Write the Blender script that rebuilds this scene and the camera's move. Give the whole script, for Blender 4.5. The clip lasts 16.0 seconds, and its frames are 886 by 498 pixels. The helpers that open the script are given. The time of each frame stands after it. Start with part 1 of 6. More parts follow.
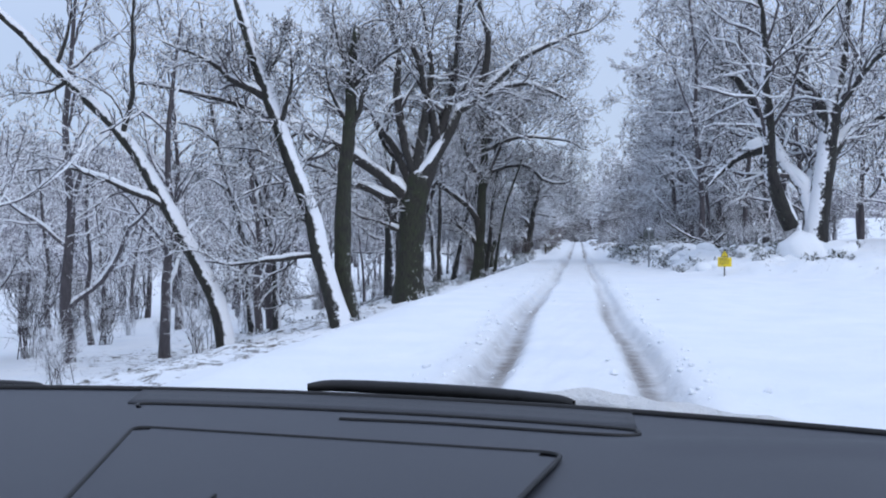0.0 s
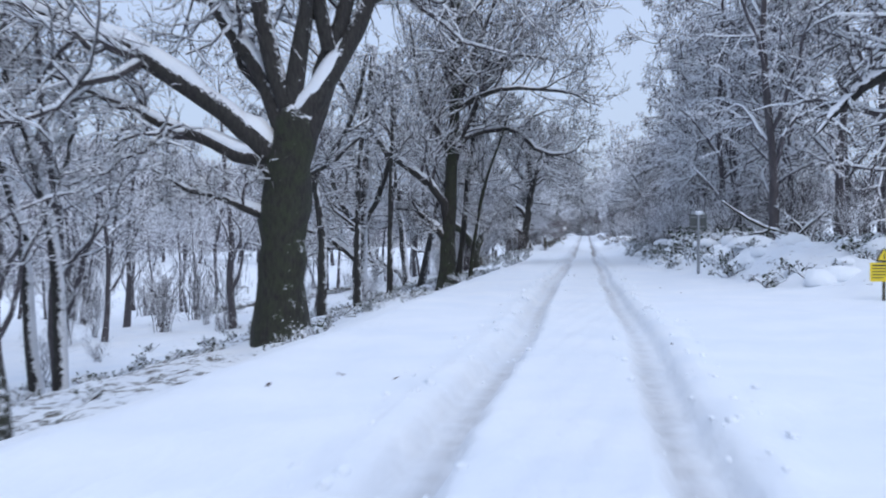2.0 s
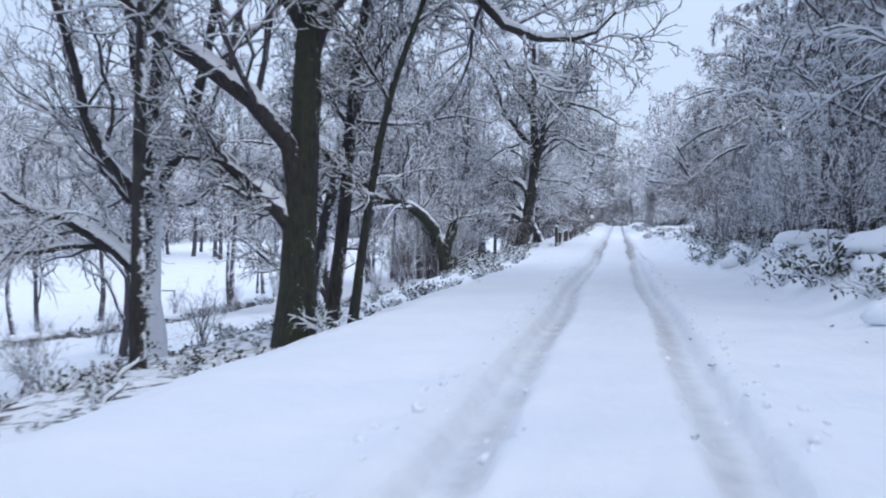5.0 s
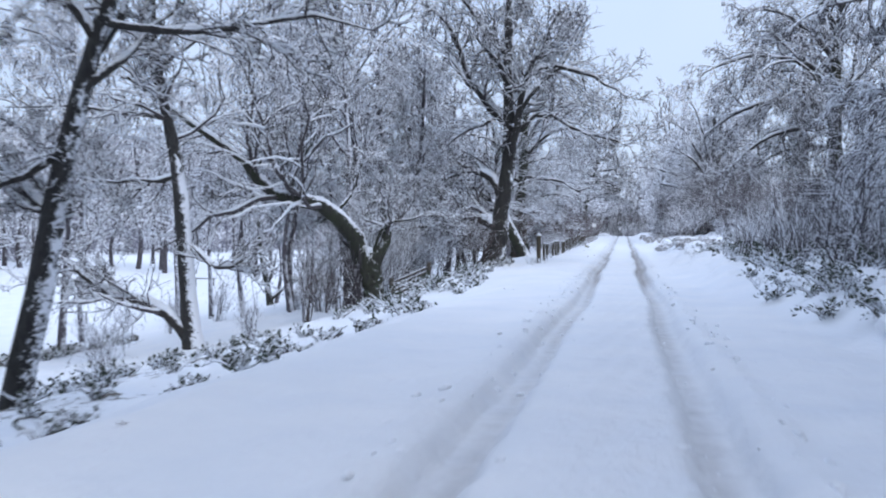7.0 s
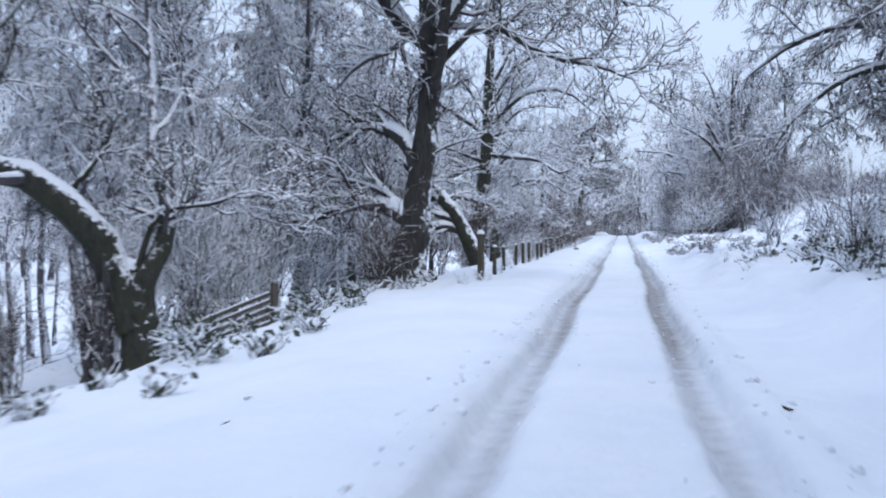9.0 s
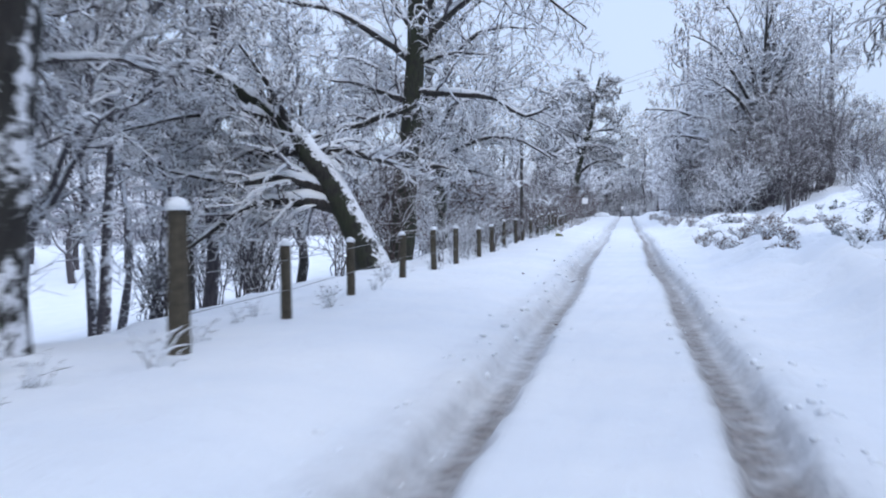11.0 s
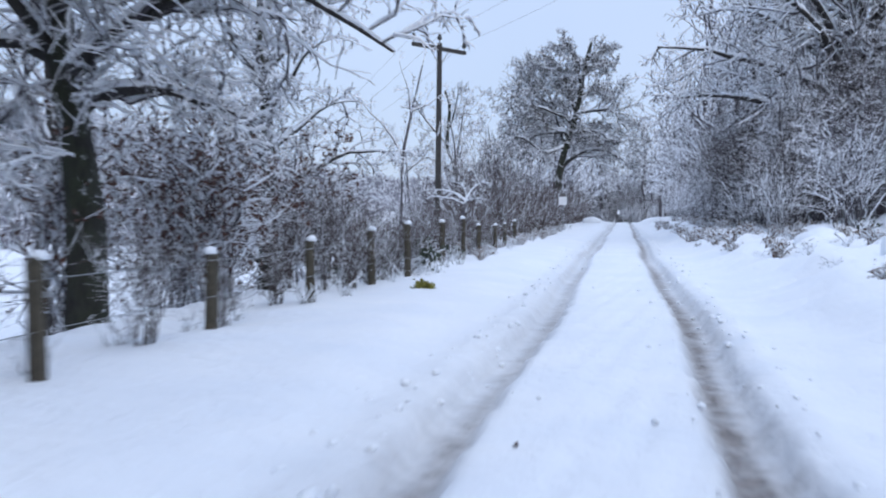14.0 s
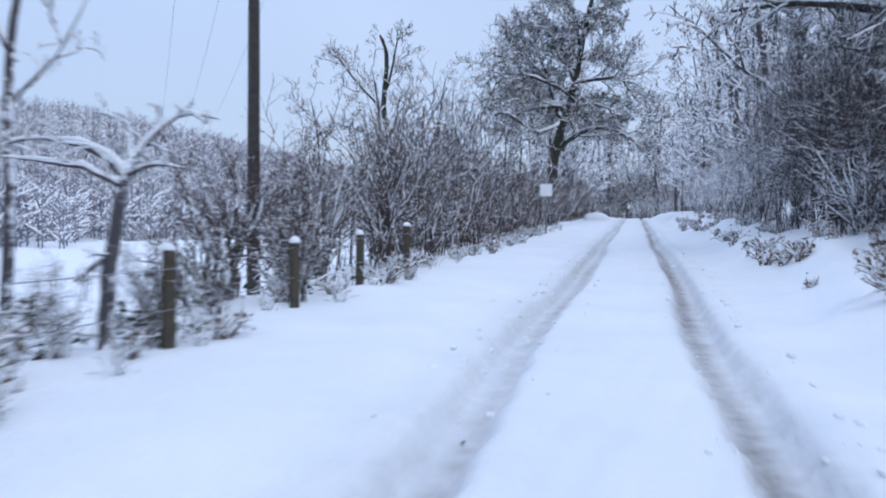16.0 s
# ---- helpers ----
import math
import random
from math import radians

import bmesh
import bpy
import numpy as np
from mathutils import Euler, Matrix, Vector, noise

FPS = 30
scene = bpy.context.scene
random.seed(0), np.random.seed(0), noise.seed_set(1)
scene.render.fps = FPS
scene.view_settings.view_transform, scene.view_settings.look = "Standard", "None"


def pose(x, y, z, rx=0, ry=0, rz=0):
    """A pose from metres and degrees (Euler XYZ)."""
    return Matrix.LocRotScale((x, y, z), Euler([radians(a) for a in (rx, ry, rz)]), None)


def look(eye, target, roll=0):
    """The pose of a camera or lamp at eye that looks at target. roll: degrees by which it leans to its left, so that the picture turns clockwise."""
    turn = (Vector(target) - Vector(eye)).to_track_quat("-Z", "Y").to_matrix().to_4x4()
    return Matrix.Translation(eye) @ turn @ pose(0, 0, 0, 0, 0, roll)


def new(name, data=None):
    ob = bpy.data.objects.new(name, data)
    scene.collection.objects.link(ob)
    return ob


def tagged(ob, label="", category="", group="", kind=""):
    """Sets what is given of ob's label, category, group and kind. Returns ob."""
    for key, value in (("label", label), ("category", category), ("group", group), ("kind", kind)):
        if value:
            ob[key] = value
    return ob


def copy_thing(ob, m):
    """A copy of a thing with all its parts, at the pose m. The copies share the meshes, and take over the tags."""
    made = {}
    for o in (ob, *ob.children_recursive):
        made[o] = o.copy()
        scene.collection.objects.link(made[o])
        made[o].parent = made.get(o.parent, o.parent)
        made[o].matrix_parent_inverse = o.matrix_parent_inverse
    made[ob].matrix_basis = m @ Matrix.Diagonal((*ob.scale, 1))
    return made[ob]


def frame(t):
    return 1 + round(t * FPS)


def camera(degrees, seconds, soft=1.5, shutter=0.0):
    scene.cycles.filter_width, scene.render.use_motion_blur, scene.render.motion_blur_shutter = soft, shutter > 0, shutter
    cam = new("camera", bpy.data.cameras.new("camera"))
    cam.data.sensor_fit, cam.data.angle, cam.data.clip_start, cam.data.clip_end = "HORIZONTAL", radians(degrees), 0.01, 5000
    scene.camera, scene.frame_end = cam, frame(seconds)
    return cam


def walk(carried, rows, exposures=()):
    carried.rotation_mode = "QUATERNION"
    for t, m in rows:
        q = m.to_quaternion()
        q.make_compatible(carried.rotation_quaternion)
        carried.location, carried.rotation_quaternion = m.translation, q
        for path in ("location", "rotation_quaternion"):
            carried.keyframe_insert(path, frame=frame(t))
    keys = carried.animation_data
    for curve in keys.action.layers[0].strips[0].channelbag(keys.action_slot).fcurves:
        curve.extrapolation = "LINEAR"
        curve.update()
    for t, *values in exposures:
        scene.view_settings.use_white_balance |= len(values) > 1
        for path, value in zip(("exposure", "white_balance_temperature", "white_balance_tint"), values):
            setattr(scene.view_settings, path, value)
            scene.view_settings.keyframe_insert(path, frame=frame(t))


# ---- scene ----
# ---------------------------------------------------------------- camera
cam = camera(47.7, 16.0, soft=2.0, shutter=0.36)
PATH = [
    (0.0, 0.00, 0.00, 1.31, 7.70, -0.02, -0.20),
    (0.034, 0.00, 0.00, 1.31, 7.70, -0.02, -0.20),
    (0.5, 0.00, 5.47, 1.33, 7.80, 0.08, 0.00),
    (1.0, 0.00, 11.02, 1.35, 7.90, -0.02, 0.10),
    (1.5, 0.00, 16.58, 1.38, 8.00, -0.22, 0.00),
    (2.0, 0.00, 22.24, 1.40, 8.10, -0.32, 0.10),
    (2.5, 0.00, 27.89, 1.42, 8.30, -0.52, 0.20),
    (3.0, 0.00, 33.55, 1.44, 8.60, -0.62, 0.20),
    (3.5, 0.00, 39.11, 1.47, 8.90, -0.82, 0.30),
    (4.0, 0.00, 44.57, 1.49, 9.20, -0.82, 0.20),
    (4.5, 0.00, 50.03, 1.51, 9.60, -0.92, 0.00),
    (7.0, 0.00, 73.42, 1.60, 10.20, -0.32, -0.40),
    (7.5, 0.00, 78.32, 1.62, 10.20, -0.22, -0.30),
    (8.0, 0.00, 83.21, 1.64, 10.20, -0.22, -0.10),
    (8.5, 0.00, 88.10, 1.66, 10.20, -0.22, 0.10),
    (9.0, 0.00, 93.08, 1.68, 10.20, -0.22, 0.20),
    (11.5, 0.00, 117.58, 1.87, 10.40, -1.37, 0.50),
    (12.0, 0.00, 122.53, 1.93, 10.30, -1.37, 0.20),
    (12.5, 0.00, 127.41, 2.00, 10.10, -1.17, 0.10),
    (13.0, 0.00, 132.42, 2.08, 10.00, -1.17, -0.10),
    (13.5, 0.00, 137.34, 2.17, 10.00, -1.12, -0.20),
    (14.0, 0.00, 142.26, 2.26, 10.20, -1.12, -0.30),
    (14.5, 0.00, 147.19, 2.35, 10.30, -1.22, -0.30),
    (15.0, 0.00, 152.19, 2.44, 10.50, -1.32, -0.20),
    (15.5, 0.00, 157.06, 2.53, 10.60, -1.32, -0.20),
    (16.0, 0.00, 161.92, 2.61, 10.80, -1.42, -0.10),
]
walk(cam, [(t, pose(x, y, z, 90 + pitch, roll, yaw)) for t, x, y, z, yaw, pitch, roll in PATH],
     exposures=[(0.0, -0.05, 6520, 10), (2.5, 0.02, 6540, 10), (4.5, 0.17, 6600, 10), (8.0, 0.25, 6560, 10), (12.0, 0.20, 6540, 10), (14.0, 0.09, 6450, 10), (16.0, 0.0, 6280, 10)])

# ---------------------------------------------------------------- world and sun
world = bpy.data.worlds.new("overcast_sky")
scene.world = world
world.use_nodes = True
wn, wl = world.node_tree.nodes, world.node_tree.links
sky = wn.new("ShaderNodeTexSky")
sky.sky_type, sky.sun_disc = "NISHITA", False
sky.sun_elevation, sky.sun_rotation = radians(28), radians(150)
back = wn["Background"]
back.inputs["Strength"].default_value = 0.1
gain = wn.new("ShaderNodeMix")
gain.data_type, gain.blend_type = "RGBA", "MIX"
gain.inputs["Factor"].default_value = 0.80
cloud_at = wn.new("ShaderNodeTexCoord")
cloud_noise = wn.new("ShaderNodeTexNoise")
cloud_noise.inputs["Scale"].default_value, cloud_noise.inputs["Detail"].default_value = 1.6, 4
cloud_ramp = wn.new("ShaderNodeValToRGB")
cloud_ramp.color_ramp.elements[0].position, cloud_ramp.color_ramp.elements[1].position = 0.3, 0.75
cloud_ramp.color_ramp.elements[0].color = (4.9, 6.2, 9.0, 1)
cloud_ramp.color_ramp.elements[1].color = (6.5, 7.7, 10.2, 1)
wl.new(cloud_at.outputs["Generated"], cloud_noise.inputs["Vector"])
wl.new(cloud_noise.outputs["Fac"], cloud_ramp.inputs["Fac"])
height = wn.new("ShaderNodeSeparateXYZ")
wl.new(cloud_at.outputs["Generated"], height.inputs["Vector"])
rise = wn.new("ShaderNodeMapRange")                       # an overcast sky is brighter overhead than at the horizon
rise.inputs["From Min"].default_value, rise.inputs["From Max"].default_value = 0.0, 0.8
rise.inputs["To Min"].default_value, rise.inputs["To Max"].default_value = 0.9, 1.5
wl.new(height.outputs["Z"], rise.inputs["Value"])
overcast = wn.new("ShaderNodeVectorMath")
overcast.operation = "SCALE"
wl.new(cloud_ramp.outputs["Color"], overcast.inputs[0])
wl.new(rise.outputs["Result"], overcast.inputs["Scale"])
wl.new(sky.outputs["Color"], gain.inputs["A"])
wl.new(overcast.outputs["Vector"], gain.inputs["B"])
wl.new(gain.outputs["Result"], back.inputs["Color"])

sun = new("sun", bpy.data.lights.new("sun", "SUN"))
sun.data.energy, sun.data.angle, sun.data.color = 0.7, radians(30), (1.0, 0.97, 0.93)
sun.matrix_world = look((0, 0, 60), (-25, 40, 0))


# ---------------------------------------------------------------- materials
def material(name, rough=0.8, metal=0.0):
    m = bpy.data.materials.new(name)
    m.use_nodes = True
    n, l = m.node_tree.nodes, m.node_tree.links
    b = n["Principled BSDF"]
    b.inputs["Roughness"].default_value, b.inputs["Metallic"].default_value = rough, metal
    return m, n, l, b


def noise_of(n, l, scale, detail=4, where=None, rough=0.55):
    t = n.new("ShaderNodeTexNoise")
    t.inputs["Scale"].default_value, t.inputs["Detail"].default_value = scale, detail
    t.inputs["Roughness"].default_value = rough
    if where is not None:
        l.new(where, t.inputs["Vector"])
    return t.outputs["Fac"]


def ramp(n, l, fac, stops):
    r = n.new("ShaderNodeValToRGB")
    e = r.color_ramp.elements
    while len(e) < len(stops):
        e.new(0.5)
    for k, (p, c) in enumerate(stops):
        e[k].position, e[k].color = p, (*c, 1)
    l.new(fac, r.inputs["Fac"])
    return r.outputs["Color"]


def mixed(n, l, fac, a, b):
    x = n.new("ShaderNodeMix")
    x.data_type = "RGBA"
    if isinstance(fac, float):
        x.inputs["Factor"].default_value = fac
    else:
        l.new(fac, x.inputs["Factor"])
    for key, v in (("A", a), ("B", b)):
        if isinstance(v, tuple):
            x.inputs[key].default_value = (*v, 1)
        else:
            l.new(v, x.inputs[key])
    return x.outputs["Result"]


def calc(n, l, op, a, b=None, c=None):
    x = n.new("ShaderNodeMath")
    x.operation = op
    for k, v in enumerate((a, b, c)):
        if v is None:
            continue
        if isinstance(v, (int, float)):
            x.inputs[k].default_value = v
        else:
            l.new(v, x.inputs[k])
    return x.outputs[0]


def bump(n, l, b, height, strength, dist):
    x = n.new("ShaderNodeBump")
    x.inputs["Strength"].default_value, x.inputs["Distance"].default_value = strength, dist
    l.new(height, x.inputs["Height"])
    l.new(x.outputs["Normal"], b.inputs["Normal"])


SNOW = (0.86, 0.88, 0.92)


def snow_material(name, slush_and_shade=False):
    m, n, l, b = material(name, 0.75)
    at = n.new("ShaderNodeTexCoord").outputs["Object"]
    big, fine = noise_of(n, l, 0.7, 5, at), noise_of(n, l, 14, 6, at, 0.65)
    col = ramp(n, l, big, [(0.3, (0.83, 0.87, 0.92)), (0.7, (0.91, 0.93, 0.95))])
    if slush_and_shade:
        a = n.new("ShaderNodeAttribute")
        a.attribute_name = "slush_and_shade"
        wet = noise_of(n, l, 3.2, 6, at, 0.7)
        k = calc(n, l, "MULTIPLY", a.outputs["Fac"], calc(n, l, "MULTIPLY_ADD", wet, 1.7, 0.05))
        k = calc(n, l, "MINIMUM", calc(n, l, "MAXIMUM", k, 0.0), 1.0)
        mud = ramp(n, l, fine, [(0.35, (0.09, 0.075, 0.065)), (0.65, (0.30, 0.26, 0.235))])
        col = mixed(n, l, k, col, mud)
        r = calc(n, l, "MULTIPLY_ADD", k, -0.35, 0.75)
        l.new(r, b.inputs["Roughness"])
        a = n.new("ShaderNodeAttribute")
        a.attribute_name = "litter"
        spots = noise_of(n, l, 2.1, 9, at, 0.8)
        spots = calc(n, l, "SUBTRACT", calc(n, l, "MULTIPLY_ADD", a.outputs["Fac"], 0.22, spots), 0.70)
        spots = calc(n, l, "MULTIPLY", spots, 16)
        spots = calc(n, l, "MINIMUM", calc(n, l, "MAXIMUM", spots, 0.0), 1.0)
        brush = ramp(n, l, fine, [(0.35, (0.035, 0.03, 0.02)), (0.65, (0.13, 0.10, 0.065))])
        col = mixed(n, l, spots, col, brush)
    l.new(col, b.inputs["Base Color"])
    h = calc(n, l, "MULTIPLY_ADD", fine, 0.35, noise_of(n, l, 2.4, 4, at))
    h = calc(n, l, "MULTIPLY_ADD", noise_of(n, l, 6.5, 3, at), 0.45, h)
    bump(n, l, b, h, 0.6, 0.08)
    return m


def bark_material(name, dark, light, moss=0.0, snow_edge=0.30, scale=1.0, plaster=0.25, drift=0.0):
    """Bark with snow lying on whatever faces up, broken by noise."""
    m, n, l, b = material(name, 0.9)
    at = n.new("ShaderNodeTexCoord").outputs["Object"]
    stretch = n.new("ShaderNodeMapping")
    stretch.inputs["Scale"].default_value = (1, 1, 0.22)
    l.new(at, stretch.inputs["Vector"])
    grain = noise_of(n, l, 16 * scale, 6, stretch.outputs["Vector"], 0.7)
    patch = noise_of(n, l, 2.2 * scale, 5, at, 0.65)
    col = ramp(n, l, grain, [(0.33, dark), (0.68, light)])
    if moss:
        k = calc(n, l, "MULTIPLY_ADD", calc(n, l, "ADD", patch, calc(n, l, "MULTIPLY", grain, 0.5)), 3.0, -1.80)
        k = calc(n, l, "MULTIPLY", calc(n, l, "MINIMUM", calc(n, l, "MAXIMUM", k, 0.0), 1.0), moss)
        col = mixed(n, l, k, col, (0.038, 0.048, 0.022))
    face = n.new("ShaderNodeSeparateXYZ")
    l.new(n.new("ShaderNodeNewGeometry").outputs["Normal"], face.inputs["Vector"])
    up = calc(n, l, "ADD", face.outputs["Z"], calc(n, l, "MULTIPLY", face.outputs["X"], plaster))
    up = calc(n, l, "ADD", up, calc(n, l, "MULTIPLY", face.outputs["Y"], drift))
    flecks = noise_of(n, l, 11 * scale, 4, at, 0.6)
    up = calc(n, l, "ADD", up, calc(n, l, "MULTIPLY_ADD", patch, 1.4, -0.70))
    up = calc(n, l, "ADD", up, calc(n, l, "MULTIPLY_ADD", flecks, 1.2, -0.60))
    k = calc(n, l, "MULTIPLY", calc(n, l, "SUBTRACT", up, snow_edge), 6)
    k = calc(n, l, "MINIMUM", calc(n, l, "MAXIMUM", k, 0.0), 1.0)
    l.new(mixed(n, l, k, col, SNOW), b.inputs["Base Color"])
    bump(n, l, b, grain, 0.9, 0.05)
    return m


def plain_material(name, c1, c2, rough=0.7, scale=8, metal=0.0, relief=0.2):
    m, n, l, b = material(name, rough, metal)
    at = n.new("ShaderNodeTexCoord").outputs["Object"]
    f = noise_of(n, l, scale, 6, at, 0.65)
    l.new(ramp(n, l, f, [(0.3, c1), (0.7, c2)]), b.inputs["Base Color"])
    bump(n, l, b, f, relief, 0.01)
    return m


M_GROUND = snow_material("snow_ground", slush_and_shade=True)
M_SNOW = snow_material("snow_soft")
M_OAK = bark_material("oak_bark", (0.012, 0.011, 0.010), (0.050, 0.046, 0.040), 0.75, 0.44)
M_DRIVEN = bark_material("bark_half_plastered_with_snow", (0.010, 0.009, 0.009), (0.046, 0.042, 0.039), 0.3, 0.46, 0.5, 0.85, -0.25)
M_LANE_OAK = bark_material("snow_plastered_bark", (0.010, 0.009, 0.010), (0.042, 0.038, 0.037), 0.2, 0.30, 0.6, -0.6, -0.3)
M_PLASTERED = bark_material("snow_spattered_bark", (0.012, 0.011, 0.012), (0.055, 0.050, 0.049), 0.2, 0.26, 1.2, 0.6)
M_LIMB = bark_material("limb_bark", (0.018, 0.016, 0.016), (0.064, 0.057, 0.054), 0.15, 0.36)
M_TWIG = bark_material("twig_bark", (0.042, 0.037, 0.040), (0.105, 0.092, 0.096), 0.0, 0.44, 1.6)
# real snow, laid on heavier so distant crowns pale as in mist
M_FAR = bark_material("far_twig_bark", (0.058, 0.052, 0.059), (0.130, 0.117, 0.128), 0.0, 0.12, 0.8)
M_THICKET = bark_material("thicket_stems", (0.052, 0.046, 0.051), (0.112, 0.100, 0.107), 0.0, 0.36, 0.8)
M_SCRUB = bark_material("dark_scrub_stems", (0.056, 0.049, 0.053), (0.118, 0.104, 0.110), 0.0, 0.40, 1.0)
M_HEDGE = bark_material("hedge_twigs", (0.050, 0.036, 0.034), (0.120, 0.090, 0.085), 0.0, 0.52, 1.4)
# pale bluish base and generous snow paint the haze over the far hillside
M_HILL = bark_material("hazed_hillside_trees", (0.21, 0.205, 0.235), (0.30, 0.29, 0.33), 0.0, 0.42, 0.15)
M_LEANING = bark_material("bark_with_driven_snow", (0.012, 0.011, 0.011), (0.052, 0.047, 0.045), 0.2, 0.40, 0.6, 0.48)
M_BRACKEN = bark_material("dead_bracken", (0.10, 0.065, 0.045), (0.24, 0.16, 0.12), 0.0, 0.40, 1.4)
M_POLE = plain_material("creosoted_pole", (0.028, 0.025, 0.023), (0.065, 0.058, 0.052), 0.85, 10)
M_POST = plain_material("weathered_post", (0.040, 0.034, 0.024), (0.095, 0.080, 0.056), 0.9, 14)
M_WOOD = plain_material("grey_timber", (0.07, 0.06, 0.05), (0.15, 0.13, 0.11), 0.9, 12)
M_STEEL = plain_material("galvanised_steel", (0.25, 0.26, 0.27), (0.36, 0.37, 0.38), 0.45, 20, 0.8, 0.05)
M_SIGN_BACK = plain_material("dull_sign_back", (0.075, 0.082, 0.080), (0.12, 0.13, 0.125), 0.6, 9, 0, 0.05)
M_WHITE = plain_material("white_sign_face", (0.88, 0.88, 0.88), (0.92, 0.92, 0.92), 0.4, 5, 0, 0.02)
M_YELLOW = plain_material("yellow_sign_face", (0.75, 0.55, 0.02), (0.82, 0.62, 0.03), 0.45, 5, 0, 0.02)
M_BLACK = plain_material("black_print", (0.015, 0.015, 0.015), (0.03, 0.03, 0.03), 0.5, 5, 0, 0.02)
M_LEAF = plain_material("dry_beech_leaves", (0.065, 0.034, 0.026), (0.15, 0.078, 0.058), 0.8, 6)
M_EVERGREEN = plain_material("evergreen_leaves", (0.020, 0.028, 0.016), (0.055, 0.070, 0.042), 0.6, 6)


# ---------------------------------------------------------------- mesh helpers
def raw_mesh(name, verts, faces, mat, smooth=False):
    """A mesh from an array of points and an array of quads or triangles."""
    me = bpy.data.meshes.new(name)
    verts, faces = np.asarray(verts, np.float32), np.asarray(faces, np.int32)
    k = faces.shape[1]
    me.vertices.add(len(verts))
    me.vertices.foreach_set("co", verts.ravel())
    me.loops.add(faces.size)
    me.loops.foreach_set("vertex_index", faces.ravel())
    me.polygons.add(len(faces))
    me.polygons.foreach_set("loop_start", np.arange(0, faces.size, k, dtype=np.int32))
    me.polygons.foreach_set("use_smooth", np.full(len(faces), smooth))
    me.materials.append(mat)
    me.update(calc_edges=True)
    return me


def part(name, bm, mat, parent, label="", smooth=False):
    """Links a bmesh, or a mesh, as one part under parent."""
    if isinstance(bm, bmesh.types.BMesh):
        me = bpy.data.meshes.new(name)
        bm.to_mesh(me)
        bm.free()
        me.materials.append(mat)
        if smooth:
            for p in me.polygons:
                p.use_smooth = True
    else:
        me = bm
    ob = new(name, me)
    ob.parent = parent
    return tagged(ob, label)


def thing(name, label, category, at=(0, 0, 0), turn=0.0, group="", kind=""):
    ob = new(name)
    ob.empty_display_size = 0.2
    ob.matrix_basis = pose(*at, 0, 0, turn)
    return tagged(ob, label, category, group, kind)


def box(bm, cx, cy, cz, sx, sy, sz, rot=None, bevel=0.0):
    r = bmesh.ops.create_cube(bm, size=1.0)
    m = Matrix.Translation((cx, cy, cz)) @ (rot or Matrix()) @ Matrix.Diagonal((sx, sy, sz, 1))
    bmesh.ops.transform(bm, matrix=m, verts=r["verts"])
    if bevel:
        es = {e for v in r["verts"] for e in v.link_edges}
        bmesh.ops.bevel(bm, geom=list(es), offset=bevel, segments=2, affect="EDGES", profile=0.5)
    return bm


def rod(bm, a, b, r1, r2=None, n=10):
    a, b = Vector(a), Vector(b)
    d = b - a
    m = Matrix.Translation((a + b) / 2) @ d.to_track_quat("Z", "Y").to_matrix().to_4x4()
    bmesh.ops.create_cone(bm, cap_ends=True, segments=n, radius1=r1, radius2=r1 if r2 is None else r2, depth=d.length, matrix=m)
    return bm


# ---------------------------------------------------------------- the lie of the land
def smooth_step(a, b, v):
    k = np.clip((np.asarray(v, float) - a) / (b - a), 0, 1)
    return k * k * (3 - 2 * k)


def road_z(y):
    """Height of the road along its length: level, then a gentle climb to a crest."""
    y = np.asarray(y, float)
    z = 0.004 * y
    z = z + np.where(y > 95, 0.014 * np.clip(y - 95, 0, 40) ** 2 / 80, 0) + 0.014 * np.clip(y - 135, 0, 135)
    return z - 0.004 * np.clip(y - 270, 0, 80)


def waves(x, y):
    """Soft uneven ground, a few superposed ripples."""
    return (np.sin(0.61 * x + 0.37 * y) + np.sin(-0.43 * x + 0.71 * y + 1.3) + np.sin(1.13 * x - 0.29 * y + 0.5)
            + 0.6 * np.sin(1.9 * x + 1.4 * y) + 0.5 * np.sin(-2.3 * x + 2.1 * y + 2.0)) / 4.0


def lumps(x, y):
    return (np.sin(3.1 * x + 1.7 * y) * np.sin(2.3 * y - 1.1 * x) + 0.6 * np.sin(5.3 * x - 2.9 * y + 1.0) * np.sin(4.1 * y + 2.2 * x)) / 1.6


def bank_edge(y):
    """How far right of the lane's middle the heathery bank begins: beyond the lay-by at first, then close to the lane."""
    return 2.9 + 1.6 * (1 - smooth_step(56, 68, y)) + 1.0 * (1 - smooth_step(46, 58, y)) + 6.0 * (1 - smooth_step(36, 47, y))


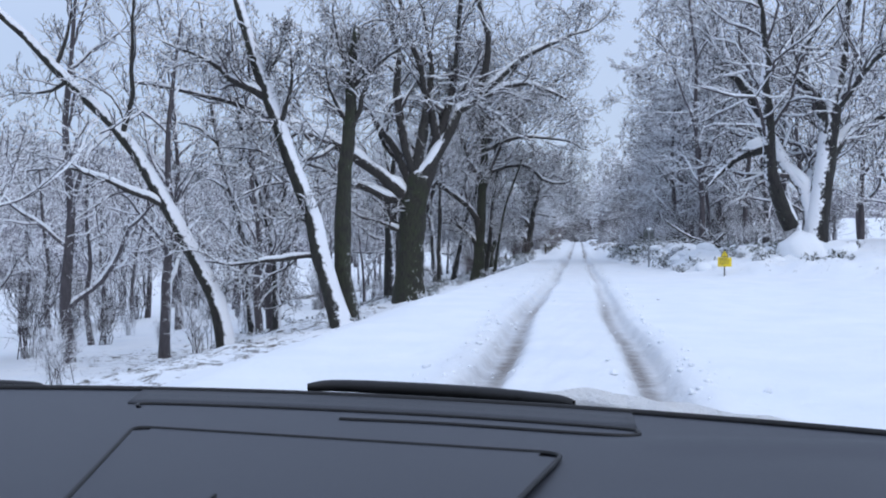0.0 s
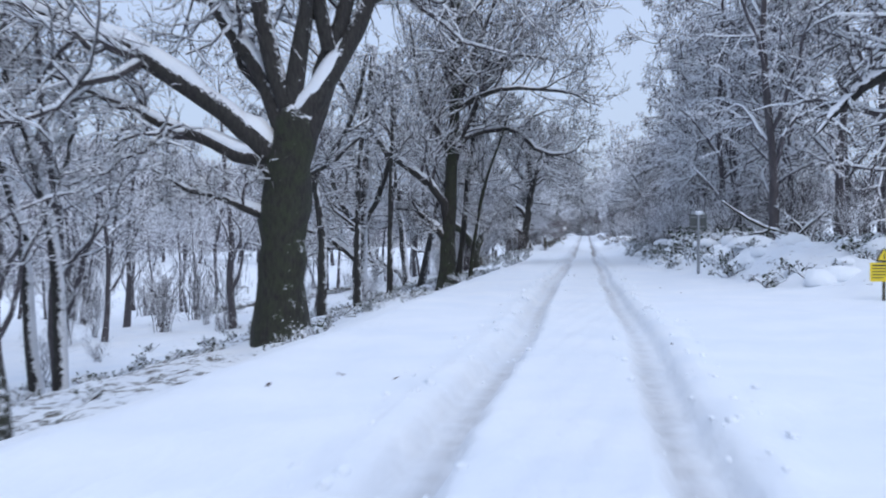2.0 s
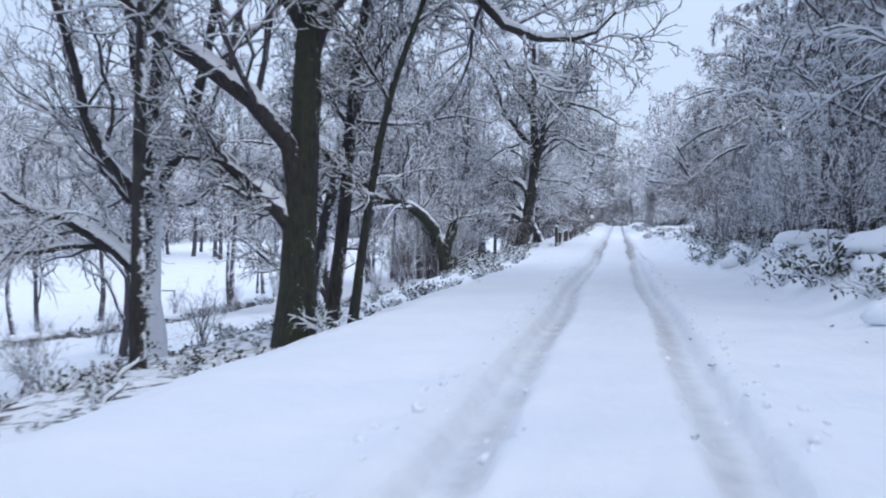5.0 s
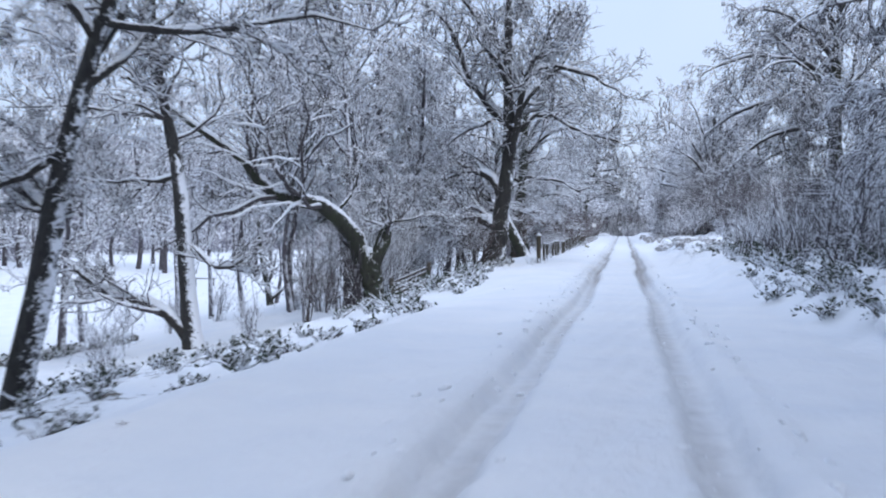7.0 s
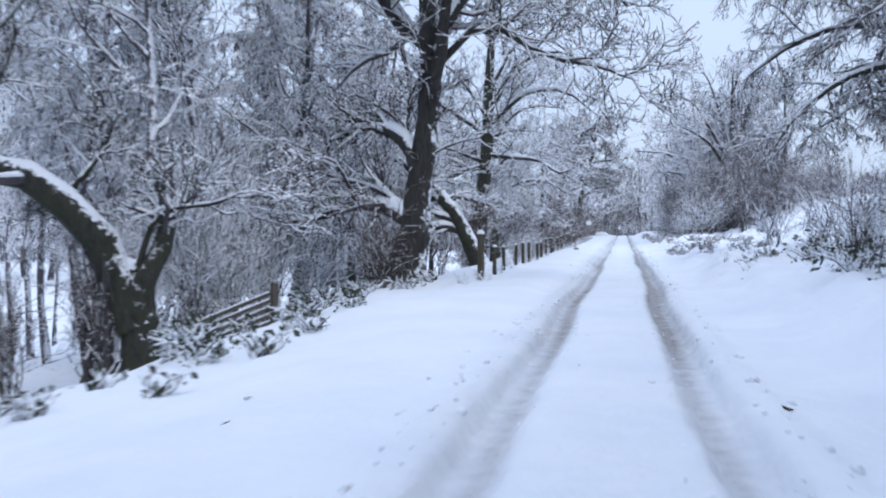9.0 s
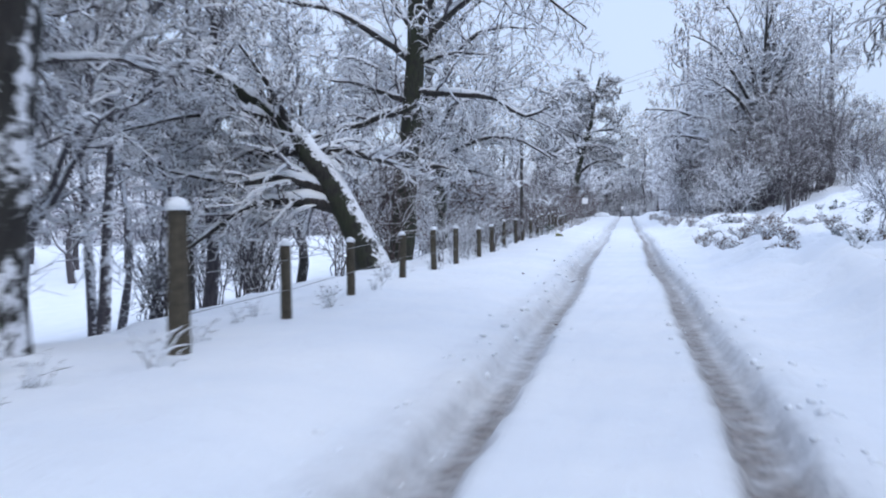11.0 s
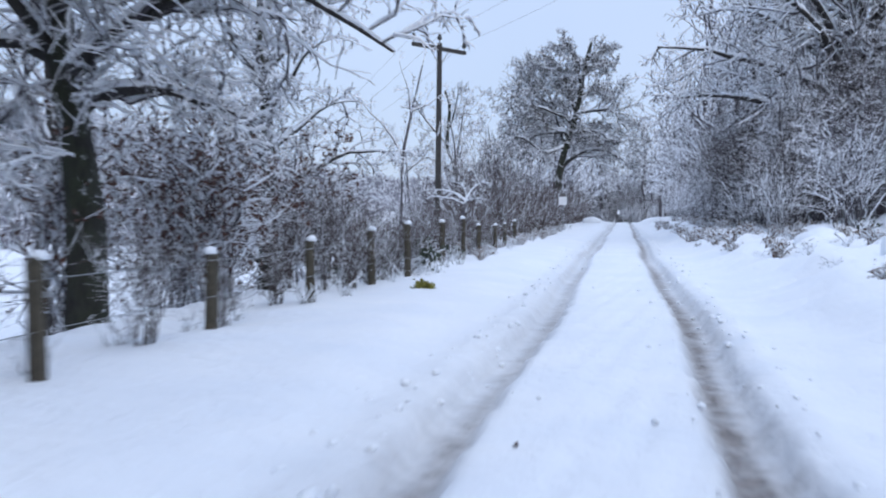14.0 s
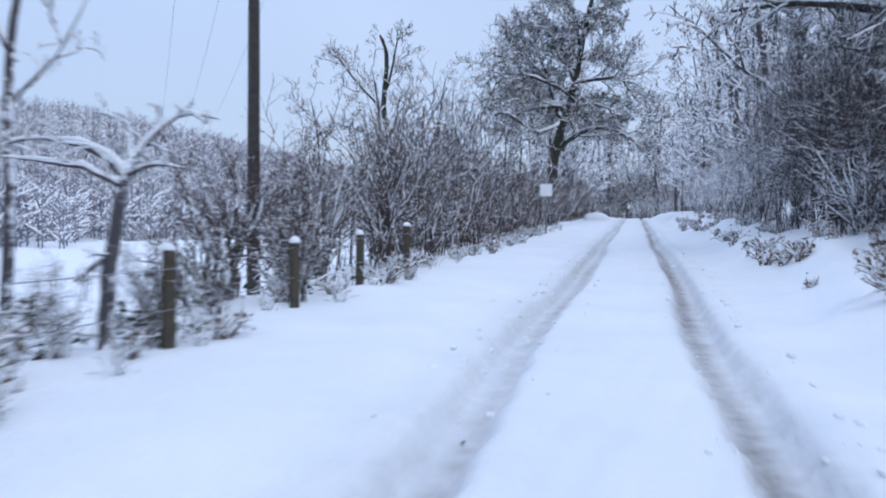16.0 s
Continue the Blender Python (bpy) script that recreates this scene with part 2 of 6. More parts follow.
def ground_z(x, y):
    x, y = np.asarray(x, float), np.asarray(y, float)
    z = road_z(y)
    early = 1 - smooth_step(88, 118, y)                       # the wide stretch by the oaks
    # left side: verge, then a bank that falls to the pasture
    edge = 3.6 - 2.2 * (1 - early)
    dl = np.clip(-x - edge, 0, None)
    fall = early * (0.37 * np.clip(dl, 0, 4) + 0.11 * np.clip(dl - 4, 0, 3) + 0.30 * np.clip(dl - 7, 0, 6) + 0.055 * np.clip(dl - 13, 0, 21)) \
        + (1 - early) * (0.40 * np.clip(dl - 4.7, 0, 4) + (0.07 + 0.09 * (1 - smooth_step(150, 185, y))) * np.clip(dl - 8.7, 0, 30) - 0.14 * smooth_step(0, 1.1, dl) * (1 - smooth_step(2.0, 4.7, dl)))
    z = z - fall
    # the hillside across the valley
    z = z + 47 * smooth_step(85, 350, -x)
    # right side: a lay-by, then a heathery bank
    edge_r = bank_edge(y) - 1.2 * smooth_step(80, 110, y)
    dr = np.clip(x - edge_r, 0, None)
    z = z + (0.55 + 0.40 * smooth_step(48, 56, y) * (1 - smooth_step(84, 100, y))) * smooth_step(0, 2.0, dr + 0.35 * lumps(0.5 * x, 0.6 * y) * (dr > 0)) + 0.045 * np.clip(dr - 1.5, 0, 40) + 2.6 * smooth_step(125, 160, y) * smooth_step(4, 16, dr)
    z = z + 34 * smooth_step(60, 400, x) + 16 * smooth_step(345, 620, y)
    off = smooth_step(2.6, 5.5, np.abs(x))
    z = z + off * 0.16 * waves(x, y) * np.where(np.abs(x) > 60, 4, 1)
    z = z + smooth_step(0.2, 1.5, dr) * (1 - smooth_step(10, 16, dr)) * 0.22 * lumps(x, y)
    z = z + smooth_step(2.0, 4.5, dl) * (1 - smooth_step(20, 28, dl)) * 0.09 * lumps(x, y)
    # wheel ruts, the crown between them and the ploughed-up edges
    wob = -0.13 + 0.05 * np.sin(0.21 * y) + 0.03 * np.sin(0.53 * y + 1)
    half = 0.82 + 0.08 * smooth_step(105, 120, y)
    u = np.abs(np.abs(x - wob) - half)
    rag = 0.03 * np.sin(5.1 * y + 3 * x) + 0.025 * np.sin(11.3 * y) * np.sin(2.9 * y)
    z = z - 0.14 * np.exp(-((u + rag) / 0.20) ** 8) + 0.045 * np.exp(-((np.abs(x - wob) - half - 0.42) / 0.14) ** 2) * (1 + 0.5 * np.sin(7.3 * y) * np.sin(3.7 * y + 1))
    z = z + smooth_step(1.3, 1.9, np.abs(x)) * (0.035 * lumps(0.6 * x, 0.45 * y) + 0.018 * lumps(1.7 * x + 0.4 * y, 1.3 * y))
    near = 1 - smooth_step(2.5, 4.0, np.abs(x))
    z = z + near * (0.014 * np.exp(-(x / 0.55) ** 6) * np.sin(13 * y + 4 * x) * np.sin(17 * x + 5.3 * y) + 0.012 * np.sin(9 * x + 3.3 * y) * np.sin(7.1 * y - 2 * x) + 0.01 * lumps(2 * x, 2 * y))
    return z


def gz(x, y):
    return float(ground_z(x, y))


def build_ground():
    def graded(stops):
        out = []
        for (a, b, step) in stops:
            out.append(np.arange(a, b, step))
        return np.concatenate(out)
    xr = graded([(0, 1.5, 0.05), (1.5, 5, 0.2), (5, 14, 0.45), (14, 30, 1.4), (30, 90, 5), (90, 600, 25), (600, 2100, 300)])
    xs = np.concatenate([-xr[:0:-1], xr])
    ys = graded([(-400, -40, 40), (-40, -6, 2), (-6, 176, 0.30), (176, 300, 1.3), (300, 420, 6), (420, 2600, 90)])
    X, Y = np.meshgrid(xs, ys)
    V = np.stack([X, Y, ground_z(X, Y)], -1).reshape(-1, 3)
    w, h = len(xs), len(ys)
    i = (np.arange(h - 1)[:, None] * w + np.arange(w - 1)[None]).reshape(-1)
    F = np.stack([i, i + 1, i + w + 1, i + w], -1)
    me = raw_mesh("ground", V, F, M_GROUND, True)
    x, y = V[:, 0], V[:, 1]
    wob = -0.13 + 0.05 * np.sin(0.21 * y) + 0.03 * np.sin(0.53 * y + 1)
    half = 0.82 + 0.08 * smooth_step(105, 120, y)
    u = np.abs(np.abs(x - wob) - half)
    # the even base amount also paints the ruts' shade; the rest is brown slush
    amount = 0.40 + 0.6 * (1 - smooth_step(14, 30, y)) + 0.75 * smooth_step(96, 112, y) - 0.45 * smooth_step(145, 160, y)
    amount = amount * (0.8 + 0.2 * np.sin(0.47 * y) * np.sin(0.19 * y + 1))
    side = np.abs(x - wob) - half
    s = (0.70 * np.exp(-((side + 0.06) / 0.10) ** 2) + 0.48 * np.exp(-(u / 0.23) ** 4)) * amount * (1 + 0.25 * np.sign(x) * smooth_step(100, 112, y))
    s = s + 0.07 * np.exp(-(u / 0.45) ** 2) * amount
    s = s + 0.16 * np.exp(-((side - 0.30) / 0.26) ** 2) * amount * (0.7 - 0.3 * np.sign(x)) + 0.05 * np.exp(-(x / 0.5) ** 4) * (1 - smooth_step(110, 140, y))
    at = me.attributes.new("slush_and_shade", "FLOAT", "POINT")
    at.data.foreach_set("value", np.clip(s, 0, 1).astype(np.float32))
    early = 1 - smooth_step(88, 118, y)
    ragged = x + 1.3 * waves(2 * x, 2 * y) + 2.6 * waves(0.45 * x, 0.5 * y)
    lit = smooth_step(6.0, 9.5, -ragged) * (1 - smooth_step(13, 27, -x - 6 * waves(0.3 * x, 0.33 * y))) * (0.50 + 0.40 * early)
    dr = x - bank_edge(y) - 0.3 * smooth_step(80, 110, y)
    lit = lit + 0.5 * smooth_step(0.1, 0.8, dr + 0.5 * waves(3 * x, 3 * y) + 0.5 * waves(x, 1.2 * y)) * (1 - smooth_step(6, 18, dr + 5 * waves(0.3 * x, 0.3 * y)))
    far = np.maximum(np.maximum(smooth_step(66, 105, -x + 14 * waves(0.08 * x, 0.09 * y)), 0.5 * smooth_step(34, 90, x + 14 * waves(0.1 * x, 0.12 * y))), smooth_step(345, 380, y))
    lit = np.where(far > 0, np.maximum(lit, 1.1 * far), lit)
    at = me.attributes.new("litter", "FLOAT", "POINT")
    at.data.foreach_set("value", np.clip(lit, 0, 1.8).astype(np.float32))
    ob = new("ground", me)
    tagged(ob, "snow-covered road with two slushy wheel ruts, verges and fields", "ground", kind="structure")


build_ground()


# ---------------------------------------------------------------- trees
def spline(ctrl, n):
    """n points along a smooth curve through the control points."""
    c = np.asarray(ctrl, float)
    if len(c) == 2:
        return c[0] + (c[1] - c[0]) * np.linspace(0, 1, n)[:, None]
    p = np.concatenate([[2 * c[0] - c[1]], c, [2 * c[-1] - c[-2]]])
    t = np.linspace(0, len(c) - 1 - 1e-6, n)
    k, f = t.astype(int), (t % 1)[:, None]
    a, b, d, e = p[k], p[k + 1], p[k + 2], p[k + 3]
    return 0.5 * (2 * b + (d - a) * f + (2 * a - 5 * b + 4 * d - e) * f ** 2 + (3 * b - a - 3 * d + e) * f ** 3)


def tube(P, R, sides):
    """Tubes round N polylines of Q points each: points and quads."""
    N, Q, _ = P.shape
    T = np.gradient(P, axis=1)
    T /= np.linalg.norm(T, axis=2, keepdims=True) + 1e-9
    mean = T.mean(1)
    ref = np.where((np.abs(mean[:, 2:]) > 0.8), np.array([[1.0, 0.0, 0.0]]), np.array([[0.0, 0.0, 1.0]]))
    U = np.cross(T, ref[:, None, :])
    U /= np.linalg.norm(U, axis=2, keepdims=True) + 1e-9
    W = np.cross(U, T)
    a = np.arange(sides) * 2 * np.pi / sides + np.pi / 2 * (sides == 3)
    ring = P[:, :, None] + R[:, :, None, None] * (np.cos(a)[None, None, :, None] * U[:, :, None] + np.sin(a)[None, None, :, None] * W[:, :, None])
    V = ring.reshape(-1, 3)
    base = (np.arange(N) * Q * sides)[:, None, None] + (np.arange(Q - 1) * sides)[None, :, None]
    s = np.arange(sides)[None, None]
    s2 = (s + 1) % sides
    F = np.stack([base + s, base + s2, base + sides + s2, base + sides + s], -1).reshape(-1, 4)
    return V, F


def joined(pieces):
    V, F, k = [], [], 0
    for v, f in pieces:
        V.append(v)
        F.append(f + k)
        k += len(v)
    return np.concatenate(V), np.concatenate(F)


def grow(rng, P, R, count, lo, hi, angle, length, q, up=0.0, wobble=0.18, thick=0.6, tip=0.25, least=0.006, droop=0.0):
    """Children of N parent branches, count on each, between lo and hi of its length."""
    N, K, _ = P.shape
    L = np.linalg.norm(np.diff(P, axis=1), axis=2).sum(1)
    own = np.repeat(np.arange(N), count)
    M = len(own)
    t = (np.tile(np.arange(count), N) + rng.uniform(0, 1, M)) / count * (hi - lo) + lo
    f = t * (K - 1)
    k = np.minimum(f.astype(int), K - 2)
    w = (f - k)[:, None]
    start = P[own, k] * (1 - w) + P[own, k + 1] * w
    rad = R[own, k] * (1 - w[:, 0]) + R[own, k + 1] * w[:, 0]
    d = P[own, k + 1] - P[own, k]
    d /= np.linalg.norm(d, axis=1, keepdims=True) + 1e-9
    side = rng.normal(size=(M, 3))
    side -= (side * d).sum(1, keepdims=True) * d
    side /= np.linalg.norm(side, axis=1, keepdims=True) + 1e-9
    a = np.radians(rng.uniform(angle[0], angle[1], M))[:, None]
    way = np.cos(a) * d + np.sin(a) * side
    way[:, 2] += up
    ln = L[own] * rng.uniform(length[0], length[1], M) * (1.15 - 0.65 * t)
    step = (ln / (q - 1))[:, None]
    pts = [start]
    for j in range(1, q):
        way = way + rng.normal(scale=wobble, size=(M, 3))
        way[:, 2] += up * 0.25 - droop * j / q
        way /= np.linalg.norm(way, axis=1, keepdims=True) + 1e-9
        pts.append(pts[-1] + way * step)
    r0 = np.maximum(rad * thick * rng.uniform(0.75, 1.1, M), least)
    return np.stack(pts, 1), r0[:, None] * np.linspace(1, tip, q)[None]


def snow_ridge(rng, P, R, amount=1.0, sides=5):
    """Snow lying along the top of branches: thick where they run level, gone where they stand upright."""
    T = np.gradient(P, axis=1)
    T /= np.linalg.norm(T, axis=2, keepdims=True) + 1e-9
    level = np.clip((np.sqrt(np.clip(1 - T[..., 2] ** 2, 0, 1)) - 0.16) / 0.42, 0, 1)
    patch = np.clip(rng.normal(0.80, 0.45, R.shape), 0.0, 1.35)
    s = np.minimum(level * patch * amount, 1.12)
    r = R * (0.36 + 0.54 * s) + 0.004
    lift = (R * 0.64 + 0.03 * np.minimum(1, R / 0.05)) * s
    Q = P.copy()
    Q[..., 2] += lift
    r[:, -1] *= 0.5
    return tube(Q, r, sides)


def tree_parts(name, seed, trunk, limbs, mats, foot=0.0, counts=(5, 6, 7), lens=((0.35, 0.6), (0.3, 0.55), (0.25, 0.5)),
               up=0.12, droop=0.0, wobble=0.27, twig=0.014, snow=1.0, auto=0, split_limbs=True, trunk_twigs=0, q=(6, 5, 2), sides=(5, 3, 3), fine_snow=True, auto_lo=0.35, limb_lo=0.15, trunk_snow=0.86):
    """Meshes of a bare snowy tree. trunk: control points and radii; limbs: the same for each main limb."""
    rng = np.random.default_rng(seed)
    m_trunk, m_limb, m_twig = mats
    out = []
    tp, tr = trunk
    n = 14
    P = spline(tp, n)
    R = np.interp(np.linspace(0, 1, n), np.linspace(0, 1, len(tr)), tr)
    flare = np.linspace(0, 1, n)
    R = R * (1 + foot * np.exp(-flare * 9)) * (1 + rng.normal(scale=0.035, size=n))
    P[1:-1, :2] += rng.normal(scale=0.05, size=(n - 2, 2)) * R[1:-1, None]
    tip = P[-1] + (P[-1] - P[-2]) / (np.linalg.norm(P[-1] - P[-2]) + 1e-9) * R[-1] * 0.8
    P, R, n = np.concatenate([P, tip[None]]), np.append(R, R[-1] * 0.25), n + 1
    V, F = tube(P[None], R[None], 12)
    ring = np.arange(len(V)) % 12
    bulge = 1 + 0.09 * np.sin(ring * 1.7 + V[:, 2] * 1.9 + seed) + rng.normal(scale=0.02, size=len(V))
    mid = np.repeat(P, 12, axis=0)
    V = mid + (V - mid) * bulge[:, None]
    out.append(("trunk", raw_mesh("trunk", V, F, m_trunk, True)))
    big, snows = [], []
    if snow > 0:
        snows.append(snow_ridge(rng, P[None], R[None] * trunk_snow, snow * 0.7, 8))
    for lp, lr in limbs:
        start = np.asarray(lp[0], float)
        near = P[np.argmin(np.linalg.norm(P - start - [0, 0, -2.2 * lr[0]], axis=1))]
        if np.linalg.norm(near - start) < 1.6:
            lp, lr = [tuple(near), *lp], [lr[0] * 1.15, *lr]
        p = spline(lp, 12)
        p[1:] += rng.normal(scale=0.12, size=(11, 3)) * np.linalg.norm(p[-1] - p[0]) / 12 * 0.6
        big.append((p, np.interp(np.linspace(0, 1, 12), np.linspace(0, 1, len(lr)), lr)))
    if auto:
        ap, ar = grow(rng, P[None], R[None], auto, auto_lo, 0.97, (25, 65), lens[0], 12, up, wobble * 0.6, 0.62, 0.22, 0.02)
        big += [(ap[k], ar[k]) for k in range(auto)]
    LP, LR = np.stack([b[0] for b in big]), np.stack([b[1] for b in big])
    if split_limbs:
        for k in range(len(big)):
            v, f = tube(LP[k:k + 1], LR[k:k + 1], 9)
            out.append(("limb", raw_mesh("limb", v, f, m_limb, True)))
    if snow > 0:
        snows.append(snow_ridge(rng, LP, LR, snow, 7))
    crown = [] if split_limbs else [tube(LP, LR, 7)]
    P1, R1 = grow(rng, LP, LR, counts[0], limb_lo, 1.0, (25, 70), lens[0], q[0], up, wobble, 0.42 if split_limbs else 0.55, 0.3, twig * 1.8, droop * 0.4)
    if trunk_twigs:
        a, b = grow(rng, P[None], R[None], trunk_twigs, 0.2, 0.95, (40, 90), (0.10, 0.24), q[0], up, wobble, 0.12, 0.3, twig * 1.8)
        P1, R1 = np.concatenate([P1, a]), np.concatenate([R1, b])
    P2, R2 = grow(rng, P1, R1, counts[1], 0.12, 1.0, (25, 75), lens[1], q[1], up * 0.7, wobble, 0.6, 0.4, twig * 1.2, droop)
    crown += [tube(P1, R1, sides[0]), tube(P2, R2, sides[1])]
    if counts[2]:
        P3, R3 = grow(rng, P2, R2, counts[2], 0.15, 1.0, (25, 80), lens[2], q[2], up * 0.5, wobble, 0.7, 0.5, twig, droop * 1.5)
        crown.append(tube(P3, R3, sides[2]))
    if snow > 0:
        snows.append(snow_ridge(rng, P1, R1, snow * 1.15, 4))
        if fine_snow:
            snows.append(snow_ridge(rng, P2, R2 * 1.5, snow * 1.2, 3))
        out.append(("snow_cover", raw_mesh("snow_cover", *joined(snows), M_SNOW, True)))
    out.append(("crown", raw_mesh("crown", *joined(crown), m_twig, False)))
    return out


LOOSE = ("crown", "brush", "stem_clump", "foliage", "snow_dusting")      # parts of countless pieces


def plant(name, parts, at, label, category="tree", turn=0.0, size=1.0, group=""):
    ob = thing(name, label, category, at, turn, group)
    ob.scale = (size, size, size)
    for pname, me in parts:
        p = part(pname, me, None, ob)
        if pname in LOOSE:
            p["kind"] = "stuff"
    return ob


BARK = (M_OAK, M_LIMB, M_TWIG)


def sapling(at, radii, points):
    return {"at": at, "trunk": (points, radii), "limbs": []}


def limb(t, r, *points):
    t["limbs"].append((points, [r, r * 0.85, r * 0.6, r * 0.38, r * 0.16]))


def finish(t, seed=1, label="", name="tree", turn=0, **how):
    x, y = t["at"]
    how.setdefault("counts", (9, 8, 5))
    how.setdefault("lens", ((0.35, 0.62), (0.38, 0.7), (0.35, 0.7)))
    how.setdefault("q", (7, 6, 3))
    how.setdefault("limb_lo", 0.3)
    made = tree_parts(name, seed, t["trunk"], t["limbs"], how.pop("mats", BARK), **how)
    return plant(name, made, (x, y, gz(x, y)), label)


# the trees along the lane, in the order in which they are passed
t = sapling((-11.87, 33.00), [0.29, 0.27, 0.25, 0.22, 0.19, 0.16, 0.12], [(0.00, 0.00, -0.25), (-0.49, 0.00, 1.85), (-2.12, 0.00, 4.76), (-3.78, 0.00, 7.31), (-5.87, 0.00, 9.31), (-8.43, 0.00, 11.76), (-11.25, 0.00, 13.45)])
limb(t, 0.128, (-2.12, -0.00, 4.76), (-3.56, -0.75, 5.54), (-5.02, -1.46, 6.14), (-6.49, -2.06, 5.95))
limb(t, 0.109, (-3.78, -0.00, 7.31), (-3.16, -0.54, 9.06), (-2.97, -1.15, 11.21), (-2.15, -1.75, 13.14))
limb(t, 0.094, (-5.87, 0.00, 9.31), (-7.14, 0.44, 8.94), (-8.85, 0.99, 9.17))
limb(t, 0.091, (-6.29, 0.00, 9.72), (-5.88, 0.16, 11.49), (-6.09, 0.32, 13.28))
finish(t, seed=20, label='slender leaning tree with snow along its upper side', name='leaning_tree', foot=0.2, mats=(M_DRIVEN, M_LIMB, M_TWIG), snow=1.1, trunk_snow=0.75, counts=(8, 7, 4))
t = sapling((-7.86, 33.20), [0.34, 0.32, 0.30, 0.285, 0.27, 0.255, 0.24, 0.22, 0.19, 0.14], [(0.00, 0.00, -0.25), (-0.34, 0.00, 0.60), (-0.74, 0.00, 2.16), (-1.22, 0.00, 4.00), (-1.86, 0.00, 5.58), (-2.30, 0.00, 6.78), (-2.68, 0.00, 7.84), (-3.00, 0.00, 8.72), (-3.50, 0.00, 10.2), (-4.2, 0.0, 12.6)])
limb(t, 0.160, (-2.80, -0.00, 7.84), (-3.71, -0.45, 8.27), (-4.56, -0.93, 8.97), (-5.85, -1.53, 9.42))
limb(t, 0.100, (-1.01, -0.00, 2.36), (-1.91, -0.07, 2.29), (-3.02, -0.15, 2.16), (-4.43, -0.25, 2.09), (-5.87, -0.36, 2.29))
limb(t, 0.080, (-1.63, -0.00, 5.18), (-2.32, -0.02, 5.65), (-3.15, -0.04, 6.00), (-4.99, -0.08, 6.04))
limb(t, 0.120, (-2.31, -0.00, 6.77), (-1.76, -0.48, 7.94), (-1.62, -0.96, 9.25))
limb(t, 0.120, (-3.01, 0.00, 8.25), (-2.45, 0.30, 9.28), (-2.31, 0.63, 10.59))
limb(t, 0.050, (-1.08, -0.00, 3.47), (-1.77, -0.30, 3.58), (-3.02, -0.83, 3.62))
finish(t, seed=21, label='dark leaning tree of a close pair on the bank', name='tree', foot=0.25, mats=(M_DRIVEN, M_LIMB, M_TWIG), trunk_snow=0.86, snow=1.25, counts=(12, 10, 5))
t = sapling((-8.00, 34.70), [0.33, 0.30, 0.275, 0.245, 0.21, 0.17, 0.13], [(0.00, 0.00, -0.25), (-0.24, 0.00, 1.88), (-0.27, 0.00, 3.96), (-0.16, 0.00, 6.03), (-0.01, 0.00, 7.41), (-0.01, 0.00, 8.80), (0.21, 0.00, 10.45)])
limb(t, 0.109, (-0.23, -0.00, 7.28), (-0.73, -0.15, 8.40), (-0.95, -0.30, 9.66))
limb(t, 0.111, (0.13, 0.00, 7.13), (0.49, 0.02, 8.23), (0.92, 0.05, 9.59), (1.48, 0.07, 10.66))
limb(t, 0.098, (-0.08, -0.00, 8.24), (1.20, -0.13, 9.30), (2.60, -0.25, 10.07))
limb(t, 0.092, (-0.01, 0.00, 8.80), (-0.51, 0.13, 10.06), (-0.80, 0.28, 11.60))
finish(t, seed=22, label='dark upright tree of a close pair on the bank', name='tree', foot=0.25, counts=(12, 10, 5), snow=1.2)
t = sapling((-17.23, 52.00), [0.21, 0.191, 0.173, 0.154, 0.136, 0.117, 0.098, 0.08], [(0.00, 0.00, -0.25), (-0.29, 0.00, 1.49), (-0.51, 0.00, 4.77), (-1.29, 0.00, 7.51), (-2.06, 0.00, 10.26), (-2.58, 0.00, 13.30), (-2.87, 0.00, 15.78), (-3.16, 0.00, 18.00)])
limb(t, 0.125, (-0.51, 0.00, 4.77), (-1.72, 0.43, 5.86), (-3.16, 0.82, 6.42))
limb(t, 0.111, (-1.29, 0.00, 7.51), (-2.58, 0.77, 8.34), (-4.32, 1.62, 8.64))
limb(t, 0.097, (-2.06, -0.00, 10.26), (-3.74, -0.48, 11.39), (-6.08, -0.98, 11.16))
limb(t, 0.081, (-2.58, 0.00, 13.30), (-1.43, 0.36, 15.19), (-1.15, 0.71, 17.38))
limb(t, 0.104, (-1.72, 0.00, 8.88), (0.28, 0.52, 10.23), (1.13, 0.89, 11.85))
finish(t, seed=44, label='slim birch spattered with snow at the lane edge', name='tree', foot=0.2, mats=(M_PLASTERED, M_LIMB, M_TWIG), counts=(8, 7, 4), trunk_snow=0.7)
t = sapling((-15.36, 50.00), [0.2, 0.179, 0.159, 0.138, 0.117, 0.097, 0.076], [(0.00, 0.00, -0.25), (-0.11, 0.00, 3.37), (-0.46, 0.00, 5.46), (-1.09, 0.00, 7.82), (-1.74, 0.00, 9.66), (-2.24, 0.00, 12.81), (-2.51, 0.00, 15.97)])
limb(t, 0.112, (-0.46, -0.00, 5.46), (0.48, -0.42, 7.02), (1.02, -0.79, 8.57))
limb(t, 0.099, (-1.09, -0.00, 7.82), (-2.78, -1.03, 8.62), (-4.44, -1.85, 8.11))
limb(t, 0.089, (-1.74, 0.00, 9.66), (-0.87, 1.05, 11.47), (-0.33, 2.16, 13.55))
limb(t, 0.072, (-2.24, -0.00, 12.81), (-3.61, -0.47, 14.43), (-5.00, -0.75, 14.73))
finish(t, seed=45, label='pale slim tree plastered with snow in the wood', name='tree', foot=0.2, mats=(M_PLASTERED, M_LIMB, M_TWIG), counts=(9, 8, 5), snow=1.3)
